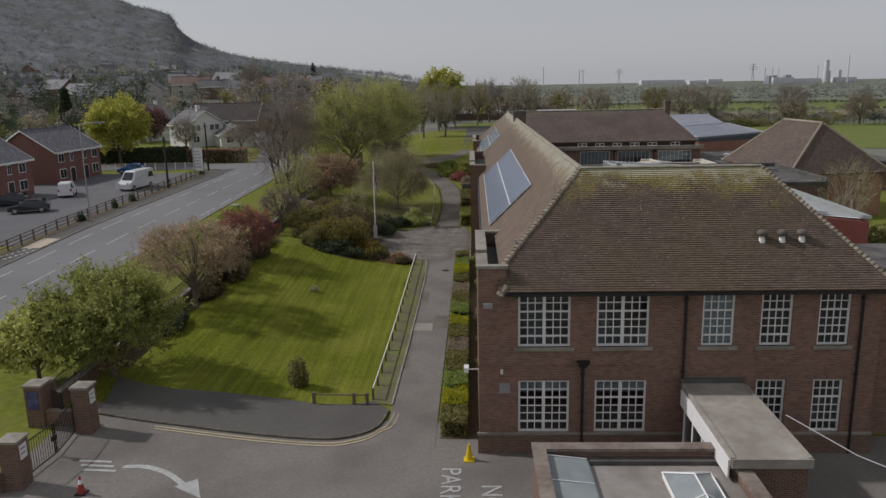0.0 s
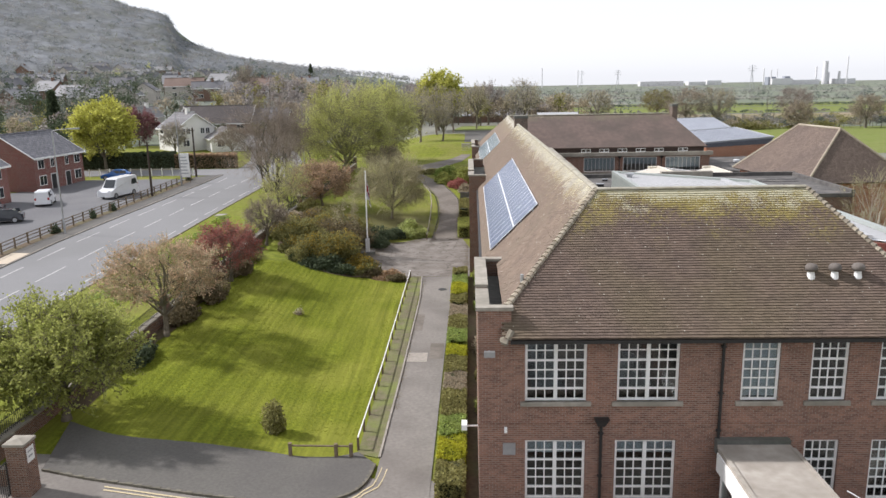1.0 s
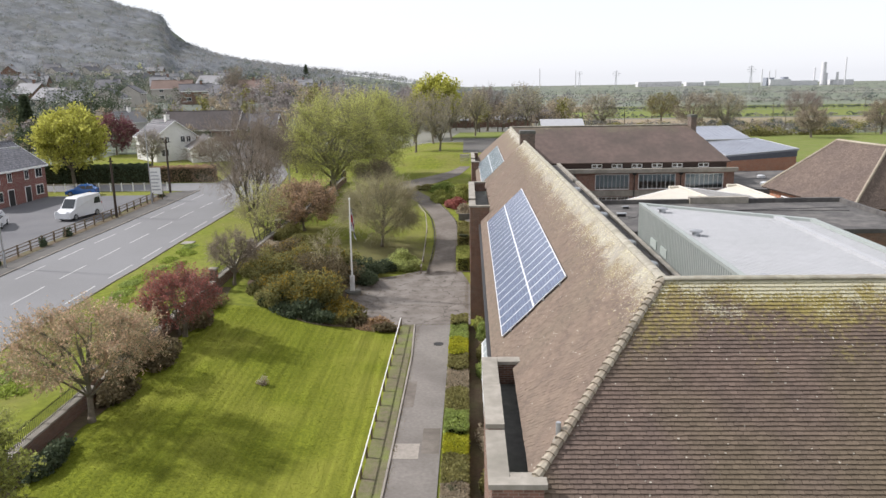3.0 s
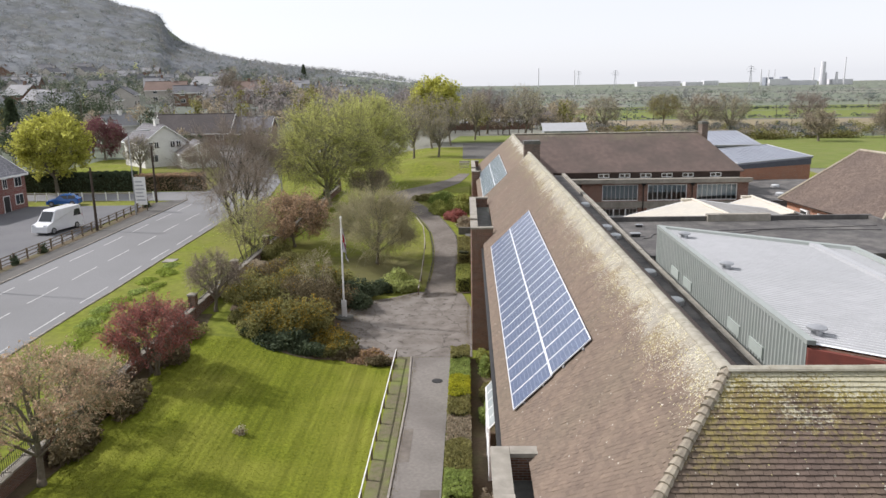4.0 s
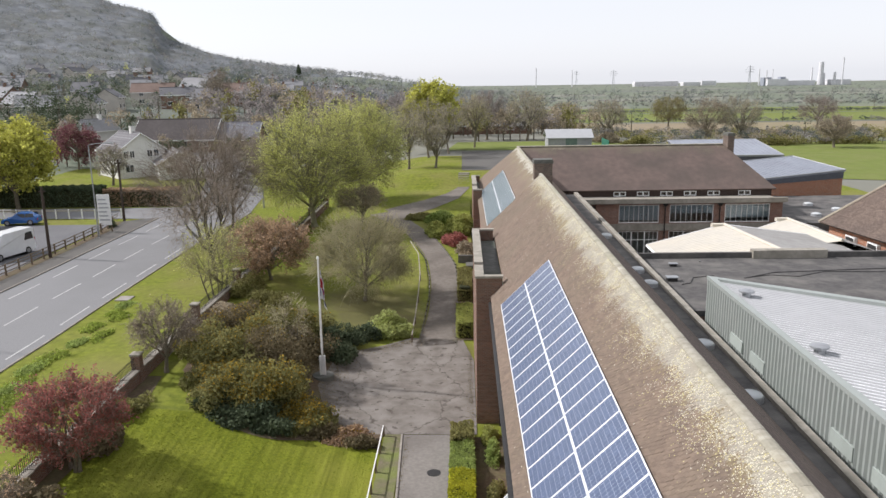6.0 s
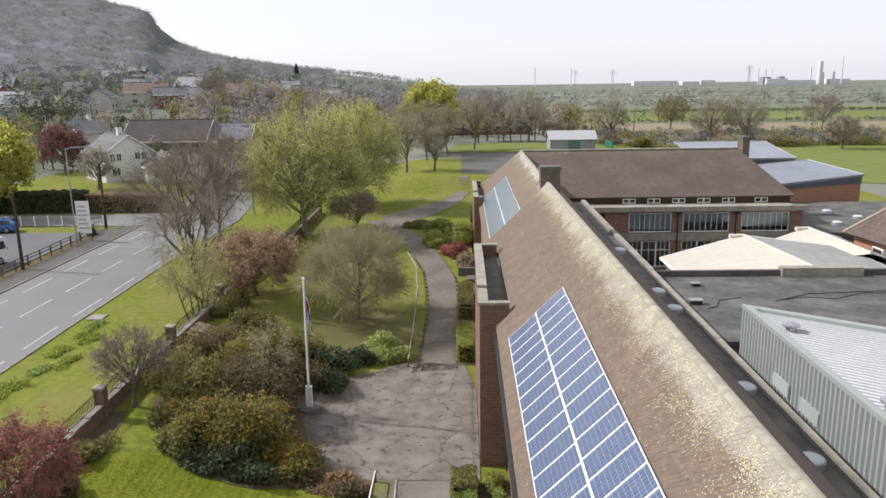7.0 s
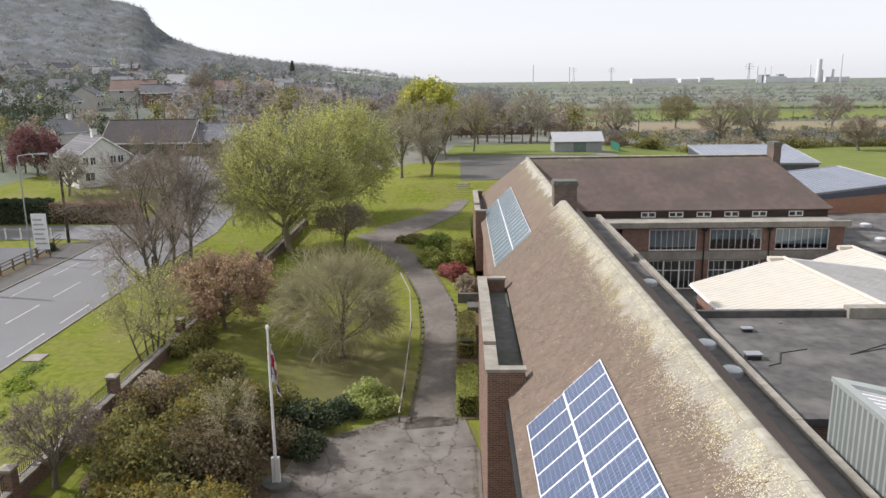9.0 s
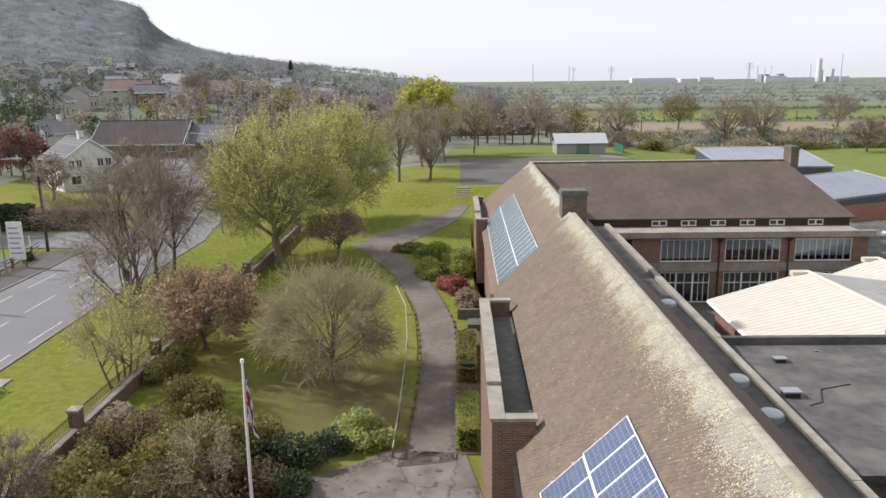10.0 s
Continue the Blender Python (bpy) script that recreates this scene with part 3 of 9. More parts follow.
def land(x, y):
    """Height of the ground."""
    a, c = interp(LEVEL_EAST, y), interp(LEVEL_WEST, y)
    z = a + (c - a) * smooth_step((-x - 6) / 12)
    if y > 60:
        z *= 1 - 0.85 * smooth_step((x - 22) / 30)
    if x > 0.2 and 78 < y < 130:
        z *= 1 - smooth_step((x - 0.2) / 0.9) * (1 - smooth_step((y - 121.5) / 7))
    r = math.hypot(x, y)
    if r > 160:
        bearing = math.degrees(math.atan2(-x, y))
        crest = interp(CREST, bearing)
        z += 13 * smooth_step((bearing - 3) / 14) * smooth_step((r - 165) / 260)
        z += max(0.0, crest - 13 * smooth_step((bearing - 3) / 14)) * smooth_step((r - 430) / 640) * (1 - 0.6 * smooth_step((r - 1300) / 1500))
    if r > 240:
        z -= interp(FALL, r) * smooth_step((7 - math.degrees(math.atan2(-x, y))) / 7)
    return z


def grid_sheet(xs, ys, lift, mat_of=None):
    m = Mesh()
    m.v = [(x, y, land(x, y) + lift) for y in ys for x in xs]
    w = len(xs)
    for j in range(len(ys) - 1):
        for i in range(w - 1):
            m.f.append((j * w + i, j * w + i + 1, (j + 1) * w + i + 1, (j + 1) * w + i))
            m.k.append(mat_of((xs[i] + xs[i + 1]) / 2, (ys[j] + ys[j + 1]) / 2) if mat_of else 0)
    return m


def span(a, b, step):
    n = max(1, int(round((b - a) / step)))
    return [a + (b - a) * i / n for i in range(n + 1)]


def drape(lefts, rights, lift, across=4, step=1.0, thick=0.0):
    """A strip of ground cover between two lines of plan points, laid on the land."""
    m = Mesh()
    rows = []
    for (l0, r0), (l1, r1) in zip(zip(lefts, rights), zip(lefts[1:], rights[1:])):
        length = max(math.dist(l0, l1), math.dist(r0, r1))
        n = max(1, int(math.ceil(length / step)))
        for i in range(n):
            t = i / n
            rows.append(((l0[0] + (l1[0] - l0[0]) * t, l0[1] + (l1[1] - l0[1]) * t), (r0[0] + (r1[0] - r0[0]) * t, r0[1] + (r1[1] - r0[1]) * t)))
    rows.append((lefts[-1], rights[-1]))
    for a, b in rows:
        for j in range(across + 1):
            x, y = a[0] + (b[0] - a[0]) * j / across, a[1] + (b[1] - a[1]) * j / across
            m.v.append((x, y, land(x, y) + lift))
    w = across + 1
    for i in range(len(rows) - 1):
        for j in range(across):
            m.f.append((i * w + j, i * w + j + 1, (i + 1) * w + j + 1, (i + 1) * w + j))
            m.k.append(0)
    return m


def along(points, step):
    """Points spaced evenly along a plan line, with headings."""
    out = []
    for (x0, y0), (x1, y1) in zip(points, points[1:]):
        n = max(1, int(round(math.dist((x0, y0), (x1, y1)) / step)))
        h = math.atan2(y1 - y0, x1 - x0)
        for i in range(n):
            out.append((x0 + (x1 - x0) * (i + 0.5) / n, y0 + (y1 - y0) * (i + 0.5) / n, h, math.dist((x0, y0), (x1, y1)) / n))
    return out


def curve_points(points, n=6):
    """A smooth line through plan points."""
    out = []
    p = [points[0], *points, points[-1]]
    for i in range(1, len(p) - 2):
        for j in range(n):
            t = j / n
            out.append(tuple(0.5 * (2 * p[i][k] + (p[i + 1][k] - p[i - 1][k]) * t + (2 * p[i - 1][k] - 5 * p[i][k] + 4 * p[i + 1][k] - p[i + 2][k]) * t * t + (3 * p[i][k] - p[i - 1][k] - 3 * p[i + 1][k] + p[i + 2][k]) * t ** 3) for k in (0, 1)))
    out.append(points[-1])
    return out

# ---- ground, roads, paths ----
def sort_grid(*ranges):
    vals = sorted({round(v, 3) for r in ranges for v in r})
    return vals


GX = sort_grid(span(-4800, -1600, 400), span(-1600, -300, 40), span(-300, -60, 10), span(-60, -26, 1.7), span(-26, 60, 1.0), span(60, 300, 12), span(300, 4800, 300))
GY = sort_grid(span(-700, -20, 85), span(-20, 10, 5), span(10, 140, 1.0), span(140, 300, 8), span(300, 1600, 40), span(1600, 4800, 400))


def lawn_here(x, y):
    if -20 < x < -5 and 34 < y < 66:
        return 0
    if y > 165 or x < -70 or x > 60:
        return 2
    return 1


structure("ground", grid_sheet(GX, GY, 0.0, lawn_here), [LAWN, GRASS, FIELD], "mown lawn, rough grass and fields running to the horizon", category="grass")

# main road
KERB_E = [(-29.6, -60), (-29.3, 45), (-28.7, 63), (-28.2, 75), (-28.2, 93), (-28.2, 105), (-27.6, 113), (-27.1, 121), (-28.3, 132), (-31.2, 142), (-34.6, 152), (-40.4, 168), (-50, 190), (-63, 216)]
KERB_W = [(-39.4, -60), (-39.0, 45), (-38.6, 62), (-38.3, 78), (-37.9, 91), (-37.8, 102), (-37.6, 111), (-37.4, 118), (-37.0, 126), (-37.8, 134), (-41, 146), (-44.2, 155), (-50, 170), (-72, 221)]
structure("road", drape(KERB_E, KERB_W, 0.05, 6, 1.5), ROAD, "grey asphalt main road with worn white lane markings", category="road")
side_road = drape([(-37.2, 117.6), (-52, 118.2), (-75, 119.2), (-110, 120)], [(-36.9, 124.6), (-52, 124.6), (-75, 124.9), (-110, 125.4)], 0.055, 3, 1.5)
structure("side_road", side_road, ROAD, "grey asphalt side road joining the main road", category="road")
yard = drape([(-41.4, 66), (-41.2, 90), (-41.6, 114.6)], [(-66, 66), (-66, 90), (-57, 114.6)], 0.045, 8, 1.5)
structure("parking_yard", yard, material("dark_yard_asphalt", (0.135, 0.135, 0.14), (0.105, 0.105, 0.11), scale=9, rough=0.92, bump=0.2, bump_scale=50, stain=(0.17, 0.17, 0.17), stain_scale=0.15, stain_amount=0.5), "grey asphalt parking yard before the brick houses", category="yard")
WALK_W = [(-41.0, -60), (-40.8, 45), (-40.5, 62), (-40.2, 78), (-40.0, 91), (-39.9, 102), (-40.1, 111), (-40.8, 116)]
footway = drape([(x - 0.1, y) for x, y in KERB_W[:8]], WALK_W, 0.13, 3, 1.5)
structure("pavement_west", footway, PAVE, "dark asphalt pavement beside the main road", category="pavement")
verge = drape(WALK_W, [(x - 1.1, y) for x, y in WALK_W], 0.10, 2, 1.5)
structure("fence_verge", verge, SOIL, "rough strip of soil and weeds under the fence", category="verge")


def kerb_line(name, points, label, step=0.91, width=0.13, height=0.11, lift=0.03, stone=KERB):
    """A line of kerb stones, each its own piece."""
    row = thing(name, label, "kerb", kind="structure")
    base = Mesh().box(-0.5, -width / 2, -0.15, 0.5, width / 2, 0).data("kerb_stone", stone)
    for i, (x, y, h, d) in enumerate(along(points, step)):
        s = part("kerb_stone", base, None, row, at=pose(x, y, land(x, y) + lift + height, 0, 0, math.degrees(h)) @ Matrix.Diagonal((d * 0.985, 1, 1, 1)))
    return row


kerb_line("kerb_east", [(x + 0.08, y) for x, y in KERB_E[1:8]], "pale kerb stones along the grass verge", height=0.045)
kerb_line("kerb_west", [(x - 0.02, y) for x, y in KERB_W[1:8]], "pale kerb stones along the pavement")

# lane markings: two broken lines inside the carriageway and a broken edge line
def lane(name, offset, dash, gap, width, y0, y1, label):
    line = thing(name, label, "road marking", kind="structure")
    y = y0
    while y < y1:
        def at(yy):
            e, w = [next(((a[0] + (b[0] - a[0]) * (yy - a[1]) / (b[1] - a[1])) for a, b in zip(K, K[1:]) if a[1] <= yy <= b[1]), K[-1][0]) for K in (KERB_E, KERB_W)]
            return e + (w - e) * offset
        ys = [y + dash * i / 3 for i in range(4)]
        m = Mesh()
        for i, q in enumerate(ys):
            for s in (-0.5, 0.5):
                x = at(q) + s * width
                m.v.append((x, q, land(x, q) + 0.062))
        for i in range(3):
            m.f.append((2 * i, 2 * i + 1, 2 * i + 3, 2 * i + 2))
            m.k.append(0)
        part("dash", m, MARKING, line)
        y += dash + gap
    return line


lane("lane_line_east", 0.075, 4.3, 2.03, 0.13, 40.85, 108, "broken white line near the kerb")
lane("lane_line_middle", 0.47, 4.3, 2.03, 0.13, 40.85, 150, "broken white centre line")
lane("lane_line_west", 0.825, 4.3, 2.03, 0.13, 40.85, 112, "broken white line in the far lane")

# crossing slab at the kerb, manhole in the verge
m = drape([(-38.65, 64.8), (-38.6, 68.2)], [(-40.3, 64.6), (-40.3, 68.4)], 0.15, 2)
structure("tactile_slab", m, material("buff_paving", (0.50, 0.43, 0.33), (0.42, 0.36, 0.28), scale=8, rough=0.9), "buff tactile paving slab at the crossing", category="paving")
m = Mesh()
for k in range(2):
    for i in range(7):
        x, y = -38.75 - i * 0.2 - k * 0.75, 63.9 - i * 0.52 + k * 0.75
        m.box(x - 0.12, y - 0.22, land(x, y) + 0.06, x + 0.12, y + 0.12, land(x, y) + 0.135)
structure("crossing_studs", m, MARKING, "white crossing marks on the road", category="road marking")
z = land(-27.2, 85)
structure("manhole_slab", Mesh().box(-27.7, 84.5, z - 0.1, -26.6, 85.7, z + 0.07), FELT_PALE, "pale concrete manhole slab in the verge", category="manhole")

# forecourt, drive, courtyard
fore = drape([(-19, -20), (-19, 24), (-19.2, 34.2)], [(30, -20), (30, 24), (30, 30.2)], 0.03, 40, 1.0)
structure("forecourt", fore, DRIVE, "grey-brown asphalt forecourt before the school", category="asphalt")
EDGE = curve_points([(-17.8, 32.8), (-15.8, 32.25), (-13.6, 31.85), (-10.2, 31.3), (-6.9, 30.95), (-5.6, 31.2), (-4.75, 31.85), (-4.35, 32.8), (-4.2, 34.1)], 4)
BACK = curve_points([(-18.8, 37.0), (-16.8, 36.0), (-15.0, 35.6), (-12, 35.45), (-9.4, 35.1), (-7.7, 34.75), (-6.6, 34.7), (-5.8, 34.8), (-5.05, 35.2)], 4)
foot = drape(EDGE, BACK, 0.13, 4, 0.8)
structure("footway_corner", foot, PAVE, "dark asphalt footway round the lawn corner", category="pavement")
kerb_line("kerb_corner", EDGE, "kerb stones round the footway corner", 0.5, 0.13, 0.11, 0.02, KERB_MOSSY)
for k, off in enumerate((0.32, 0.55)):
    pts = [(x + off * 0.28, y - off) for x, y in EDGE[6:-6]] + [(x + off, y - off * 0.5) for x, y in EDGE[-6:]]
    pts2 = [(x + 0.03, y - 0.09) for x, y in pts]
    structure("yellow_line_%d" % (k + 1), drape(pts, pts2, 0.052, 1, 0.8), YELLOW, "faded double yellow line along the kerb", category="road marking")
DRIVE_W = [(-4.05, 33), (-4.0, 45), (-3.9, 60), (-4.15, 66.3)]
DRIVE_E = [(-1.75, 30), (-1.7, 45), (-1.6, 60), (-1.55, 66.3)]
structure("drive_near", drape(DRIVE_W, DRIVE_E, 0.045, 5, 1.0), DRIVE, "narrow worn asphalt drive with patches", category="drive")
court = drape([(-8.0, 66.4), (-9.7, 72), (-9.3, 77.6), (-4.6, 81.0)], [(-0.15, 66.3), (-0.15, 72), (-0.15, 77), (-0.9, 80.6)], 0.05, 10, 0.8)
structure("courtyard", court, COURT, "worn brown-grey asphalt courtyard before the entrance", category="asphalt")
FAR_W = curve_points([(-4.3, 79.3), (-3.65, 84.5), (-3.55, 89), (-3.7, 93.5), (-4.35, 98.6), (-6.1, 105.4), (-8.2, 110.5), (-10, 114.5), (-12, 118)], 5)
FAR_E = curve_points([(-1.45, 79.8), (-1.35, 85), (-1.35, 90), (-1.65, 96.5), (-2.9, 102), (-4.2, 107), (-6.3, 112.6), (-8.0, 117.5), (-8.6, 120)], 5)
structure("drive_far", drape(FAR_W, FAR_E, 0.05, 5, 0.8), DRIVE_DARK, "asphalt drive curving up the bank", category="drive")
structure("upper_path", drape([(-8.0, 115.1), (-4.2, 121.3), (-1.4, 127.5), (0.1, 135.6)], [(-10.4, 120.8), (-6.2, 126), (-3.2, 130.8), (-1.6, 135.6)], 0.055, 3, 0.8), DRIVE_DARK, "worn asphalt path towards the steps", category="path")
structure("car_park", drape([(-1, 142), (-1, 171)], [(40, 142), (40, 171)], 0.06, 20, 1.5), PAVE, "dark asphalt car park behind the school", category="car park")
structure("bed_strip", drape([(-5.1, 35.2), (-5.08, 66.4)], [(-4.1, 34.8), (-4.05, 66.4)], 0.04, 2, 0.8), WEEDY, "bare soil strip between rail and drive", category="bed")
kerb_line("drive_kerb", [(-4.08, 34.8), (-4.02, 45), (-3.92, 60), (-4.15, 66.3)], "low edging stones along the drive", 0.91, 0.1, 0.07, 0.03)
kerb_line("drive_kerb_far", [(-1.4, 80), (-1.28, 90), (-1.55, 96.4), (-2.8, 102), (-4.1, 107)], "low mossy edging stones along the far drive", 0.91, 0.1, 0.07, 0.03, KERB_MOSSY)
kerb_line("drive_kerb_bank", [(-4.0, 80.5), (-3.65, 89), (-3.8, 93.5), (-4.45, 98.6), (-6.1, 105.2)], "low mossy edging stones below the bank", 0.91, 0.1, 0.03, 0.03, KERB_MOSSY)
structure("hedge_bed", drape([(-1.55, 31), (-1.5, 45), (-1.42, 60), (-1.4, 66)], [(0.19, 31), (1.2, 45), (1.2, 60), (1.2, 66)], 0.05, 2, 0.8), SOIL, "planted bed along the school wall", category="bed")
structure("hedge_bed_far", drape([(-1.4, 80.5), (-1.4, 95)], [(0.2, 80.5), (0.2, 95)], 0.06, 2, 0.8), SOIL, "planted bed along the far school wall", category="bed")
structure("shrub_bed", drape(curve_points([(-17.4, 70.8), (-15.0, 67.2), (-12.7, 65.1), (-10.6, 64.7), (-8.3, 65.3), (-5.2, 64.7)], 4), curve_points([(-18.2, 79.5), (-14.5, 80.5), (-11.5, 80.5), (-9.4, 78.5), (-8.0, 70), (-5.2, 66.6)], 4), 0.045, 6, 0.8), SOIL, "mulched shrub bed", category="bed")

# patches and marks on the drive
for (x0, y0, x1, y1) in ((-4.0, 46.9, -2.7, 48.4), (-2.6, 47.4, -1.75, 50.0), (-3.95, 52.5, -3.3, 56.0)):
    structure("asphalt_patch", drape([(x0, y0), (x0, y1)], [(x1, y0), (x1, y1)], 0.053, 2, 0.8), KERB if y0 < 47 else DRIVE_DARK, "square repair patch in the asphalt", category="patch")
z = land(-2.3, 62.3) + 0.05
m = Mesh()
m.tube([(-2.3, 62.3, z - 0.02), (-2.3, 62.3, z + 0.012)], 0.34, 16)
structure("manhole_cover", m, BLACK, "round iron manhole cover in the drive", category="manhole")


def ground_letters(text, x, y, size, turn, name):
    cu = bpy.data.curves.new(name, "FONT")
    cu.body, cu.size, cu.extrude = text, size, 0.004
    ob = new(name, cu)
    ob.matrix_world = pose(x, y, land(x, y) + 0.042, 0, 0, turn) @ Matrix.Diagonal((1, 1.0, 1, 1))
    cu.materials.append(MARKING)
    return tagged(ob, "white painted letters on the forecourt asphalt", "road marking", kind="structure")


ground_letters("PARKING", -1.35, 28.45, 1.15, -90, "painted_word")
ground_letters("NO", 0.25, 27.1, 1.15, -90, "painted_word")
ARROW = curve_points([(-14.5, 28.25), (-13.6, 28.3), (-12.5, 27.85), (-11.5, 27.0)], 4)
structure("painted_curve", drape(ARROW, [(x - 0.08, y - 0.28) for x, y in ARROW], 0.042, 1, 0.5), MARKING, "curved white arrow stem painted on the asphalt", category="road marking")
structure("painted_arrow", drape([(-11.9, 26.75), (-10.55, 25.95)], [(-11.15, 27.35), (-10.55, 25.9)], 0.044, 1, 0.5), MARKING, "white arrow head painted on the asphalt", category="road marking")
for i in range(3):
    structure("painted_bar", drape([(-16.6 + i * 0.25, 28.6 - i * 0.35), (-15.2 + i * 0.25, 28.55 - i * 0.35)], [(-16.6 + i * 0.25, 28.45 - i * 0.35), (-15.2 + i * 0.25, 28.4 - i * 0.35)], 0.042, 1, 0.5), MARKING, "short white bar painted on the asphalt", category="road marking")

# ---- the school ----
def wall_with_openings(x0, x1, z0, z1, holes, thick=0.32, k=0):
    """A wall in the local xz plane, outer face at y=0, with holes (x0, x1, z0, z1) right through."""
    m = Mesh()
    xs = sorted({x0, x1, *[h[0] for h in holes], *[h[1] for h in holes]})
    for a, b in zip(xs, xs[1:]):
        cuts = sorted((h[2], h[3]) for h in holes if h[0] < (a + b) / 2 < h[1])
        z = z0
        for c, d in cuts:
            if c > z:
                m.box(a, 0, z, b, thick, c, k)
            z = d
        if z < z1:
            m.box(a, 0, z, b, thick, z1, k)
    return m


PANE = {}


def sash_window(name, x0, x1, z0, z1, lights, rows, at, deep=0.09, bar=0.042, open_low=False, label="white-painted multi-pane window", sill=True, blind=0.0):
    """A window in a wall hole, in the wall's local frame: lights across each main light, rows as heights; at is the wall's pose."""
    w = thing(name, label, "window", at=at, kind="structure")
    fr = Mesh()
    f = 0.09
    y0, y1 = deep, deep + 0.07
    fr.box(x0, y0, z0, x0 + f, y1, z1).box(x1 - f, y0, z0, x1, y1, z1).box(x0 + f, y0, z0, x1 - f, y1, z0 + f).box(x0 + f, y0, z1 - f, x1 - f, y1, z1)
    groups = len(lights)
    gw = (x1 - x0 - f * 2 - 0.13 * (groups - 1)) / groups
    panes = []
    total = sum(sum(g) for g in rows)
    inner = z1 - z0 - 2 * f - 0.07 * (len(rows) - 1)
    for gi, n in enumerate(lights):
        gx = x0 + f + gi * (gw + 0.13)
        if gi:
            fr.box(gx - 0.13, y0 - 0.02, z0 + f, gx, y1, z1 - f)
        z = z1 - f
        for ri, group in enumerate(rows):
            for rj, part_h in enumerate(group):
                hh = inner * part_h / total
                for c in range(n):
                    pw = gw / n
                    panes.append((gx + c * pw, z - hh, pw, hh))
                    if c:
                        fr.box(gx + c * pw - bar / 2, y0 + 0.012, z - hh, gx + c * pw + bar / 2, y1 - 0.012, z)
                if rj:
                    fr.box(gx, y0 + 0.010, z - bar / 2, gx + gw, y1 - 0.014, z + bar / 2)
                z -= hh
            if ri < len(rows) - 1:
                fr.box(gx, y0 - 0.012, z - 0.07, gx + gw, y1, z)
                z -= 0.07
    part("window_frame", fr, PAINT, w)
    if "m" not in PANE:
        PANE["m"] = Mesh().box(0, -0.003, 0, 1, 0.003, 1).data("pane", GLASS)
    for x, z, pw, hh in panes:
        p = part("pane", PANE["m"], None, w, at=pose(x, deep + 0.035, z) @ Matrix.Diagonal((pw, 1, hh, 1)))
        p.visible_shadow = False
    if sill:
        part("window_sill", Mesh().box(x0 - 0.16, -0.09, z0 - 0.15, x1 + 0.16, 0.2, z0), CONCRETE, w, "stone window sill")
    if blind:
        part("blind", Mesh().box(x0 + 0.08, deep + 0.10, z1 - (z1 - z0) * blind, x1 - 0.08, deep + 0.12, z1 - 0.06), BLIND, w, "pale blue roller blind pulled part way down")
    return w


FX0, FX1, FY = 0.2, 16.4, 29.75
F_AT = pose(0, FY, 0)
UP, LOW = (5.08, 7.36), (1.28, 3.60)
holes, wins = [], []
for x0, x1, n in ((1.83, 3.97, 2), (5.03, 7.16, 2), (9.29, 10.58, 1), (11.63, 12.89, 1), (13.93, 15.18, 1)):
    holes.append((x0, x1, *UP))
    wins.append((x0, x1, *UP, n))
for x0, x1, n in ((1.84, 3.97, 2), (5.02, 7.16, 2), (11.63, 12.84, 1), (13.95, 15.17, 1)):
    holes.append((x0, x1, *LOW))
    wins.append((x0, x1, *LOW, n))
front = wall_with_openings(FX0, FX1, 0.0, 7.55, holes)
front.v = [(x, y + FY, z) for x, y, z in front.v]
structure("wall_south", front, BRICK, "dark red brick school wall with soot staining")
for i, (x0, x1, z0, z1, n) in enumerate(wins):
    low = z1 < 4
    sash_window("window_%d" % (i + 1), x0, x1, z0, z1, [3, 3] if n == 2 else [4], [(1, 1), (1, 1, 1), (1,)], F_AT, blind=(0.24 if low and n == 2 else (0.95 if i == 2 else 0)), sill=not low)
lintel = Mesh()
for x0, x1 in ((1.84, 3.97), (5.02, 7.16), (11.63, 12.84), (13.95, 15.17)):
    n = int((x1 - x0 + 0.3) / 0.078)
    for i in range(n):
        a = x0 - 0.15 + i * 0.078
        lintel.box(a, FY - 0.006, 3.60, a + 0.068, FY + 0.1, 3.83)
structure("soldier_course", lintel, BRICK, "upright brick courses over the ground floor windows", category="lintel")
structure("string_course", Mesh().box(FX0 - 0.03, FY - 0.03, 4.18, 16.43, FY, 4.26), BRICK, "projecting brick band between the floors", category="band")
structure("plinth", Mesh().box(FX0 - 0.06, FY - 0.07, -0.1, FX1 + 0.06, FY, 1.18), BRICK_B, "brick plinth along the wall foot", category="plinth")
structure("plinth_cap", Mesh().box(FX0 - 0.09, FY - 0.1, 1.18, FX1 + 0.08, FY, 1.28), CONCRETE, "stone band over the plinth and under the windows", category="band")

# side and inner walls
side = Mesh().box(1.2, 37.3, -0.2, 1.5, 67.7, 7.6).box(1.2, 80.5, -0.2, 1.5, 86, 7.6)
structure("wall_west", side, BRICK_Y, "dark red brick side wall of the school")
structure("wall_west_far", Mesh().box(0.9, 86, -0.2, 1.2, 116, 6.4), BRICK_Y, "dark red brick side wall of the far school range")
structure("wall_east", Mesh().box(16.1, 30.07, -0.2, 16.4, 39.4, 7.5).box(9.3, 39.4, -0.2, 9.6, 115, 6.4), BRICK_Y, "brick inner wall behind the long range")
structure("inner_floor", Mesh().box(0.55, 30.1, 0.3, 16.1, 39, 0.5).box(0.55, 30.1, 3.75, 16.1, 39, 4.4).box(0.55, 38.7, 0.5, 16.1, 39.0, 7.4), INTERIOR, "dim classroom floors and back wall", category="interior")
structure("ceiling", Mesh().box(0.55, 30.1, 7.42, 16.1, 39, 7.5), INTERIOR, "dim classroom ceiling")

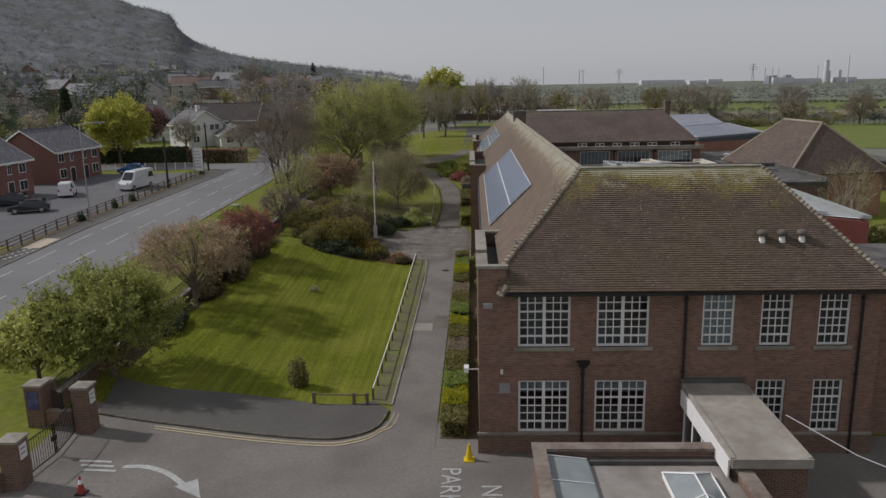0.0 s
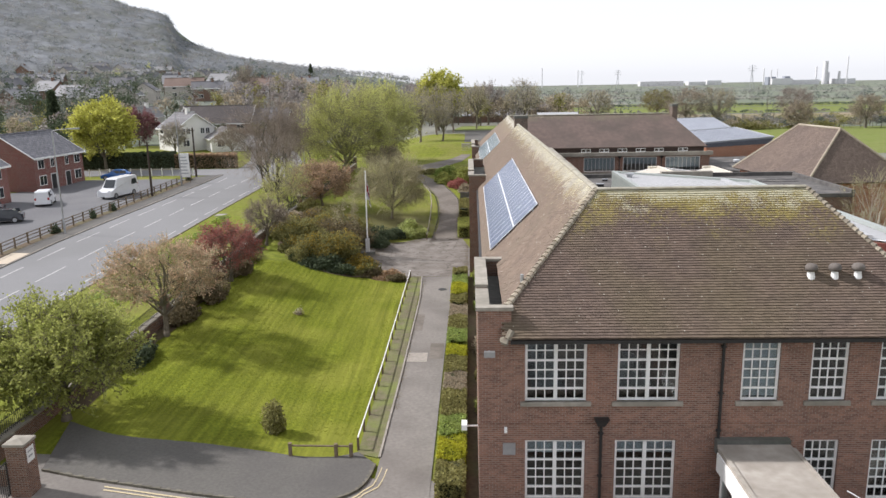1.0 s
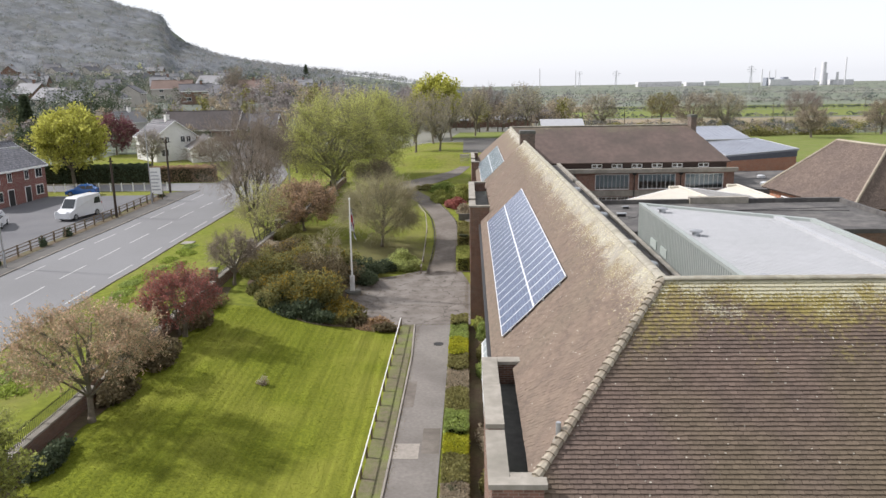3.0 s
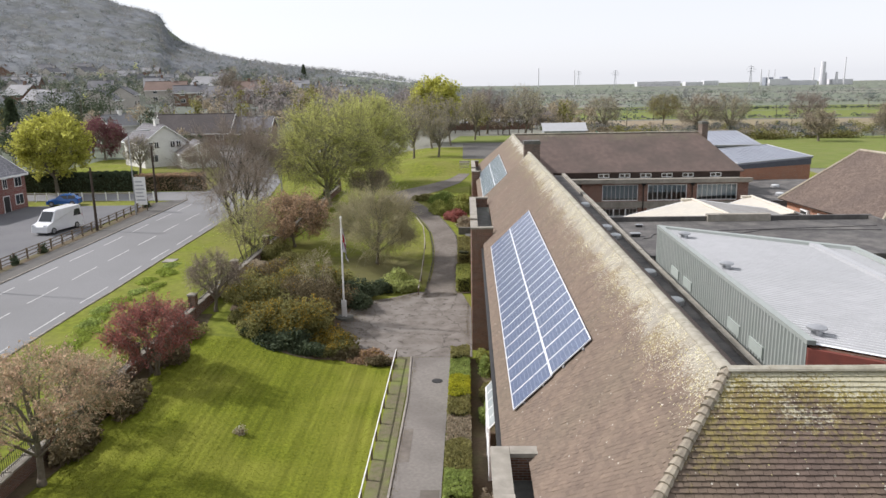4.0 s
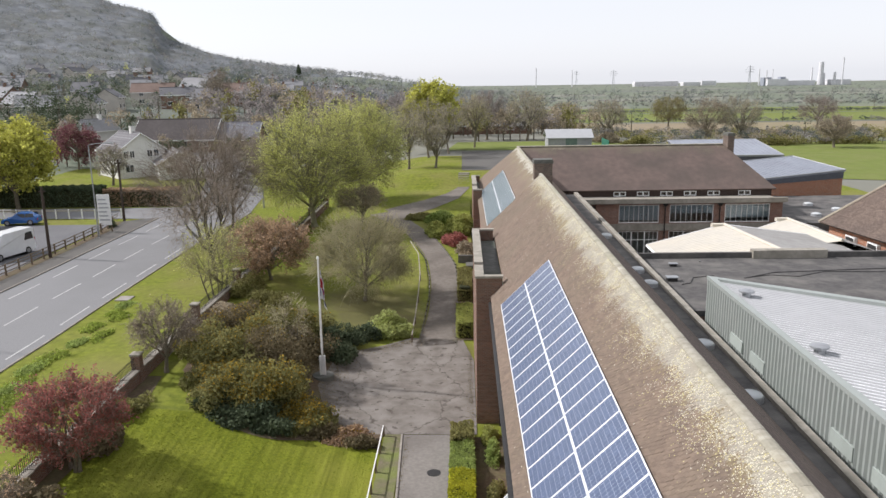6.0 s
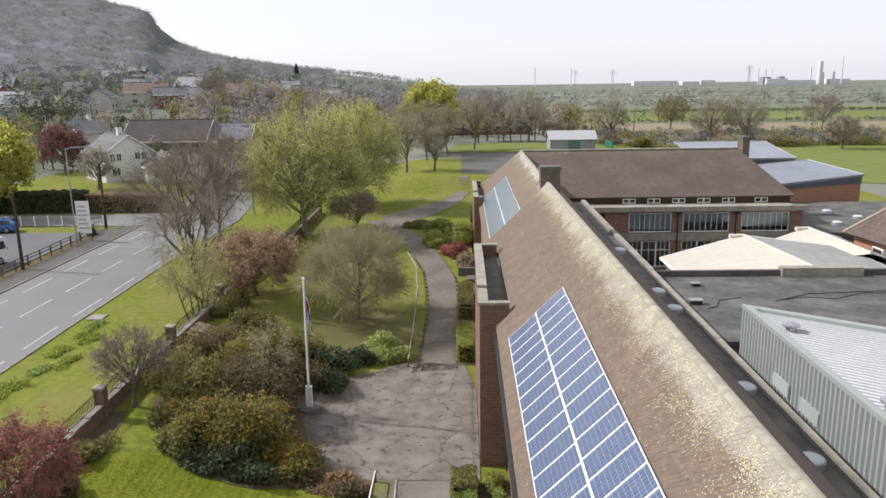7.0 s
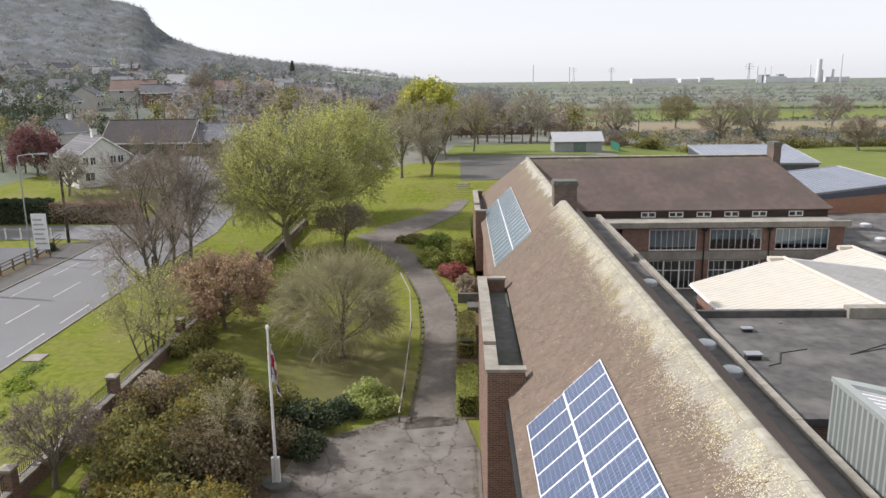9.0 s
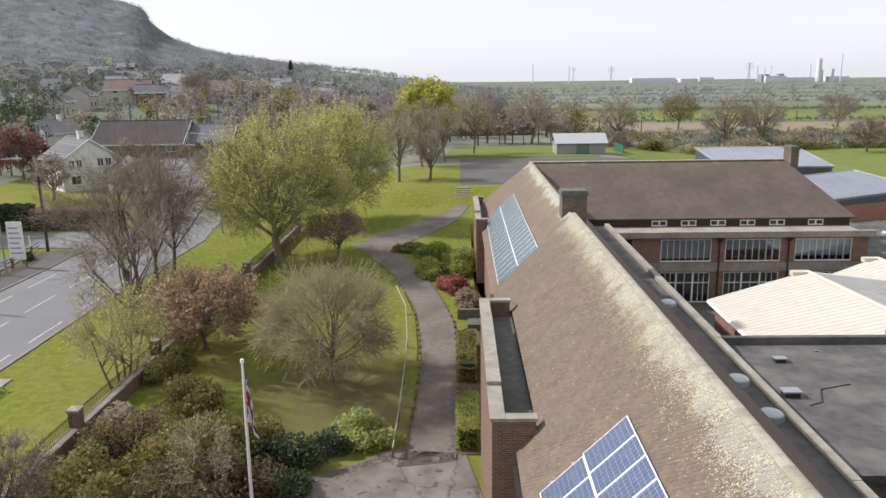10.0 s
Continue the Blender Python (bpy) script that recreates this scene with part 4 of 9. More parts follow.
# roof planes: a plane by its foot, along and up
R_X, R_Z = 4.9, 11.88               # ridge of the long range
SLOPE_W = 0.97
EAVE_X = 0.52
F_RIDGE_Y, F_EAVE_Y, F_EAVE_Z = 34.35, 29.32, 7.50
SLOPE_F = (R_Z - F_EAVE_Z) / (F_RIDGE_Y - F_EAVE_Y)
HIP_R, EAVE_R = 12.9, 16.75
EAVE_ZW = R_Z - SLOPE_W * (R_X - EAVE_X)
VERGE = 86.5
# the long range falls a little towards its far end
PIVOT = Vector((R_X, 35.0, R_Z))
ROOF_TURN = Matrix.Translation(PIVOT) @ Matrix.Rotation(radians(-0.63), 4, "X") @ Matrix.Rotation(radians(-0.23), 4, "Z") @ Matrix.Translation(-PIVOT)


def lay_tiles(origin, u, v, width, length, inside, gauge=0.105, tile=0.170, thick=0.016, seed=3):
    """Plain tiles on a roof plane; returns poses' numbers (corner lists) for those inside."""
    rng = np.random.default_rng(seed)
    u, v = Vector(u).normalized(), Vector(v).normalized()
    n = u.cross(v).normalized()
    out = []
    rows = int(length / gauge)
    cols = int(width / tile)
    for r in range(rows):
        for c in range(-1, cols + 1):
            s, t = (c + 0.5 * (r % 2)) * tile, r * gauge
            if inside(s + tile / 2, t + gauge / 2):
                out.append((s, t, rng.normal(0, 0.0022), rng.normal(0, 0.004), rng.normal(0, 0.0025)))
    return Vector(origin), u, v, n, out, gauge, tile, thick


def tile_mesh(lay, chosen):
    o, u, v, n, tiles, g, w, th = lay
    m = Mesh()
    quad = [(0, 1, 5, 4), (0, 4, 7, 3), (1, 2, 6, 5), (4, 5, 6, 7)]
    for s, t, dz, dt, tw in chosen:
        a, b = s + 0.0035, s + w - 0.0035
        lowz, highz = th * 2.3 + dz, th * 0.9 + dz * 0.3
        pts = []
        for zz in (0.0, 1.0):
            for (ss, tt, hz) in ((a, t + dt - tw, lowz + tw), (b, t + dt + tw, lowz - tw), (b, t + g * 1.25, highz), (a, t + g * 1.25, highz)):
                pts.append(o + u * ss + v * tt + n * (hz * zz - 0.004 * (1 - zz)))
        m.add(pts, quad)
    return m


def slab(points, thick):
    """A roof slab under a polygon, its top on the points."""
    p = [Vector(q) for q in points]
    n = (p[1] - p[0]).cross(p[2] - p[0]).normalized()
    if n.z < 0:
        n = -n
    k = len(p)
    return Mesh().add(p + [q - n * thick for q in p], [tuple(range(k)), tuple(range(2 * k - 1, k - 1, -1))] + [(i, k + i, k + (i + 1) % k, (i + 1) % k) for i in range(k)])


apexL, apexR = (R_X, F_RIDGE_Y, R_Z), (HIP_R, F_RIDGE_Y, R_Z)
footL, footR = (1.12, F_EAVE_Y, F_EAVE_Z), (EAVE_R, F_EAVE_Y, F_EAVE_Z)
main_roof = thing("school_roof", "brown clay tiled hipped roof with lichen along the ridges", "roof", at=ROOF_TURN, kind="structure")
LOW_X = 1.12                        # the corner parapet cuts the hip here
hip_z = R_Z - SLOPE_W * (R_X - LOW_X)
hip_y = F_EAVE_Y + (hip_z - F_EAVE_Z) / SLOPE_F
part("roof_slab", slab([footL, footR, apexR, apexL, (LOW_X, hip_y, hip_z)], 0.12), TILE_FAR, main_roof)


def west_z(x):
    return R_Z - SLOPE_W * (R_X - x)


def west_edge(y):
    """Where the slope's foot lies: behind the parapets it stops short."""
    return 1.14 if y < 37.6 else (1.2 if 67.7 < y < 80.6 else EAVE_X)


part("roof_slab", slab([(LOW_X, hip_y, hip_z), apexL, (R_X, 37.6, R_Z), (1.14, 37.6, west_z(1.14))], 0.12), TILE_FAR, main_roof)
for y0, y1 in ((37.6, 67.7), (67.7, 80.6), (80.6, VERGE)):
    e = west_edge((y0 + y1) / 2)
    part("roof_slab", slab([(e, y0, west_z(e)), (R_X, y0, R_Z), (R_X, y1, R_Z), (e, y1, west_z(e))], 0.12), TILE_FAR, main_roof)
part("roof_slab", slab([(9.4, 40, R_Z - 4.5 * 0.97), (9.4, VERGE, R_Z - 4.5 * 0.97), (R_X, VERGE, R_Z), apexL], 0.12), TILE_FAR, main_roof)
part("roof_slab", slab([footR, (EAVE_R, 39.4, F_EAVE_Z), apexR], 0.12), TILE_FAR, main_roof)
part("roof_slab", slab([apexL, apexR, (EAVE_R, 39.4, F_EAVE_Z), (9.2, 39.4, F_EAVE_Z)], 0.12), TILE_FAR, main_roof)
part("verge_gable", Mesh().add([(EAVE_X, VERGE, EAVE_ZW), (9.4, VERGE, R_Z - 4.4), (R_X, VERGE, R_Z - 0.1), (EAVE_X, VERGE - 0.2, EAVE_ZW), (9.4, VERGE - 0.2, R_Z - 4.4), (R_X, VERGE - 0.2, R_Z - 0.1)], [(0, 2, 1), (3, 4, 5), (0, 3, 5, 2), (1, 2, 5, 4)]), BRICK, main_roof)

rise_f = Vector((0, F_RIDGE_Y - F_EAVE_Y, R_Z - F_EAVE_Z))
len_f = rise_f.length


def in_front(s, t):
    f = t / len_f
    y = F_EAVE_Y + (F_RIDGE_Y - F_EAVE_Y) * f
    left = LOW_X if y < hip_y else LOW_X + (R_X - LOW_X) * (y - hip_y) / (F_RIDGE_Y - hip_y)
    return left - 0.05 < footL[0] + s < footR[0] + (apexR[0] - footR[0]) * f + 0.05 and f < 0.995


lay_front = lay_tiles(footL, (1, 0, 0), rise_f, EAVE_R - footL[0], len_f, in_front, seed=5, gauge=0.114, thick=0.025)
rise_w = Vector((R_X - EAVE_X, 0, R_Z - EAVE_ZW))
len_w = rise_w.length


def in_west(s, t):
    f = t / len_w
    y = VERGE - s
    x = EAVE_X + (R_X - EAVE_X) * f
    return x > west_edge(y) - 0.02 and y > hip_y + (F_RIDGE_Y - hip_y) * (x - LOW_X) / (R_X - LOW_X) and y < VERGE - 0.02 and f < 0.995


lay_west = lay_tiles((EAVE_X, VERGE, EAVE_ZW), (0, -1, 0), rise_w, VERGE - 29, len_w, in_west, seed=6)


def is_piece(q):
    return 38.6 < VERGE - q[0] < 40.3 and 1.0 < q[1] < 4.0


tagged(part("tile_courses", tile_mesh(lay_front, lay_front[4]), TILE_FRONT, main_roof, "overlapping clay tiles in even courses"), kind="stuff")
tagged(part("tile_courses", tile_mesh(lay_west, [q for q in lay_west[4] if not is_piece(q)]), TILE, main_roof, "overlapping clay tiles in even courses"), kind="stuff")


RIDGE_DATA = Mesh().tube([(0, 0, 0), (0.99, 0, 0)], [1.0, 1.0], 10).data("ridge_tile", RIDGE)

HIP_DATA = Mesh().tube([(0, 0, 0), (0.985, 0, 0)], [1.15, 0.85], 8).data("hip_tile", HIP)


def ridge_run(a, b, name, step=0.42, r=0.135, parent=main_roof, lift=0.03):
    """Half-round ridge tiles butted end to end."""
    a, b = Vector(a), Vector(b)
    n = max(1, int((b - a).length / step))
    turn = (b - a).to_track_quat("X", "Z").to_matrix().to_4x4()
    rng = random.Random(len(name) + n)
    for i in range(n):
        p = a + (b - a) * (i / n) + Vector((0, 0, lift + rng.uniform(-0.005, 0.005)))
        if "hip" in name:
            tip = Matrix.Rotation(radians(9 + rng.uniform(-3, 3)), 4, "Y")
            part(name, HIP_DATA, None, parent, at=Matrix.Translation(p) @ turn @ tip @ Matrix.Diagonal(((b - a).length / n * 1.12, r * rng.uniform(0.92, 1.08), r * 0.8, 1)))
        else:
            part(name, RIDGE_DATA, None, parent, at=Matrix.Translation(p) @ turn @ Matrix.Diagonal(((b - a).length / n, r, r * 0.45, 1)))


ridge_run(apexL, apexR, "ridge_tile")
ridge_run(apexL, (R_X, VERGE, R_Z), "ridge_tile", r=0.15)
ridge_run((LOW_X, hip_y, hip_z + 0.03), apexL, "hip_tile", 0.21, 0.12)
ridge_run((footR[0], footR[1] + 0.05, footR[2] + 0.05), apexR, "hip_tile", 0.21, 0.115)

# eaves: gutters and downpipes
gut = Mesh().box(1.3, 29.24, 7.38, 16.8, 29.38, 7.5).box(1.3, 29.38, 7.45, 16.8, 29.76, 7.5)
structure("gutter", gut, BLACK, "black gutter under the tiled eaves", category="gutter")
structure("gutter_west", Mesh().box(0.36, 38.6, 7.42, 0.52, 66.9, 7.56).box(0.36, 81, 7.42, 0.52, 86, 7.56), BLACK, "black gutter along the side eaves", category="gutter").matrix_world = ROOF_TURN


def downpipe(x, y, z0, z1, hopper=False, label="black cast-iron downpipe on the brick wall"):
    p = thing("downpipe", label, "downpipe", kind="structure")
    part("pipe", Mesh().tube([(x, y, z0), (x, y, z1)], 0.055, 8), BLACK, p)
    for z in (z0 + 0.6, (z0 + z1) / 2, z1 - 0.3):
        part("bracket", Mesh().box(x - 0.09, y - 0.02, z - 0.03, x + 0.09, y + 0.08, z + 0.03), BLACK, p)
    if hopper:
        part("hopper", Mesh().add([(x - 0.12, y - 0.1, z1), (x + 0.12, y - 0.1, z1), (x + 0.12, y + 0.06, z1), (x - 0.12, y + 0.06, z1), (x - 0.26, y - 0.22, z1 + 0.3), (x + 0.26, y - 0.22, z1 + 0.3), (x + 0.26, y + 0.06, z1 + 0.3), (x - 0.26, y + 0.06, z1 + 0.3)], [(3, 2, 1, 0), (4, 5, 6, 7), (0, 1, 5, 4), (1, 2, 6, 5), (2, 3, 7, 6), (3, 0, 4, 7)]), BLACK, p, "flared hopper head")


downpipe(4.5, 29.66, 0.3, 4.2, True)
downpipe(8.6, 29.66, 3.4, 7.4)
downpipe(15.6, 29.66, 0.3, 7.4)
downpipe(1.12, 39.0, 0.3, 7.4)
downpipe(1.12, 66.8, 0.3, 7.4)

# parapet stair towers on the long side
def parapet_tower(x0, x1, y0, y1, top, ground, label, name="parapet_tower"):
    t = thing(name, label, "tower", kind="structure")
    part("tower_wall", Mesh().box(x0, y0, ground, x0 + 0.35, y1, top - 0.12).box(x0 + 0.35, y0, ground, x1, y0 + 0.3, top - 0.12).box(x0 + 0.35, y1 - 0.3, top - 1.6, x1, y1, top - 0.12), [BRICK_B], t)
    part("gutter_floor", Mesh().box(x0 + 0.35, y0 + 0.3, top - 0.95, x1 + 0.1, y1 - 0.3, top - 0.8), CONCRETE_DARK, t, "dark gutter floor")
    n = max(3, int((y1 - y0) / 2.4))
    for i in range(n):
        a, b = y0 - 0.06 + (y1 - y0 + 0.12) * i / n, y0 - 0.06 + (y1 - y0 + 0.12) * (i + 1) / n - 0.012
        step = 0.14 if 0 < i < n - 1 else 0.0
        part("coping_stone", Mesh().box(x0 - 0.07, a, top - 0.12 + step, x0 + 0.42, b, top + step), CONCRETE, t, "weathered coping stone")
        if step:
            part("parapet_block", Mesh().box(x0, a, top - 0.12, x0 + 0.35, b, top + 0.02), BRICK_B, t)
    part("coping_stone", Mesh().box(x0 + 0.43, y0 - 0.06, top - 0.12, x1 + 0.05, y0 + 0.36, top - 0.002), CONCRETE, t, "weathered coping stone")
    part("coping_stone", Mesh().box(x0 + 0.43, y1 - 0.36, top - 0.12, x1 + 0.05, y1 + 0.06, top - 0.002), CONCRETE, t, "weathered coping stone")
    return t


parapet_tower(0.2, 1.32, 30.08, 37.7, 8.44, -0.2, "brick parapet with stone coping over the front corner", "corner_parapet")
structure("corner_coping", Mesh().box(0.13, 29.68, 8.44, 1.42, 30.019, 8.56), CONCRETE, "weathered coping stone over the corner return", category="coping")
structure("corner_return", Mesh().box(0.2, 29.75, 7.55, 1.35, 30.07, 8.44), BRICK, "brick return under the corner parapet", category="wall")
parapet_tower(-0.12, 1.25, 67.7, 80.6, 8.38, -0.3, "tall brick entrance tower with stone coping")
parapet_tower(0.25, 1.15, 106.0, 117.5, 7.4, 2.0, "tall brick corner tower with stone coping")
# ornament where the hip meets the eaves
m = Mesh()
for i in range(7):
    a = radians(150 + i * 17)
    m.tube([(1.22, 29.34, 7.63 - i * 0.012), (1.22 + 0.27 * math.cos(a), 29.34 + 0.27 * math.sin(a), 7.50 - i * 0.012)], [0.045, 0.06], 7)
m.tube([(1.2, 29.36, 7.52), (1.36, 29.5, 7.78)], [0.15, 0.12], 8)
structure("hip_foot_tiles", m, HIP, "mortared half-round tiles at the hip foot", category="roof tile")

# second, lower range and the cross wing
S_X, S_Z = 5.4, 10.84
W_Y, W_EAVE_Y, W_EAVE_Z, W_R, W_EAVE_R = 115.0, 108.75, 6.72, 28.2, 32.0
far_roof = thing("wing_roof", "brown clay tiled roof of the far wing, dark and weathered", "roof", kind="structure")
ex, ez = 0.7, S_Z - 0.97 * 4.7
part("roof_slab", slab([(ex, VERGE, ez), (S_X, VERGE, S_Z), (S_X, W_Y, S_Z), (ex, 119.5, ez)], 0.15), RANGE, far_roof)
part("roof_slab", slab([(10.1, VERGE, S_Z - 4.56), (10.1, W_EAVE_Y, S_Z - 4.56), (S_X, W_Y, S_Z), (S_X, VERGE, S_Z)], 0.15), RANGE, far_roof)
part("roof_slab", slab([(8, W_EAVE_Y, W_EAVE_Z), (W_EAVE_R, W_EAVE_Y, W_EAVE_Z), (W_R, W_Y, S_Z), (S_X, W_Y, S_Z)], 0.15), WING, far_roof)
part("roof_slab", slab([(W_EAVE_R, W_EAVE_Y, W_EAVE_Z), (W_EAVE_R, 121.2, W_EAVE_Z), (W_R, W_Y, S_Z)], 0.15), WING, far_roof)
part("roof_slab", slab([(ex, 119.5, ez), (S_X, W_Y, S_Z), (W_R, W_Y, S_Z), (W_EAVE_R, 121.2, W_EAVE_Z), (ex, 121.2, ez - 0.6)], 0.15), WING, far_roof)
ridge_run((S_X, VERGE + 5, S_Z), (S_X, W_Y, S_Z), "ridge_tile", 0.45, 0.16, parent=far_roof)
ridge_run((S_X, W_Y, S_Z), (W_R, W_Y, S_Z), "ridge_tile", 0.45, 0.16, parent=far_roof)


SOOTY = bond("sooty_brick", (0.175, 0.125, 0.098), (0.125, 0.092, 0.075), (0.18, 0.16, 0.135), 0.225, 0.075, 0.01, "b", stain=(0.06, 0.05, 0.045))


def chimney(x0, y0, x1, y1, z0, z1, label):
    c = thing("chimney", label, "chimney", kind="structure")
    part("stack", Mesh().box(x0, y0, z0, x1, y1, z1 - 0.3), SOOTY, c)
    part("cap", Mesh().box(x0 - 0.07, y0 - 0.07, z1 - 0.3, x1 + 0.07, y1 + 0.07, z1 - 0.12).box(x0 - 0.02, y0 - 0.02, z1 - 0.12, x1 + 0.02, y1 + 0.02, z1), CONCRETE_DARK, c, "dark stained concrete cap")
    part("flashing", Mesh().box(x0 - 0.03, y0 - 0.03, z0 + 0.5, x1 + 0.03, y1 + 0.03, z0 + 0.62), STEEL, c)


chimney(4.95, 90.0, 6.4, 91.2, 9.0, 12.05, "squat brick chimney between the two ridges")
chimney(28.5, 114.2, 29.2, 115.8, 7.5, 12.1, "tall dark brick chimney at the wing's end")

# cross wing: clerestory strip, flat ledge, glazed two-storey front
cl = [(15.1 + i * 2.46, 16.4 + i * 2.46, 6.02, 6.52) for i in range(5)] + [(28.15, 29.45, 6.02, 6.52)]
w = wall_with_openings(8.5, 31.6, 5.7, 6.6, cl, 0.3)
w.v = [(x, y + 109.0, z) for x, y, z in w.v]
structure("wall_clerestory", w, material("dark_clerestory_wall", (0.07, 0.05, 0.042), (0.05, 0.036, 0.03), scale=3, rough=0.9), "dark wall under the wing eaves")
for i, (a, b, c, d) in enumerate(cl):
    sash_window("window_%d" % (20 + i), a, b, c, d, [1, 1], [(1,)], pose(0, 109.0, 0), deep=0.02, sill=False, label="small white two-light window under the eaves")
structure("wing_ledge", Mesh().box(10.4, 104.95, 5.86, 31.4, 109.2, 5.98).box(10.4, 104.55, 5.95, 31.5, 104.95, 6.42), CONCRETE, "stained concrete flat roof ledge with fascia", category="ledge")
bays = [(14.9, 18.95), (20.0, 24.4), (25.5, 30.0)]
fh = [(11.4, 12.6, 4.1, 5.75)] + [(a, b, 3.9, 5.75) for a, b in bays] + [(a, b, 0.5, 3.05) for a, b in bays] + [(11.4, 12.6, 0.5, 3.0)]
w = wall_with_openings(9.6, 31.2, -0.2, 5.95, fh, 0.35)
w.v = [(x, y + 105.0, z) for x, y, z in w.v]
structure("wall_wing", w, BRICK, "dark brick piers of the glazed wing front")
structure("wing_band", Mesh().box(9.6, 104.93, 3.12, 31.25, 104.997, 3.82), CONCRETE, "stained concrete band between the floors", category="band")
# Interior colour is paled to stand in for bright reflections on the panes.
structure("wing_back", Mesh().box(9.6, 108.2, -0.2, 31.2, 108.5, 5.7).box(9.6, 105.4, 3.2, 31.2, 108.2, 3.5).box(9.6, 105.4, 0.2, 31.2, 108.2, 0.35).box(30.9, 105.4, -0.2, 31.2, 109, 5.7), material("paled_wing_interior", (0.42, 0.41, 0.38), (0.36, 0.35, 0.33), scale=1, rough=0.9, bump=0), "wing interior, paled in place of reflections on its panes", category="interior")
structure("wing_end", Mesh().box(31.3, 109.2, -0.2, 31.6, 121, 6.5).box(0.9, 120.7, 0, 31.6, 121, 6.4), BRICK_B, "brick end walls of the wing")
# Upper blinds are pulled low, partly to replace reflections in the glass.
for i, (a, b) in enumerate(bays):
    sash_window("window_%d" % (30 + i), a, b, 3.9, 5.75, [8], [(1,)], pose(0, 105, 0), deep=0.1, bar=0.045, blind=(0.85, 0.5, 0.75)[i], sill=False, label="long band of tall narrow white-framed panes")
    sash_window("window_%d" % (36 + i), a, b, 0.5, 3.05, [3, 2, 3], [(1,), (2,)], pose(0, 105, 0), deep=0.1, bar=0.045, sill=False, label="ground floor glazed screen with white-framed doors")
for x in (19.5, 24.95):
    downpipe(x, 104.85, 0.2, 5.6, True)

# flat roof along the east side, black roof and hall
structure("gutter_roof", Mesh().box(7.9, 39.5, 6.6, 10.3, 104.4, 7.0).box(10.3, 39.5, 5.9, 11.4, 104.4, 6.3), FELT, "dark felt flat roof behind the ridge", category="flat roof")
kb = Mesh().box(10.25, 40.5, 6.3, 10.55, 66.0, 7.18).box(10.25, 66.01, 6.3, 10.55, 78.2, 7.2).box(10.25, 78.21, 5.6, 10.6, 104.4, 7.22)
structure("roof_kerb", kb, CONCRETE, "pale raised kerb along the flat roof edge", category="kerb")
structure("court_floor", Mesh().box(11.0, 79.6, -0.1, 36, 105, 0.42), CONCRETE_DARK, "dark paved courtyard floor", category="paving")
structure("wall_court", Mesh().box(11.05, 79.7, -0.2, 11.35, 104.6, 5.9), BRICK_Y, "brick courtyard wall")
structure("black_roof", Mesh().box(11.0, 67.6, 6.1, 31.5, 79.6, 6.42), FELT, "black felt flat roof with ponding marks", category="flat roof")
structure("black_roof_walls", Mesh().box(11.02, 67.7, -0.2, 31.4, 79.5, 6.1), BRICK_B, "brick block under the black roof", category="wall")
structure("black_roof_parapet", Mesh().box(11.0, 79.3, 6.42, 31.5, 79.6, 6.78).box(31.2, 67.6, 6.42, 31.5, 79.3, 6.72), FELT, "felted parapet at the roof edge", category="parapet")
structure("parapet_block", Mesh().box(18.6, 79.0, 6.42, 23.5, 79.65, 6.98), CONCRETE, "thick concrete parapet block", category="parapet")
structure("low_roof", Mesh().box(11.0, 60, 4.6, 21.5, 67.6, 4.9), FELT, "low felt roof in the light well", category="flat roof")
m = Mesh()
for pts in ([(16.2, 74.0), (18.0, 74.7), (19.6, 74.3), (21.6, 75.4), (30, 75.0)], [(16.6, 74.2), (18.5, 75.3), (24, 75.9), (30.5, 76.6)], [(12.1, 72.7), (12.7, 73.0), (13.2, 74.2), (14.6, 74.7)]):
    m.tube([(x, y, 6.44) for x, y in pts], 0.025, 5)
structure("roof_cable", m, BLACK, "black cables lying across the flat roof", category="cable")


def rooflight(x, y, z, r, label):
    t = thing("rooflight", label, "rooflight", group="domed rooflights")
    part("upstand", Mesh().tube([(x, y, z), (x, y, z + 0.2)], [r, r * 0.95], 16), STEEL, t)
    d = Mesh()
    ang = [0, 20, 40, 60, 80]
    d.tube([(x, y, z + 0.2 + 0.16 * math.sin(radians(a))) for a in ang], [r * 0.93 * math.cos(radians(a)) for a in ang], 16)
    part("dome", d, material("milky_dome", (0.52, 0.54, 0.54), (0.46, 0.48, 0.48), scale=2, rough=0.25, bump=0), t, "milky acrylic dome", smooth=True)


for x, y in ((9.62, 73.5), (9.66, 70.4), (9.6, 83.5), (9.6, 60.5), (9.6, 55)):
    rooflight(x, y, 7.0, 0.46, "round domed rooflight on the felt roof")
for x, y, s in ((11.75, 73.6, 0.6), (12.8, 77.2, 0.45), (14.9, 78.4, 0.12)):
    v = thing("roof_vent", "small dark vent on the black roof", "vent")
    part("vent_base", Mesh().box(x - s / 2, y - s / 3, 6.42, x + s / 2, y + s / 3, 6.42 + s * 0.35), BLACK, v)
    part("vent_cap", Mesh().box(x - s * 0.6, y - s * 0.42, 6.42 + s * 0.35, x + s * 0.6, y + s * 0.42, 6.42 + s * 0.45), STEEL, v)

# the hall: a skewed box clad in ribbed sheet
HZ = 8.74
hall = thing("sports_hall", "hall clad in sage green ribbed sheet, white metal roof", "building")
part("hall_core", Mesh().prism([(11.5, 45.0), (20.0, 38.9), (20.0, 59.3), (11.5, 65.6)], -0.2, HZ - 0.25), BRICK_B, hall)
ribs = Mesh()


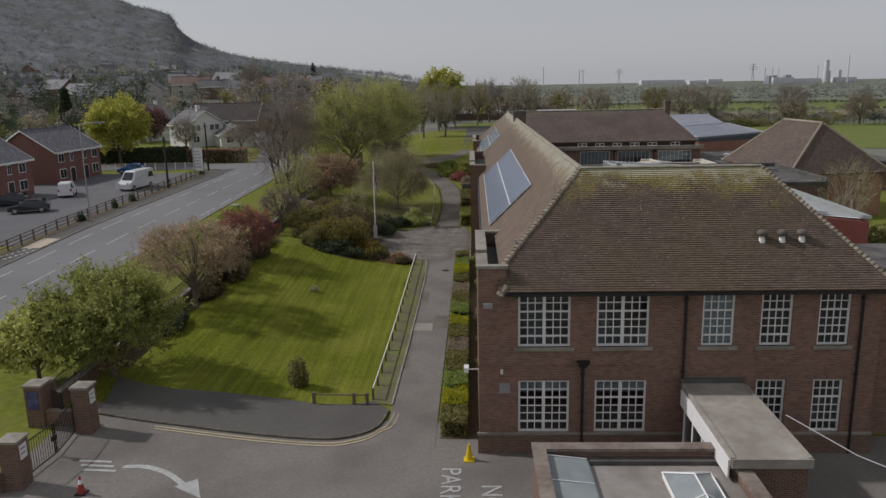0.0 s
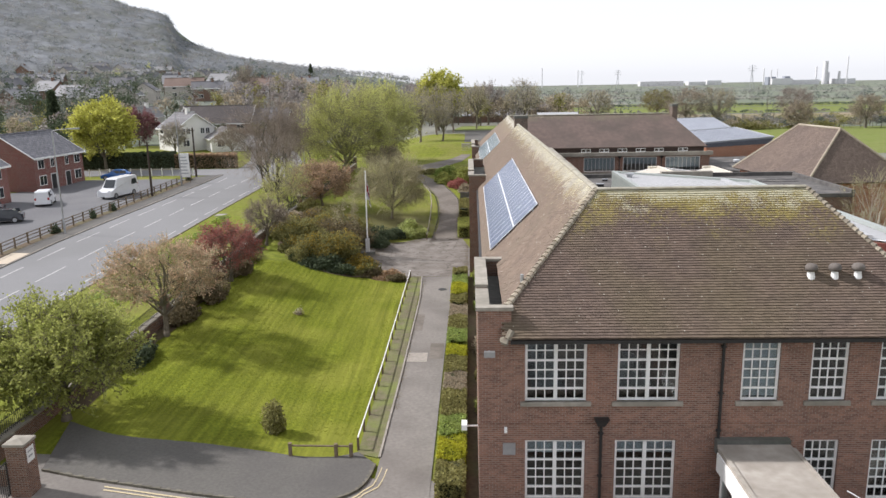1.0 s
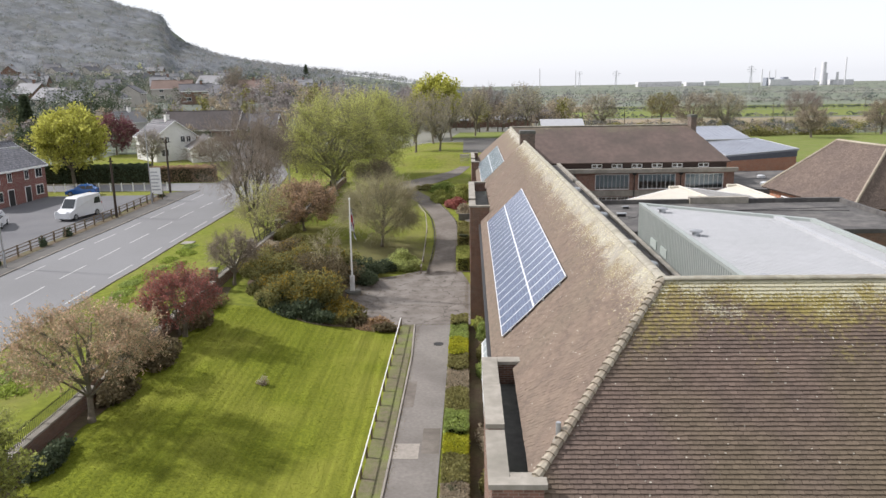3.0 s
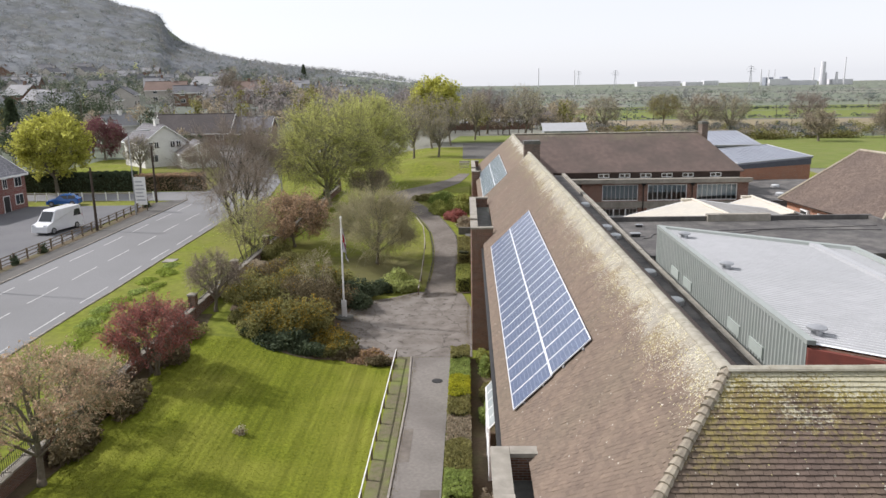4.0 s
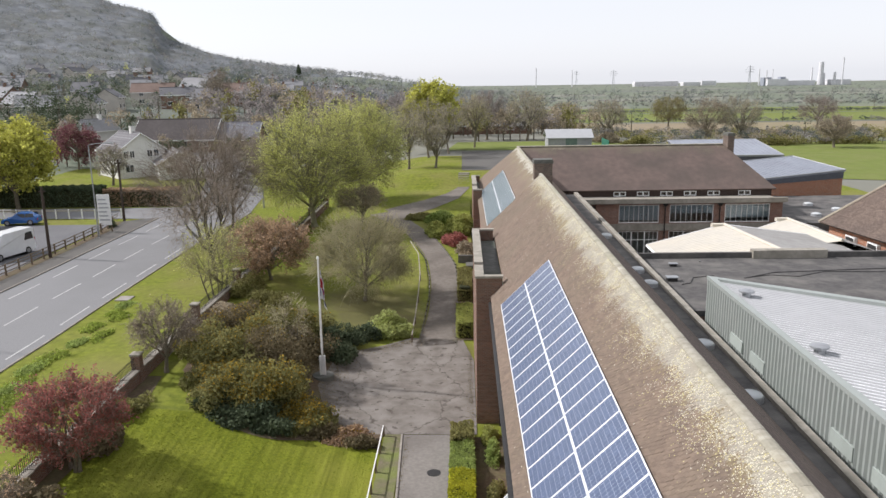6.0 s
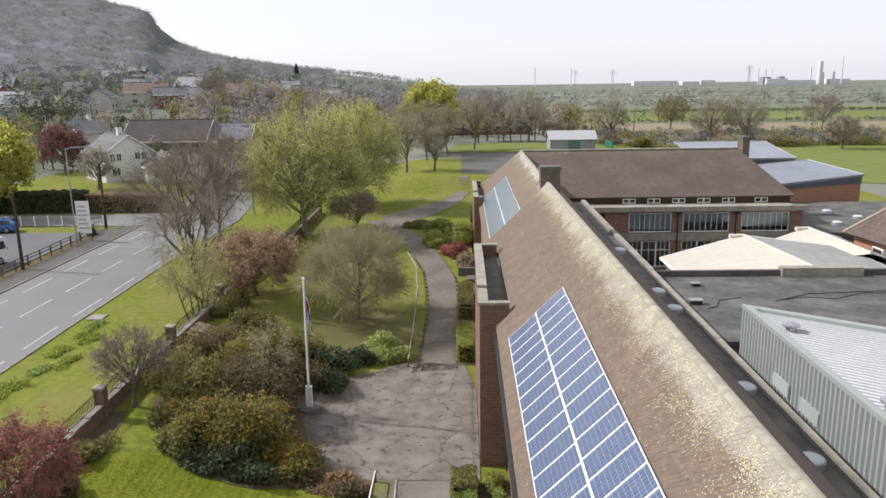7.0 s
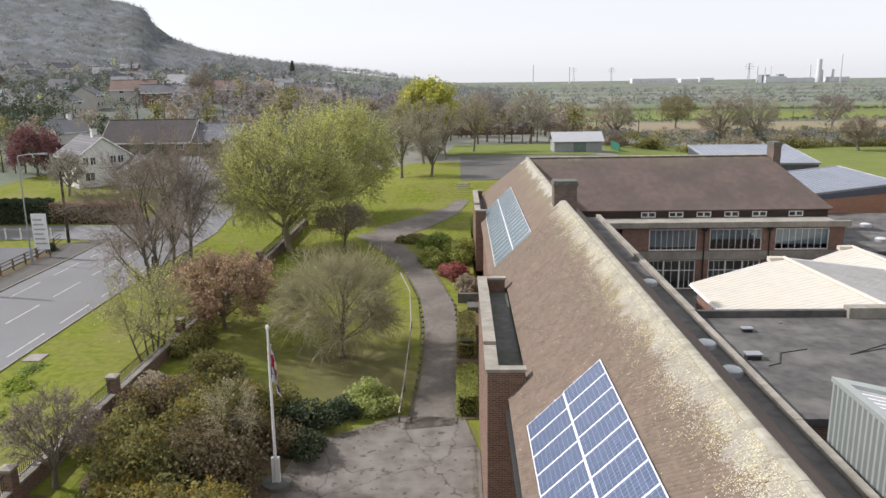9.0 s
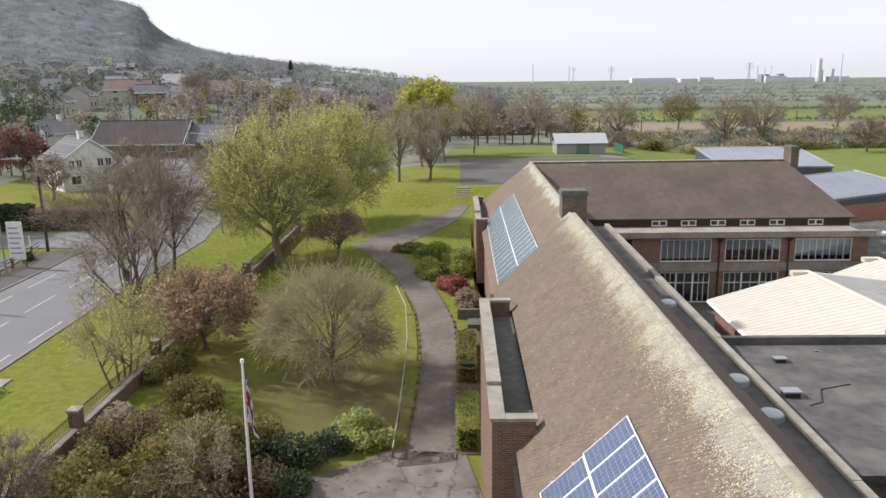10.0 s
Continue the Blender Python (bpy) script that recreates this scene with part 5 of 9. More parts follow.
def ribbed(m, a, b, z0, z1, out, pitch=0.31, depth=0.08):
    n = int(math.dist(a, b) / pitch)
    pts = []
    for i in range(n):
        for f, d in ((0.0, 0.0), (0.2, depth), (0.55, depth), (0.75, 0.0)):
            t = (i + f) / n
            pts.append((a[0] + (b[0] - a[0]) * t + out[0] * d, a[1] + (b[1] - a[1]) * t + out[1] * d))
    pts.append(b)
    o = len(m.v)
    m.v.extend([(x, y, z) for x, y in pts for z in (z0, z1)])
    for i in range(len(pts) - 1):
        m.f.append((o + 2 * i, o + 2 * i + 2, o + 2 * i + 3, o + 2 * i + 1))
        m.k.append(0)


ribbed(ribs, (11.4, 65.85), (11.4, 44.95), 6.1, HZ - 0.06, (-1, 0))
ribbed(ribs, (20.1, 59.4), (11.4, 65.85), 4.6, HZ - 0.06, (0.5, 0.8))
part("cladding", ribs, CLADDING, hall, "ribbed sage green wall cladding")
part("brick_end", Mesh().prism([(11.42, 44.85), (20.1, 38.55), (20.1, 38.95), (11.42, 45.25)], -0.2, HZ - 0.3), material("dark_red_panel", (0.20, 0.06, 0.045), (0.15, 0.05, 0.04), scale=3, rough=0.8), hall, "dark red brick end wall")
part("brick_side", Mesh().prism([(20.0, 38.7), (20.22, 38.7), (20.22, 59.3), (20.0, 59.3)], -0.2, HZ - 0.3), BRICK_Y, hall)
rf = Mesh()
n = 60
prof = []
for i in range(n):
    for a, dz in ((0.0, 0.0), (0.64, 0.0), (0.72, 0.06), (0.92, 0.06)):
        prof.append((20.7 / n * (i + a), dz))
for p, dz in prof:
    rf.v += [(11.6, 44.95 + p, HZ - 0.16 + dz), (19.9, 38.92 + p, HZ - 0.2 + dz)]
for i in range(len(prof) - 1):
    rf.f.append((2 * i, 2 * i + 1, 2 * i + 3, 2 * i + 2))
    rf.k.append(1 if i % 4 == 0 else 0)
part("roof_sheet", rf, [METAL_ROOF, ROOF_RIB], hall, "white ribbed metal roof sheets")
cap = Mesh().prism([(11.33, 44.8), (11.62, 44.75), (11.62, 65.5), (11.33, 65.95)], HZ - 0.14, HZ + 0.03)
cap.prism([(11.33, 65.95), (11.45, 65.4), (20.0, 59.1), (20.2, 59.45)], HZ - 0.14, HZ + 0.028)
cap.prism([(19.85, 38.75), (20.2, 38.5), (20.2, 59.4), (19.85, 59.35)], HZ - 0.14, HZ + 0.026)
part("edge_flashing", cap, CLADDING, hall, "folded metal edge flashing")
part("roof_bar", Mesh().prism([(18.2, 40.2), (18.6, 39.9), (18.6, 60.3), (18.2, 60.6)], HZ - 0.16, HZ + 0.02), METAL_ROOF, hall, "raised metal gutter edge")
for y in (48.45, 51.05, 58.2, 60.65):
    part("wall_vent", Mesh().box(11.28, y, 6.66, 11.37, y + 1.45, 7.16), material("pale_vent", (0.39, 0.435, 0.40), (0.35, 0.39, 0.36), scale=2, rough=0.5), hall, "louvred wall vent")
for x, y in ((12.1, 55.45), (12.1, 45.8), (12.1, 62.7)):
    v = thing("roof_vent", "round grey metal cowl on the hall roof", "vent")
    part("cowl_base", Mesh().tube([(x, y, HZ - 0.18), (x, y, HZ + 0.1)], 0.2, 12), STEEL, v)
    part("cowl_cap", Mesh().tube([(x, y, HZ + 0.1), (x, y, HZ + 0.18), (x, y, HZ + 0.25)], [0.34, 0.34, 0.12], 14), STEEL, v)

# pale classroom roofs in the courtyard
def pale_pavilion(ew0, ew1, rg0, rg1, ee0, ee1, label, floor):
    """A classroom under two ribbed slopes: west eave, ridge and east eave, each from near to far."""
    p = thing("classroom_pavilion", label, "building")
    for a0, a1, sheet in ((ew0, ew1, CREAM), (ee0, ee1, GREY_SHEET)):
        r = Mesh()
        a0, a1, b0, b1 = Vector(a0), Vector(a1), Vector(rg0), Vector(rg1)
        n = int((a1 - a0).length / 0.42)
        k = 0
        for j in range(n):
            for f, up in ((j / n, 0.0), ((j + 0.70) / n, 0.0), ((j + 0.76) / n, 0.022), ((j + 0.94) / n, 0.022)):
                u = Vector((0, 0, up))
                r.v += [tuple(a0.lerp(a1, f) + u), tuple(b0.lerp(b1, f) + u)]
                k += 1
        r.v += [tuple(a1), tuple(b1)]
        for j in range(k):
            r.f.append((2 * j, 2 * j + 1, 2 * j + 3, 2 * j + 2))
            r.k.append(0)
        part("roof_sheet", r, sheet, p, "cream ribbed roof sheets" if sheet is CREAM else "grey roof sheets")
        part("fascia", Mesh().tube([a0 - Vector((0, 0, 0.1)), a1 - Vector((0, 0, 0.1))], 0.11, 4), PAINT, p, "white eaves fascia")
        part("verge_trim", Mesh().tube([a1 - Vector((0, 0, 0.04)), b1 - Vector((0, 0, 0.02))], 0.1, 4), PAINT, p)
    part("ridge_cap", Mesh().tube([Vector(rg0) + Vector((0, 0, 0.04)), Vector(rg1) + Vector((0, 0, 0.04))], 0.14, 6), CREAM, p)
    g = Vector(rg1)
    part("gablet", Mesh().box(g.x - 1.1, g.y - 0.3, g.z - 0.22, g.x + 0.05, g.y + 0.25, g.z + 0.1), CREAM, p, "small cream box at the ridge end")
    poly = [(ew0[0] + 0.6, ew0[1]), (ee0[0] - 0.6, ee0[1]), (ee1[0] - 0.6, ee1[1] - 0.7), (rg1[0], rg1[1] - 0.7), (ew1[0] + 0.6, ew1[1] - 0.7)]
    part("wall_shell", Mesh().prism(poly, floor, ew0[2] - 0.08), BRICK_B, p)
    return p


# East slopes take this greyer sheet, west slopes the cream one.
GREY_SHEET = material("grey_east_sheet", (0.40, 0.39, 0.37), (0.33, 0.32, 0.30), scale=1.5, rough=0.7, bump=0.05, stain=(0.27, 0.26, 0.24), stain_scale=0.5)
pale_pavilion((15.0, 79.8, 4.2), (15.05, 93.6, 4.2), (23.6, 79.8, 5.5), (22.25, 95.6, 5.5), (31.5, 79.8, 4.2), (31.0, 96.6, 4.2), "low classroom with a cream ribbed metal roof", 0.2)
pale_pavilion((27.0, 94.2, 3.6), (26.5, 101.5, 3.6), (31.2, 92.5, 4.6), (30.8, 102.8, 4.6), (34.5, 91.5, 3.6), (34.0, 103, 3.6), "small classroom with a cream ribbed metal roof", 0.2)
s = Mesh()
s.box(15.25, 84, 0.5, 15.55, 92.6, 4.1)
structure("pavilion_screen", s, BRICK_Y, "brick side of the low classroom", category="wall")

# hipped hall to the east


eb = thing("dining_hall", "brick hall with a large brown hipped tile roof", "building")
FL, NL, NR, FR = (32.4, 99.6, 4.9), (34.5, 83.6, 4.9), (46.4, 85.2, 4.9), (44.3, 101.2, 4.9)
RF, RN = (38.5, 95.9, 10.2), (39.6, 88.1, 10.2)
for pts in ([FL, NL, RN, RF], [NL, NR, RN], [NR, FR, RF, RN], [FR, FL, RF]):
    part("roof_slope", slab(pts, 0.2), TILE_FAR, eb)
part("wall_shell", Mesh().prism([(33.2, 99.2), (35.1, 84.4), (45.7, 85.8), (43.8, 100.6)], -0.2, 4.9), BRICK_ORANGE, eb)
for y in (86.0, 89.0, 92.0, 95.0):
    q = 35.1 - (y + 0.8 - 84.4) * 0.128 - 0.1
    wnd = part("window", Mesh().box(q - 0.1, y, 2.6, q + 0.25, y + 1.6, 4.3), PAINT, eb, "white-framed window")
    for j in range(2):
        for k in range(3):
            part("pane", Mesh().box(q - 0.13, y + 0.1 + k * 0.48, 2.7 + j * 0.78, q - 0.1, y + 0.1 + k * 0.48 + 0.42, 2.7 + j * 0.78 + 0.7), BLACK, wnd)
rr = Mesh()
for p, q in ((RF, RN), (FL, RF), (NL, RN), (NR, RN)):
    rr.tube([p, q], 0.15, 6)
part("ridge", rr, HIP, eb, "weathered ridge and hip tiles")
structure("low_link", Mesh().box(31.6, 80, 2.6, 33.0, 104, 3.2).box(31.6, 104, 3.2, 58, 121.4, 3.9), FELT, "flat felt roofs of the low links", category="flat roof")
structure("low_link_wall", Mesh().box(31.7, 104.2, -0.2, 57.8, 121.2, 3.2), BRICK_B, "brick walls of the low links", category="wall")
for x, y in ((36, 108), (39.5, 111), (43, 107), (38, 114.5)):
    rooflight(x, y, 3.9, 0.55, "round domed rooflight on the link roof")

# gym blocks behind
def mono_block(label, corners, wall_mat, drop, edge):
    """A block under one sloping sheet roof with a pale edge trim; corners run round the roof."""
    g = thing("gym_block", label, "building")
    c = Vector((sum(p[0] for p in corners) / 4, sum(p[1] for p in corners) / 4, 0))
    part("roof", slab(corners, 0.22), GREY_ROOF, g, "grey sheet roof with standing seams")
    inner = [(p[0] + (c.x - p[0]) * 0.035, p[1] + (c.y - p[1]) * 0.035) for p in corners]
    top = min(p[2] for p in corners) - drop
    part("wall_shell", Mesh().prism(inner, -0.2, top), wall_mat, g)
    part("upper_band", Mesh().prism([(p[0] + (c.x - p[0]) * 0.025, p[1] + (c.y - p[1]) * 0.025) for p in corners], top, lambda x, y: min(corners, key=lambda q: math.dist((x, y), q[:2]))[2] - 0.26), edge, g, "dark boarded band under the roof")
    for p, q in zip(corners, corners[1:] + corners[:1]):
        part("roof_edge", Mesh().tube([Vector(p) + Vector((0, 0, 0.02)), Vector(q) + Vector((0, 0, 0.02))], 0.08, 4), STEEL, g, "pale metal edge trim")
    f0, f1, b1, b0 = [Vector(p) for p in corners]
    seams = Mesh()
    for i in range(1, 18):
        seams.tube([f0.lerp(f1, i / 18) + Vector((0, 0, 0.02)), b0.lerp(b1, i / 18) + Vector((0, 0, 0.02))], 0.03, 4)
    part("standing_seam", seams, GREY_ROOF, g)
    return g


DARK_CLAD = material("dark_cladding", (0.10, 0.105, 0.125), (0.075, 0.08, 0.095), scale=2, rough=0.6)
mono_block("orange brick gym with a grey sheet roof", [(35.5, 120.8, 6.1), (47.5, 125.9, 6.4), (43.6, 132.6, 7.5), (31.6, 127.4, 7.2)], BRICK_ORANGE, 0.75, DARK_CLAD)
mono_block("taller hall with a pale grey sheet roof", [(35.2, 151.0, 5.8), (48.3, 146.6, 6.2), (47.6, 157.0, 7.8), (34.5, 161.8, 7.4)], DARK_CLAD, 0.8, DARK_CLAD)

# link canopy and low flat-roofed block before the front
low = thing("entrance_block", "low flat-roofed brick block with concrete-coped parapets", "building")
part("wall_shell", Mesh().box(2.1, 8, -0.2, 2.4, 24.95, 3.1).box(2.4, 24.6, -0.2, 9.0, 24.95, 3.1).box(8.7, 8, -0.2, 9.0, 24.6, 3.1), BRICK_B, low)
part("coping", Mesh().box(2.02, 8, 3.1, 2.5, 25.02, 3.22).box(2.5, 24.52, 3.1, 9.1, 25.02, 3.218).box(8.62, 8, 3.1, 9.12, 24.52, 3.222), COPING, low, "worn brown coping")
part("deck", Mesh().box(2.4, 8, 2.5, 8.7, 24.6, 2.7), FELT_PALE, low, "pale felt roof deck")
part("upstand", Mesh().box(4.0, 24.3, 2.7, 8.7, 24.55, 2.86), FELT, low)
ROOF_GLASS = material("dusty_glass", (0.30, 0.335, 0.335), (0.22, 0.25, 0.255), scale=2, rough=0.3, bump=0, spec=0.4, stain=(0.40, 0.43, 0.42), stain_scale=0.5)
sk = thing("skylight", "sloping glazed lean-to rooflight with dusty panes", "skylight")
part("skylight_frame", Mesh().box(2.42, 16, 2.72, 3.95, 24.45, 2.80).box(2.42, 16, 2.80, 2.5, 24.45, 3.02).box(3.87, 16, 2.80, 3.95, 24.38, 2.86), STEEL, sk)
for i in range(5):
    a, b = 24.4 - i * 1.66, 24.4 - i * 1.66 - 1.58
    part("skylight_pane", Mesh().add([(2.5, b, 3.02), (3.9, b, 2.87), (3.9, a, 2.87), (2.5, a, 3.02), (2.5, b, 2.99), (3.9, b, 2.84), (3.9, a, 2.84), (2.5, a, 2.99)], [(0, 1, 2, 3), (7, 6, 5, 4), (0, 4, 5, 1), (1, 5, 6, 2), (2, 6, 7, 3), (3, 7, 4, 0)]), ROOF_GLASS, sk, "dusty grey-green glass")
    part("glazing_bar", Mesh().tube([(2.48, a + 0.04, 3.04), (3.92, a + 0.04, 2.88)], 0.025, 4), ALU, sk)
sk = thing("skylight", "hipped glass rooflight with white aluminium bars", "skylight")
x0, x1, y0, y1, zl, zr, rx, ra, rb = 6.3, 7.9, 19.2, 23.5, 2.86, 3.32, 7.1, 20.2, 22.6
part("skylight_frame", Mesh().box(x0, y0, 2.7, x1, y1, zl), PAINT, sk)
for pts in ([(x0, y0, zl), (rx, ra, zr), (rx, rb, zr), (x0, y1, zl)], [(x1, y0, zl), (rx, ra, zr), (rx, rb, zr), (x1, y1, zl)], [(x0, y1, zl), (x1, y1, zl), (rx, rb, zr)], [(x0, y0, zl), (x1, y0, zl), (rx, ra, zr)]):
    part("skylight_pane", slab(pts, 0.03), ROOF_GLASS, sk, "dusty pale green glass")
for a, b in (((x0, y0, zl), (rx, ra, zr)), ((x1, y0, zl), (rx, ra, zr)), ((x0, y1, zl), (rx, rb, zr)), ((x1, y1, zl), (rx, rb, zr)), ((rx, ra, zr), (rx, rb, zr)), ((x0, y1, zl), (x1, y1, zl)), ((x0, y0, zl), (x0, y1, zl)), ((x1, y0, zl), (x1, y1, zl)), ((x0, 21.4, zl), (rx, 21.4, zr)), ((x1, 21.4, zl), (rx, 21.4, zr))):
    part("glazing_bar", Mesh().tube([(a[0], a[1], a[2] + 0.02), (b[0], b[1], b[2] + 0.02)], 0.035, 4), PAINT, sk)
ln = thing("link_canopy", "entrance link with a pale felt roof and white fascia", "building")
part("roof", Mesh().box(8.5, 23.1, 3.45, 11.0, 29.4, 3.6), LINK_FELT, ln, "stained pale felt roof")
part("roof_edge", Mesh().box(8.42, 23.05, 3.3, 8.56, 29.1, 3.66).box(10.92, 23.05, 3.3, 11.06, 29.1, 3.63).box(8.42, 22.98, 3.3, 11.06, 23.12, 3.63), LINK_FELT, ln)
part("end_parapet", Mesh().box(8.5, 29.45, 3.2, 11.05, 29.74, 3.72), CONCRETE_DARK, ln, "dark weathered upstand against the school wall")
part("fascia", Mesh().box(8.36, 23.2, 2.85, 8.42, 29.0, 3.5), PAINT, ln, "white boarded fascia")
part("glazed_side", Mesh().box(8.5, 25.2, 0.4, 8.58, 28.7, 2.85), GLASS, ln)
part("mullion", Mesh().box(8.46, 25.1, 0.2, 8.6, 25.25, 2.85).box(8.46, 26.3, 0.2, 8.6, 26.42, 2.85).box(8.46, 27.5, 0.2, 8.6, 27.62, 2.85).box(8.46, 28.65, 0.2, 8.6, 28.8, 2.85), PAINT, ln)
part("core", Mesh().box(9.2, 23.2, -0.2, 11.0, 29.6, 3.4), BRICK_B, ln)
structure("east_yard_wall", Mesh().box(16.42, 31.5, -0.2, 28, 31.9, 7.2), BRICK, "dark brick wall of the recessed range")
structure("east_roof", Mesh().box(16.42, 31.5, 7.2, 28, 38.2, 7.4), FELT, "flat felt roof beside the front block", category="flat roof")
m = Mesh()
pts = [(11.4, 26.2, 3.7), (13.5, 25.0, 2.7), (15.6, 24.0, 2.1), (18, 23, 2.0)]
m.tube(pts, 0.02, 6)
structure("overhead_cable", m, PAINT, "pale cable slung from the link roof", category="cable")

# fittings on the school walls and roof
for i, x in enumerate((11.95, 12.77, 13.57)):
    y = 31.1
    z = F_EAVE_Z + SLOPE_F * (y - F_EAVE_Y)
    v = thing("roof_cowl", "white flashed roof vent with a brown cap", "vent", group="three roof vents")
    part("flashing", slab([(x - 0.24, y - 0.22, z - 0.19), (x + 0.24, y - 0.22, z - 0.19), (x + 0.2, y + 0.16, z + 0.14), (x - 0.2, y + 0.16, z + 0.14)], 0.02), STEEL, v, "pale lead flashing", at=pose(0, -0.02, 0.06))
    part("stem", Mesh().tube([(x, y, z - 0.05), (x, y, z + 0.36)], [0.16, 0.10], 12), PAINT, v)
    part("cap", Mesh().tube([(x, y, z + 0.34), (x, y, z + 0.46), (x, y, z + 0.56), (x, y, z + 0.6)], [0.2, 0.22, 0.17, 0.05], 14), material("weathered_cap", (0.165, 0.145, 0.128), (0.12, 0.105, 0.094), scale=5), v, "dull brown cap", smooth=True)
p = thing("soil_pipe", "grey soil vent pipe through the tiles", "pipe")
part("pipe", Mesh().tube([(1.8, 31.1, 8.8), (1.8, 31.1, 9.35)], 0.06, 8), STEEL, p)
part("collar", Mesh().tube([(1.8, 31.1, 8.85), (1.8, 31.1, 8.98)], [0.14, 0.09], 8), CONCRETE, p)
structure("wall_plate", Mesh().box(1.05, 29.72, 3.05, 1.5, 29.749, 3.5), STEEL, "grey square plate fixed to the brick wall", category="plate")
b = thing("floodlight", "small grey floodlight on the brick wall", "floodlight")
part("bracket", Mesh().box(0.55, 29.62, 6.95, 0.6, 29.75, 7.0), STEEL, b)
part("head", Mesh().box(0.4, 29.48, 6.82, 0.78, 29.64, 7.02), STEEL, b)
b = thing("security_camera", "white camera on a bracket at the wall corner", "camera fitting")
part("arm", Mesh().tube([(0.2, 30.3, 3.9), (-0.25, 30.2, 3.95)], 0.03, 6), PAINT, b)
part("body", Mesh().box(-0.42, 30.0, 3.86, -0.22, 30.45, 4.06), PAINT, b)
structure("wall_light", Mesh().box(1.1, 29.6, 3.95, 1.2, 29.75, 4.12), PAINT, "small white wall light", category="light")

# solar arrays
def solar_array(y0, rows, cols, x_low, slope, ridge_x, ridge_z, label, ph=1.04, at=None, cells=SOLAR):
    a = thing("solar_array", label, "solar array", at=at)
    up = Vector((1, 0, slope)).normalized()
    n = Vector((-slope, 0, 1)).normalized()
    base = Vector((x_low, y0, ridge_z - slope * (ridge_x - x_low))) + n * 0.13
    pw, gap = 1.58, 0.022
    mesh = Mesh().box(0.0, 0.0, -0.035, pw, ph, 0.0, 0).box(0.035, 0.035, 0.0, pw - 0.035, ph - 0.035, 0.002, 1)
    data = mesh.data("panel", [ALU, cells])
    m3 = Matrix((up, Vector((0, 1, 0)), n)).transposed().to_4x4()
    for c in range(cols):
        for r in range(rows):
            p = base + up * (c * (pw + 0.005)) + Vector((0, r * (ph + gap) - (0.09 if c == 0 else 0.0), 0))
            part("panel", data, None, a, at=Matrix.Translation(p) @ m3)
    for f in (0.25, 0.75):
        for c in range(cols):
            p = base + up * (c * (pw + 0.03) + pw * f) - n * 0.075
            part("rail", Mesh().box(-0.03, -0.12, -0.03, 0.03, rows * (ph + gap) + 0.1, 0.03), STEEL, a, at=Matrix.Translation(p) @ m3)
    return a


solar_array(40.80, 22, 2, 0.98, SLOPE_W, R_X, R_Z, "blue solar panels in bright frames on the tiled roof", 1.050, ROOF_TURN)
solar_array(87.1, 20, 2, 1.2, 0.97, S_X, S_Z, "greenish-blue solar panels on the far tiled roof", cells=SOLAR_GREEN)

# glazed lean-to at the side door
t = thing("side_porch", "white-framed glazed lean-to at the side door", "porch")
zg = land(0.8, 53)
fr = Mesh()
for i in range(6):
    y = 50.8 + i * 0.93
    fr.tube([(0.48, y, 2.55), (1.2, y, 3.35)], 0.035, 4)
fr.tube([(0.48, 50.8, 2.55), (0.48, 55.45, 2.55)], 0.05, 4).tube([(1.18, 50.8, 3.35), (1.18, 55.45, 3.35)], 0.05, 4)
for x, y in ((0.48, 50.8), (1.15, 50.8), (0.48, 53.1), (0.48, 55.45)):
    fr.tube([(x, y, zg), (x, y, 2.55)], 0.045, 4)
fr.tube([(0.48, 50.8, 1.2), (1.15, 50.8, 1.2)], 0.035, 4).tube([(0.48, 50.8, 1.2), (0.48, 55.4, 1.2)], 0.035, 4)
part("porch_frame", fr, PAINT, t)
part("roof_glass", Mesh().add([(0.48, 50.82, 2.57), (1.2, 50.82, 3.37), (1.2, 55.43, 3.37), (0.48, 55.43, 2.57)], [(0, 1, 2, 3)]), ROOF_GLASS, t, "dusty green roof glass")
part("low_panel", Mesh().box(0.46, 50.84, zg, 0.5, 55.4, 1.18).box(0.5, 50.8, zg, 1.15, 50.84, 1.18), PAINT, t, "white lower panels")
side_rows = thing("window_side", "tall white-framed side windows under the eaves", "window", kind="structure")
for y in (40.2, 43.2, 46.2, 57.5, 60.5, 63.5, 82.5):
    for z0, z1 in ((1.4, 3.6), (4.9, 7.0)):
        if not (48 < y < 56 and z0 < 2):
            wf = part("window_frame", Mesh().box(1.12, y, z0, 1.19, y + 1.9, z1), PAINT, side_rows)
            for j in range(3):
                for k in range(3):
                    part("pane", Mesh().box(1.10, y + 0.08 + k * 0.6, z0 + 0.08 + j * (z1 - z0 - 0.1) / 3, 1.12, y + 0.62 + k * 0.6, z0 + (j + 1) * (z1 - z0 - 0.1) / 3), material("dark_window_glass", (0.03, 0.035, 0.04), (0.025, 0.03, 0.035), scale=1, rough=0.06, bump=0, spec=0.6), wf)

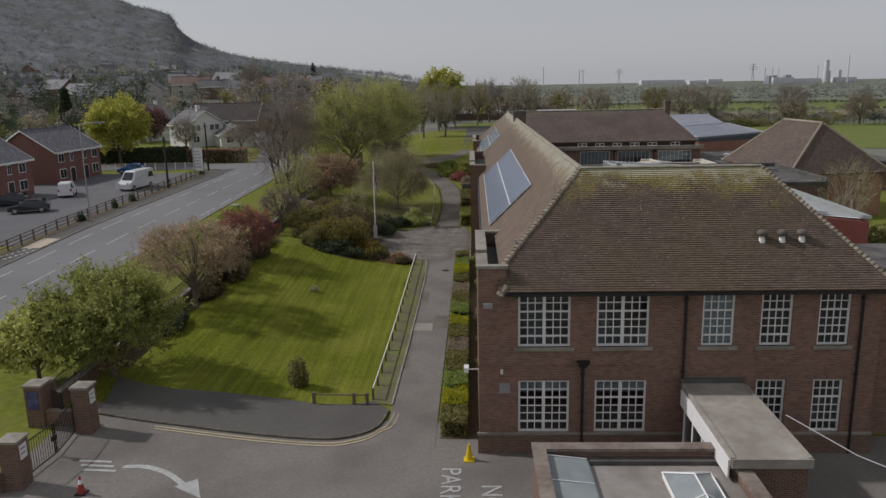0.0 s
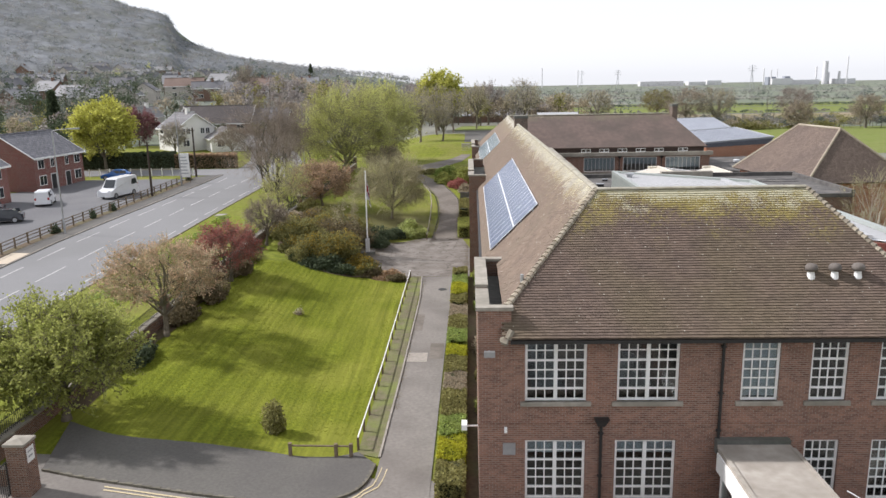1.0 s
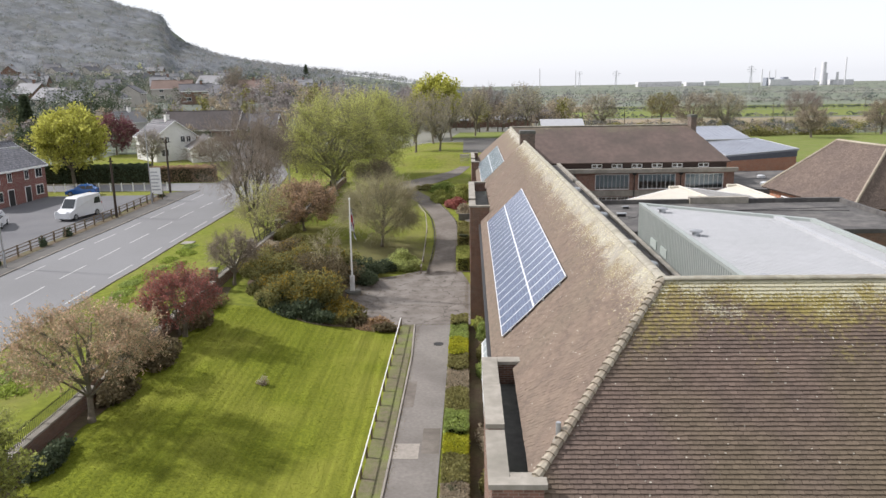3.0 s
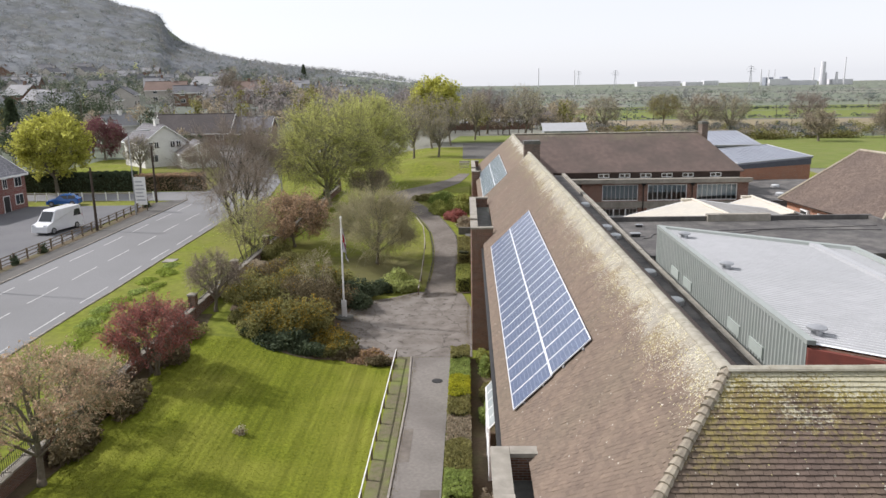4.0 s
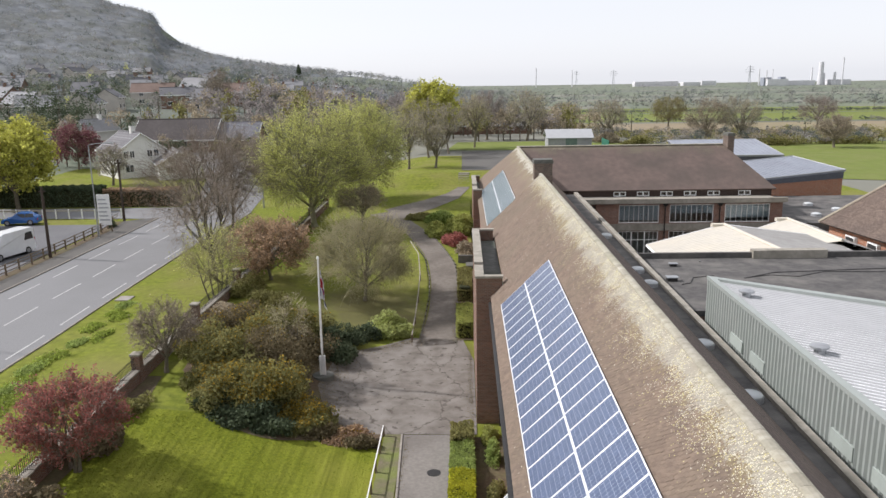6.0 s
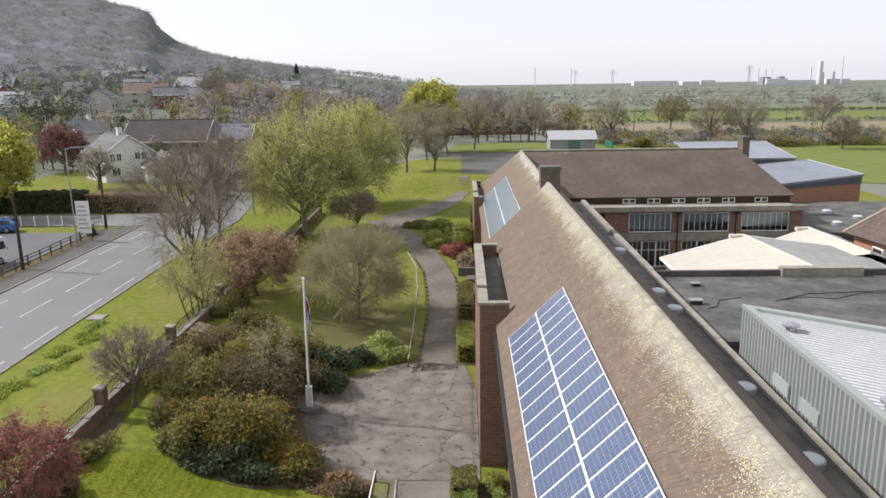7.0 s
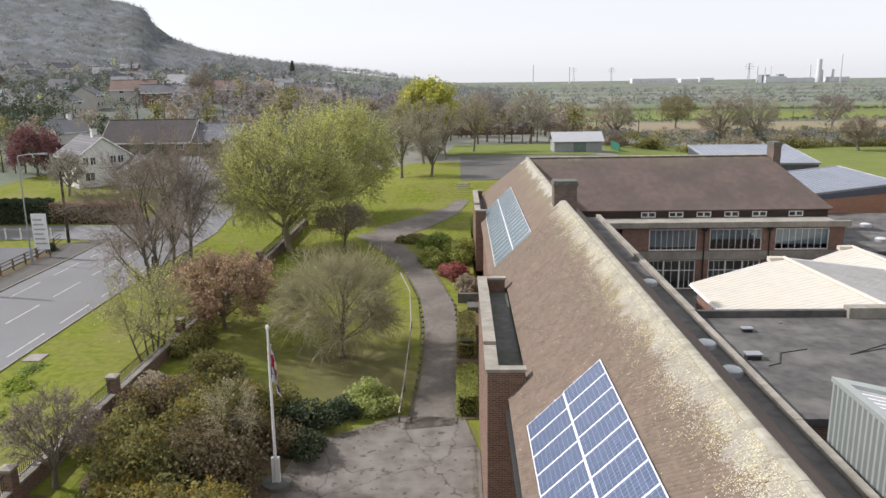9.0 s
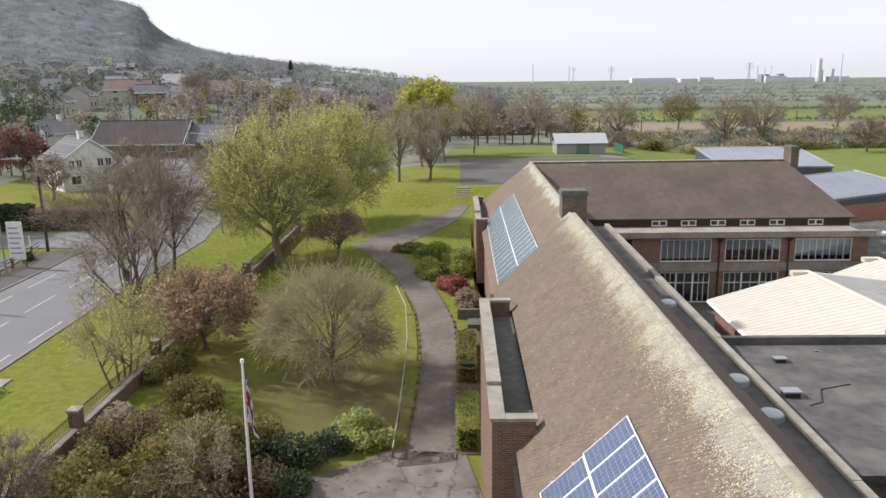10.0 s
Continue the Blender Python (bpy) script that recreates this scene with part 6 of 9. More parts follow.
# ---- trees and shrubs ----
def raw_mesh(name, verts, faces, mats, index=None):
    """A mesh straight from arrays; faces are quads."""
    me = bpy.data.meshes.new(name)
    verts, faces = np.asarray(verts, dtype=np.float32), np.asarray(faces, dtype=np.int32)
    me.vertices.add(len(verts))
    me.vertices.foreach_set("co", verts.ravel())
    me.loops.add(faces.size)
    me.loops.foreach_set("vertex_index", faces.ravel())
    me.polygons.add(len(faces))
    me.polygons.foreach_set("loop_start", np.arange(len(faces), dtype=np.int32) * faces.shape[1])
    for m in mats if isinstance(mats, (list, tuple)) else [mats]:
        me.materials.append(m)
    if index is not None:
        me.polygons.foreach_set("material_index", np.asarray(index, dtype=np.int32))
    me.update(calc_edges=True)
    return me


def leaf_quads(centres, size, rng, flat=0.0, aspect=1.6):
    """Small bent leaf sprays, each a quad turned at random."""
    n = len(centres)
    a = rng.normal(size=(n, 3))
    a /= np.linalg.norm(a, axis=1, keepdims=True)
    b = rng.normal(size=(n, 3))
    b -= a * (a * b).sum(1, keepdims=True)
    b /= np.linalg.norm(b, axis=1, keepdims=True)
    if flat:
        a[:, 2] *= 1 - flat
        b[:, 2] *= 1 - flat
    s = size * rng.uniform(0.55, 1.35, (n, 1))
    a, b = a * s * aspect * 0.5, b * s * 0.5
    v = np.stack([centres - a, centres + b * 0.9, centres + a, centres - b], axis=1).reshape(-1, 3)
    f = np.arange(n * 4).reshape(n, 4)
    return v, f


def crown_points(rng, n, rx, ry, rz, hollow=0.25, lumps=9, low=0.35):
    """Points in a lumpy egg-shaped crown, thinner inside, with gaps."""
    lumps = int(lumps * 2.4)
    cs = rng.normal(size=(lumps, 3))
    cs /= np.linalg.norm(cs, axis=1, keepdims=True)
    cs *= rng.uniform(0.15, 1.0, (lumps, 1)) ** 0.5 * 0.76
    wide = 1.0 - 0.28 * np.clip(cs[:, 2], -0.2, 1) - 0.30 * np.clip(-cs[:, 2] - 0.35, 0, 1)
    cs[:, :2] *= wide[:, None]
    rad = rng.uniform(0.20, 0.36, lumps)
    k = rng.integers(0, lumps, n)
    d = rng.normal(size=(n, 3))
    d /= np.linalg.norm(d, axis=1, keepdims=True)
    r = rng.uniform(hollow, 1.0, (n, 1)) ** 0.6
    p = cs[k] + d * rad[k][:, None] * r * (1 + 0.25 * rng.random((n, 1)) ** 4)
    return p * np.array([rx, ry, rz]), (cs * np.array([rx, ry, rz]))[:: 2]


def limb(m, a, b, ra, rb, rng, sides=5, bend=0.12, segs=3):
    a, b = Vector(a), Vector(b)
    length = (b - a).length
    pts, rad = [], []
    side = Vector((rng.uniform(-1, 1), rng.uniform(-1, 1), rng.uniform(-0.3, 0.6))) * length * bend
    for i in range(segs + 1):
        t = i / segs
        pts.append(a.lerp(b, t) + side * math.sin(math.pi * t))
        rad.append(ra + (rb - ra) * t)
    m.tube(pts, rad, sides, cap=False)
    return pts


def rods(starts, ends, r0, r1, rng, bend=0.12):
    """Thin three-sided tapered rods, all in one go: each bends a little at its middle."""
    starts, ends = np.asarray(starts, float), np.asarray(ends, float)
    n = len(starts)
    d = ends - starts
    length = np.linalg.norm(d, axis=1, keepdims=True) + 1e-6
    d = d / length
    a = np.cross(d, rng.normal(size=(n, 3)))
    a /= np.linalg.norm(a, axis=1, keepdims=True) + 1e-9
    b = np.cross(d, a)
    mid = (starts + ends) / 2 + (a * rng.normal(0, bend, (n, 1)) + b * rng.normal(0, bend, (n, 1)) + np.array([0, 0, bend * 0.4])) * length
    r0, r1 = np.broadcast_to(r0, n)[:, None], np.broadcast_to(r1, n)[:, None]
    rings = []
    for c, r in ((starts, r0), (mid, (r0 + r1) / 2), (ends, r1)):
        for k in range(3):
            w = 2 * math.pi * k / 3
            rings.append(c + (a * math.cos(w) + b * math.sin(w)) * r)
    v = np.stack(rings, 1).reshape(-1, 3)
    quads = np.array([[s + k, s + (k + 1) % 3, s + 3 + (k + 1) % 3, s + 3 + k] for s in (0, 3) for k in range(3)])
    f = (np.arange(n)[:, None, None] * 9 + quads[None]).reshape(-1, 4)
    return v, f


def tree(name, label, x, y, height, width, leaf, leaves, leaf_size, seed, trunk=0.22, fork=0.28, twigs=0, bark=None, stems=1, depth=None, twig_mat=None, lumps=10, squash=1.0, spread=1.0, z=None, limbs=9, group="", twig_length=0.2, rise=0.25):
    """A tree that branches outwards: trunk, limbs, branches, twigs, and leaves gathered along the twigs."""
    rng = np.random.default_rng(seed)
    rnd = random.Random(seed)
    zb = land(x, y) - 0.05 if z is None else z
    t = thing(name, label, "tree", at=pose(x, y, zb), group=group)
    rx, ry = width / 2, (depth or width) / 2
    c_low = height * fork
    rz = (height - c_low) / 2 * squash
    size = np.array([rx, ry, rz])
    mid = np.array([0, 0, height - rz])
    wood = Mesh()
    tops = []
    for s in range(stems):
        off = Vector((0, 0, 0)) if stems == 1 else Vector((rnd.uniform(-0.5, 0.5) * stems * 0.22, rnd.uniform(-0.5, 0.5) * stems * 0.22, 0))
        top = Vector((off.x * 2.2 + rnd.uniform(-0.06, 0.06) * width, off.y * 2.2 + rnd.uniform(-0.06, 0.06) * width, c_low + rz * 0.9))
        tr = trunk if stems == 1 else trunk * 0.7
        line = limb(wood, off, top, tr, tr * 0.45, rnd, 8, 0.04, 6)
        wood.tube([off - Vector((0, 0, 0.1)), off + Vector((0, 0, 0.35))], [tr * 1.5, tr * 1.0], 8)
        part("trunk", wood, bark or BARK, t, smooth=True)
        wood = Mesh()
        tops.append((line, tr))
    # limbs reach for spots spread evenly over the crown
    s1, e1, r1 = [], [], []
    total = limbs * 2
    for i in range(total):
        u = 1 - 1.55 * (i + 0.5) / total
        a = 2.39996 * i + rnd.uniform(-0.4, 0.4)
        q = math.sqrt(max(0.0, 1 - u * u))
        d = np.array([q * math.cos(a), q * math.sin(a), u])
        e = mid + d * size * rnd.uniform(0.50, 0.72)
        line, tr = tops[i % len(tops)]
        low = max(0.22, min(0.95, 0.30 + 0.45 * (e[2] / height) + rnd.uniform(-0.15, 0.1)))
        st = line[int(low * (len(line) - 1))]
        one = Mesh()
        pts = limb(one, st, e, tr * 0.40, tr * 0.15, rnd, 5, 0.10, 4)
        part("limb", one, bark or BARK, t, smooth=True)
        for j in range(2, 5):
            s1.append(pts[j])
        e1.append((np.array([tuple(p) for p in pts]), d, rnd.uniform(0.82, 1.04), tr))
    # branches
    bs, be, br = [], [], []
    per = max(4, int(5 * spread))
    for pts, d, reach, tr in e1:
        for j in range(per):
            f = rng.uniform(0.35, 1.0) * 4
            k = min(3, int(f))
            st = pts[k] + (pts[k + 1] - pts[k]) * (f - k)
            dd = d + rng.normal(0, 0.42 * spread, 3)
            dd /= np.linalg.norm(dd)
            en = mid + dd * size * reach * rng.uniform(0.72, 0.95)
            en = st + (en - st) * min(1.0, 0.5 * (rx + rz) / (np.linalg.norm(en - st) + 1e-6))
            bs.append(st)
            be.append(en)
            br.append(tr * 0.10)
    bs, be, br = np.array(bs), np.array(be), np.array(br)
    # twigs
    n = max(twigs, leaves // 16, 60)
    k = rng.integers(0, len(bs), n)
    f = rng.uniform(0.25, 1.05, (n, 1))
    ts = bs[k] + (be[k] - bs[k]) * f
    out = (be[k] - mid) / size
    out /= np.linalg.norm(out, axis=1, keepdims=True) + 1e-6
    dd = out * 0.75 + rng.normal(0, 0.62, (n, 3)) + np.array([0, 0, rise])
    dd /= np.linalg.norm(dd, axis=1, keepdims=True) + 1e-6
    te = ts + dd * rng.uniform(0.35, 1.0, (n, 1)) * twig_length * (rx + rz) * 0.5 * 1.6
    bv, bf = rods(bs, be, br, br * 0.35, rng, 0.10)
    part("branch_growth", raw_mesh("branch_growth", bv, bf, bark or BARK), None, t, "branches fanning out through the crown")
    thick = 0.008 + trunk * 0.028
    tv, tf = rods(ts, te, thick, thick * 0.45, rng, 0.10)
    if twigs:
        m2 = n // 2
        fv, ff = rods(ts[:m2] + (te[:m2] - ts[:m2]) * rng.uniform(0.3, 0.9, (m2, 1)), te[:m2] + rng.normal(0, 0.10 * twig_length * 5 * min(1.4, rx * 0.2), (m2, 3)), thick * 0.6, thick * 0.35, rng, 0.08)
        tv, tf = np.concatenate([tv, fv]), np.concatenate([tf, ff + len(tv)])
    tagged(part("twig_growth", raw_mesh("twig_growth", tv, tf, (twig_mat or TWIG) if twigs else (bark or BARK)), None, t, "fine twigs"), kind="stuff")
    if leaves:
        q = rng.integers(0, n, leaves)
        p = ts[q] + (te[q] - ts[q]) * rng.uniform(0.25, 1.12, (leaves, 1)) + rng.normal(0, leaf_size * 0.9, (leaves, 3))
        v, f = leaf_quads(p, leaf_size, rng)
        part("crown", raw_mesh("crown", v, f, leaf), None, t, "crown of small leaves")
    return t


def shrub(name, label, x, y, rx, ry, height, leaf, leaves, size, seed, accent=None, accents=0, category="shrub", z=None, lumps=14, group="", low=0.5):
    """A dense low shrub: stems inside, leaf sprays over a lumpy mound."""
    rng = np.random.default_rng(seed)
    rnd = random.Random(seed)
    zb = land(x, y) if z is None else z
    t = thing(name, label, category, at=pose(x, y, zb), group=group)
    d = rng.normal(size=(lumps, 3))
    d /= np.linalg.norm(d, axis=1, keepdims=True)
    d[:, 2] = np.abs(d[:, 2])
    cs = d * rng.uniform(0.3, 0.75, (lumps, 1))
    rad = rng.uniform(0.3, 0.5, lumps)
    k = rng.integers(0, lumps, leaves)
    q = rng.normal(size=(leaves, 3))
    q /= np.linalg.norm(q, axis=1, keepdims=True)
    p = cs[k] + q * rad[k][:, None] * rng.uniform(0.55, 1.05, (leaves, 1))
    p[:, 2] = np.abs(p[:, 2]) + 0.02
    p *= np.array([rx, ry, height * 0.95])
    stems = Mesh()
    for i in range(min(lumps, 12)):
        e = Vector(cs[i] * np.array([rx, ry, height]))
        limb(stems, (rnd.uniform(-0.3, 0.3) * rx, rnd.uniform(-0.3, 0.3) * ry, -0.05), e, 0.035, 0.012, rnd, 4, 0.15, 3)
    part("stem", stems, BARK, t, "woody stems")
    v, f = leaf_quads(p, size, rng)
    part("foliage", raw_mesh("foliage", v, f, leaf), None, t)
    if accent:
        heavy = rng.random(lumps) < 0.55
        ok = (p[:, 2] > height * 0.30) & (heavy[k] | (rng.random(leaves) < 0.12)) & (q[:, 2] > -0.15)
        top = p[ok] if ok.sum() > 20 else p
        pick = top[rng.integers(0, len(top), accents)] + rng.normal(size=(accents, 3)) * 0.05 + np.array([0, 0, 0.04])
        v, f = leaf_quads(pick, size * 0.62, rng)
        part("blossom", raw_mesh("blossom", v, f, accent), None, t, "flower sprays on the outer shoots")
    return t


def hedge(label, x0, x1, y0, y1, height, leaf, n, size, seed, group="hedge along the drive"):
    """A clipped hedge block of leaf sprays over a dark solid core."""
    rng = np.random.default_rng(seed)
    t = thing("clipped_hedge", label, "hedge", group=group)
    face = rng.integers(0, 8, n)
    p = rng.uniform(0, 1, (n, 3))
    p[:, 2] = np.where(face < 4, 1.0 - np.abs(rng.normal(0, 0.05, n)), p[:, 2])
    p[:, 0] = np.where(face == 4, np.abs(rng.normal(0, 0.06, n)), np.where(face == 5, 1 - np.abs(rng.normal(0, 0.06, n)), p[:, 0]))
    p[:, 1] = np.where(face == 6, np.abs(rng.normal(0, 0.03, n)), np.where(face == 7, 1 - np.abs(rng.normal(0, 0.03, n)), p[:, 1]))
    x = x0 + (x1 - x0) * p[:, 0] + rng.normal(0, 0.03, n)
    y = y0 + (y1 - y0) * p[:, 1] + rng.normal(0, 0.04, n)
    zb = np.array([land(a, b) for a, b in zip(x, y)])
    wob = 0.07 * np.sin(y * 2.1 + seed) + 0.06 * np.sin(x * 5 + y * 3.3)
    z = zb + p[:, 2] * (height + wob)
    v, f = leaf_quads(np.stack([x, y, z], 1), size, rng)
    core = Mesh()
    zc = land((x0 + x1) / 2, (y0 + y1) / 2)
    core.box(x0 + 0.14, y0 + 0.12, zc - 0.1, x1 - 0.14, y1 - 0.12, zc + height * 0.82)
    part("core", core, material("hedge_core", (0.045, 0.05, 0.02), (0.03, 0.034, 0.015), scale=9, rough=1, bump=0.8), t, "dark solid core")
    part("foliage", raw_mesh("foliage", v, f, leaf), None, t)
    return t


# inside the wall, lawn side
tree("garden_tree", "dense green garden tree beside the gate wall", -19.2, 37.4, 6.2, 8.2, LEAF_MID, 36000, 0.095, 11, trunk=0.2, fork=0.14, depth=7.5, spread=1.2)
tree("garden_tree", "dense green garden tree with pale outer leaves by the road", -22.6, 36.2, 4.4, 5.4, LEAF_SPRING, 11000, 0.12, 12, trunk=0.14, fork=0.15, depth=5)
tree("crab_tree", "spreading crab apple in pink-bronze young leaf", -18.75, 48.5, 6.2, 8.6, LEAF_PINK, 12500, 0.075, 13, trunk=0.17, fork=0.30, twigs=2000, depth=8)
tree("plum_tree", "dark red leaved plum tree by the boundary wall", -18.4, 59.9, 4.7, 5.6, LEAF_RED, 15000, 0.075, 14, trunk=0.12, fork=0.12, twigs=1800, depth=5.6, twig_mat=DARK_TWIG, stems=3)
tree("cherry_tree", "small bare cherry with twisted limbs by the wall", -18.3, 70.6, 4.4, 4.8, LEAF_BUD, 1500, 0.07, 15, trunk=0.13, fork=0.3, twigs=1900, twig_mat=DARK_TWIG)
tree("cherry_tree", "small bare cherry with twisted limbs on the lawn edge", -19.2, 54.0, 3.6, 4.6, LEAF_PINK, 1600, 0.08, 16, trunk=0.1, fork=0.25, twigs=1100, twig_mat=DARK_TWIG)
tree("willow_sapling", "light green budding sapling with upright stems", -19.6, 84.5, 6.4, 6.0, LEAF_SPRING, 2400, 0.075, 17, trunk=0.10, fork=0.06, twigs=1500, stems=5, rise=0.9)
tree("beech_tree", "copper brown beech holding last year's leaves", -17.0, 90.4, 5.4, 8.0, LEAF_COPPER, 11000, 0.13, 18, trunk=0.14, fork=0.12, twigs=1200, twig_mat=DARK_TWIG)
tree("bare_garden_tree", "wide bare garden tree in fine olive bud", -8.8, 88.0, 7.4, 9.6, LEAF_HAZE, 6500, 0.05, 19, bark=BARK, trunk=0.15, fork=0.04, twigs=4700, depth=9.4, limbs=11, spread=1.1, twig_length=0.26)
tree("dark_maple", "small dark maple on the bank", -12.2, 112.0, 4.8, 6.6, LEAF_BUD, 5000, 0.10, 20, trunk=0.13, fork=0.3, twigs=1600, twig_mat=DARK_TWIG)
# verge between wall and road
for i, (x, y, h, w, st) in enumerate(((-22.8, 93.6, 8.6, 8.5, 1), (-26.6, 102.0, 11.4, 13.0, 1), (-25.9, 102.0, 12.0, 11.0, 1), (-25.5, 104.0, 12.6, 9.5, 1), (-25.3, 107.3, 12.0, 10.5, 1))):
    tree("bare_tree", "tall bare roadside tree with dark spreading limbs", x, y, h, w, LEAF_BUD, 500, 0.06, 30 + i, trunk=0.17, fork=0.10 if i < 2 else 0.2, twigs=1100, group="bare roadside trees", stems=st, bark=DARK_BARK, twig_mat=DARK_TWIG, limbs=6, rise=0.1, spread=0.9, twig_length=0.28)
# leaf litter blown along the beds and the court's edges
lr = np.random.default_rng(415)
lp = []
for (xa, ya), (xb, yb), wide, count in (((-8.3, 66.6), (-9.7, 72.0), 1.6, 1500), ((-9.7, 72.0), (-9.2, 77.6), 1.8, 1500), ((-9.2, 77.8), (-4.6, 80.6), 0.9, 1400), ((-4.2, 79.5), (-3.6, 92.0), 0.8, 1100), ((-1.4, 80.0), (-1.3, 92.0), 0.5, 700), ((-4.0, 40.0), (-3.95, 66.0), 0.35, 900), ((-0.3, 67.0), (-0.3, 79.5), 0.5, 700)):
    for _ in range(count):
        u, off = lr.random(), abs(lr.normal(0, wide * 0.5)) * (1 if xa < -3 else -1)
        x, y = xa + (xb - xa) * u + off * (0.8 if ya < 77.7 or xa > -5 else 0.2), ya + (yb - ya) * u - (off if xa < -9 and ya > 77.7 else 0)
        lp.append((x, y, land(x, y) + 0.062 + lr.random() * 0.012))
lv, lf = leaf_quads(np.array(lp), 0.055, lr, 0.9)
tagged(new("leaf_litter", raw_mesh("leaf_litter", lv, lf, LEAF_SCRUB)), "brown leaf litter blown along the court's edges", "leaves", kind="stuff")
# big sycamores
tree("sycamore", "tall sycamore in fresh yellow-green leaf", -17.5, 112.4, 13.4, 14.6, LEAF_SPRING, 64000, 0.083, 41, trunk=0.36, fork=0.08, depth=13, limbs=16, bark=PALE_LIMB, rise=0.45, twig_length=0.24)
tree("sycamore", "second tall sycamore in fresh yellow-green leaf", -13.9, 127, 12.9, 13.6, LEAF_SPRING, 56000, 0.088, 42, trunk=0.34, fork=0.08, depth=12, limbs=15, bark=PALE_LIMB, rise=0.45, twig_length=0.24)
tree("lime_tree", "bright lime tree far beyond the bank", -7.0, 176, 13.2, 12.0, LEAF_LIME, 13000, 0.30, 43, trunk=0.4, fork=0.16, limbs=12)
for i, (x, y, h, w) in enumerate(((-9.2, 147.3, 9.2, 6.6), (-6.8, 161.9, 10.4, 7.6), (-5.0, 146.2, 7.0, 4.6), (-11.0, 170, 11.0, 8), (1.5, 182, 11, 8), (-3.4, 168, 9.5, 7))):
    tree("winter_tree", "leafless park tree on the grass bank", x, y, h, w, LEAF_GREYBUD, 1300, 0.12, 50 + i, trunk=0.2, fork=0.26, twigs=1500, group="leafless park trees", rise=0.4)
# across the road
tree("acer_tree", "round yellow-green tree behind the brick houses", -58.6, 125, 11.8, 11.4, LEAF_LIME, 17000, 0.25, 60, trunk=0.3, fork=0.12, depth=11, limbs=12)
tree("purple_tree", "dark purple leaved tree behind the hedge", -69.5, 163, 8.4, 9.6, LEAF_PURPLE, 9000, 0.2, 61, trunk=0.2, fork=0.06, twigs=900)
tree("garden_conifer", "grey-green garden tree before the white house", -54.5, 143.5, 6.5, 6.0, LEAF_GREYBUD, 2400, 0.16, 62, trunk=0.2, fork=0.2, twigs=1100)
tree("bare_village_tree", "tall bare tree before the red-roofed houses", -73.3, 256.9, 14.5, 9.5, LEAF_BUD, 900, 0.14, 63, trunk=0.28, fork=0.2, twigs=2200, twig_mat=DARK_TWIG, rise=0.5)
for i, (x, y, h, w) in enumerate(((-34.5, 140, 6.5, 7), (-38.5, 150, 7.5, 8), (-31.5, 134, 5.5, 6), (-43.0, 141, 6.0, 7))):
    tree("roadside_thorn", "bare brown thorn tree at the roadside", x if i == 3 else x + 4.2, y, h, w, LEAF_BUD, 900, 0.11, 64 + i, trunk=0.14, fork=0.15, twigs=1300, twig_mat=DARK_TWIG, group="bare roadside thorns")

# shrub bed round the flagpole
B = "shrubs in the courtyard bed"
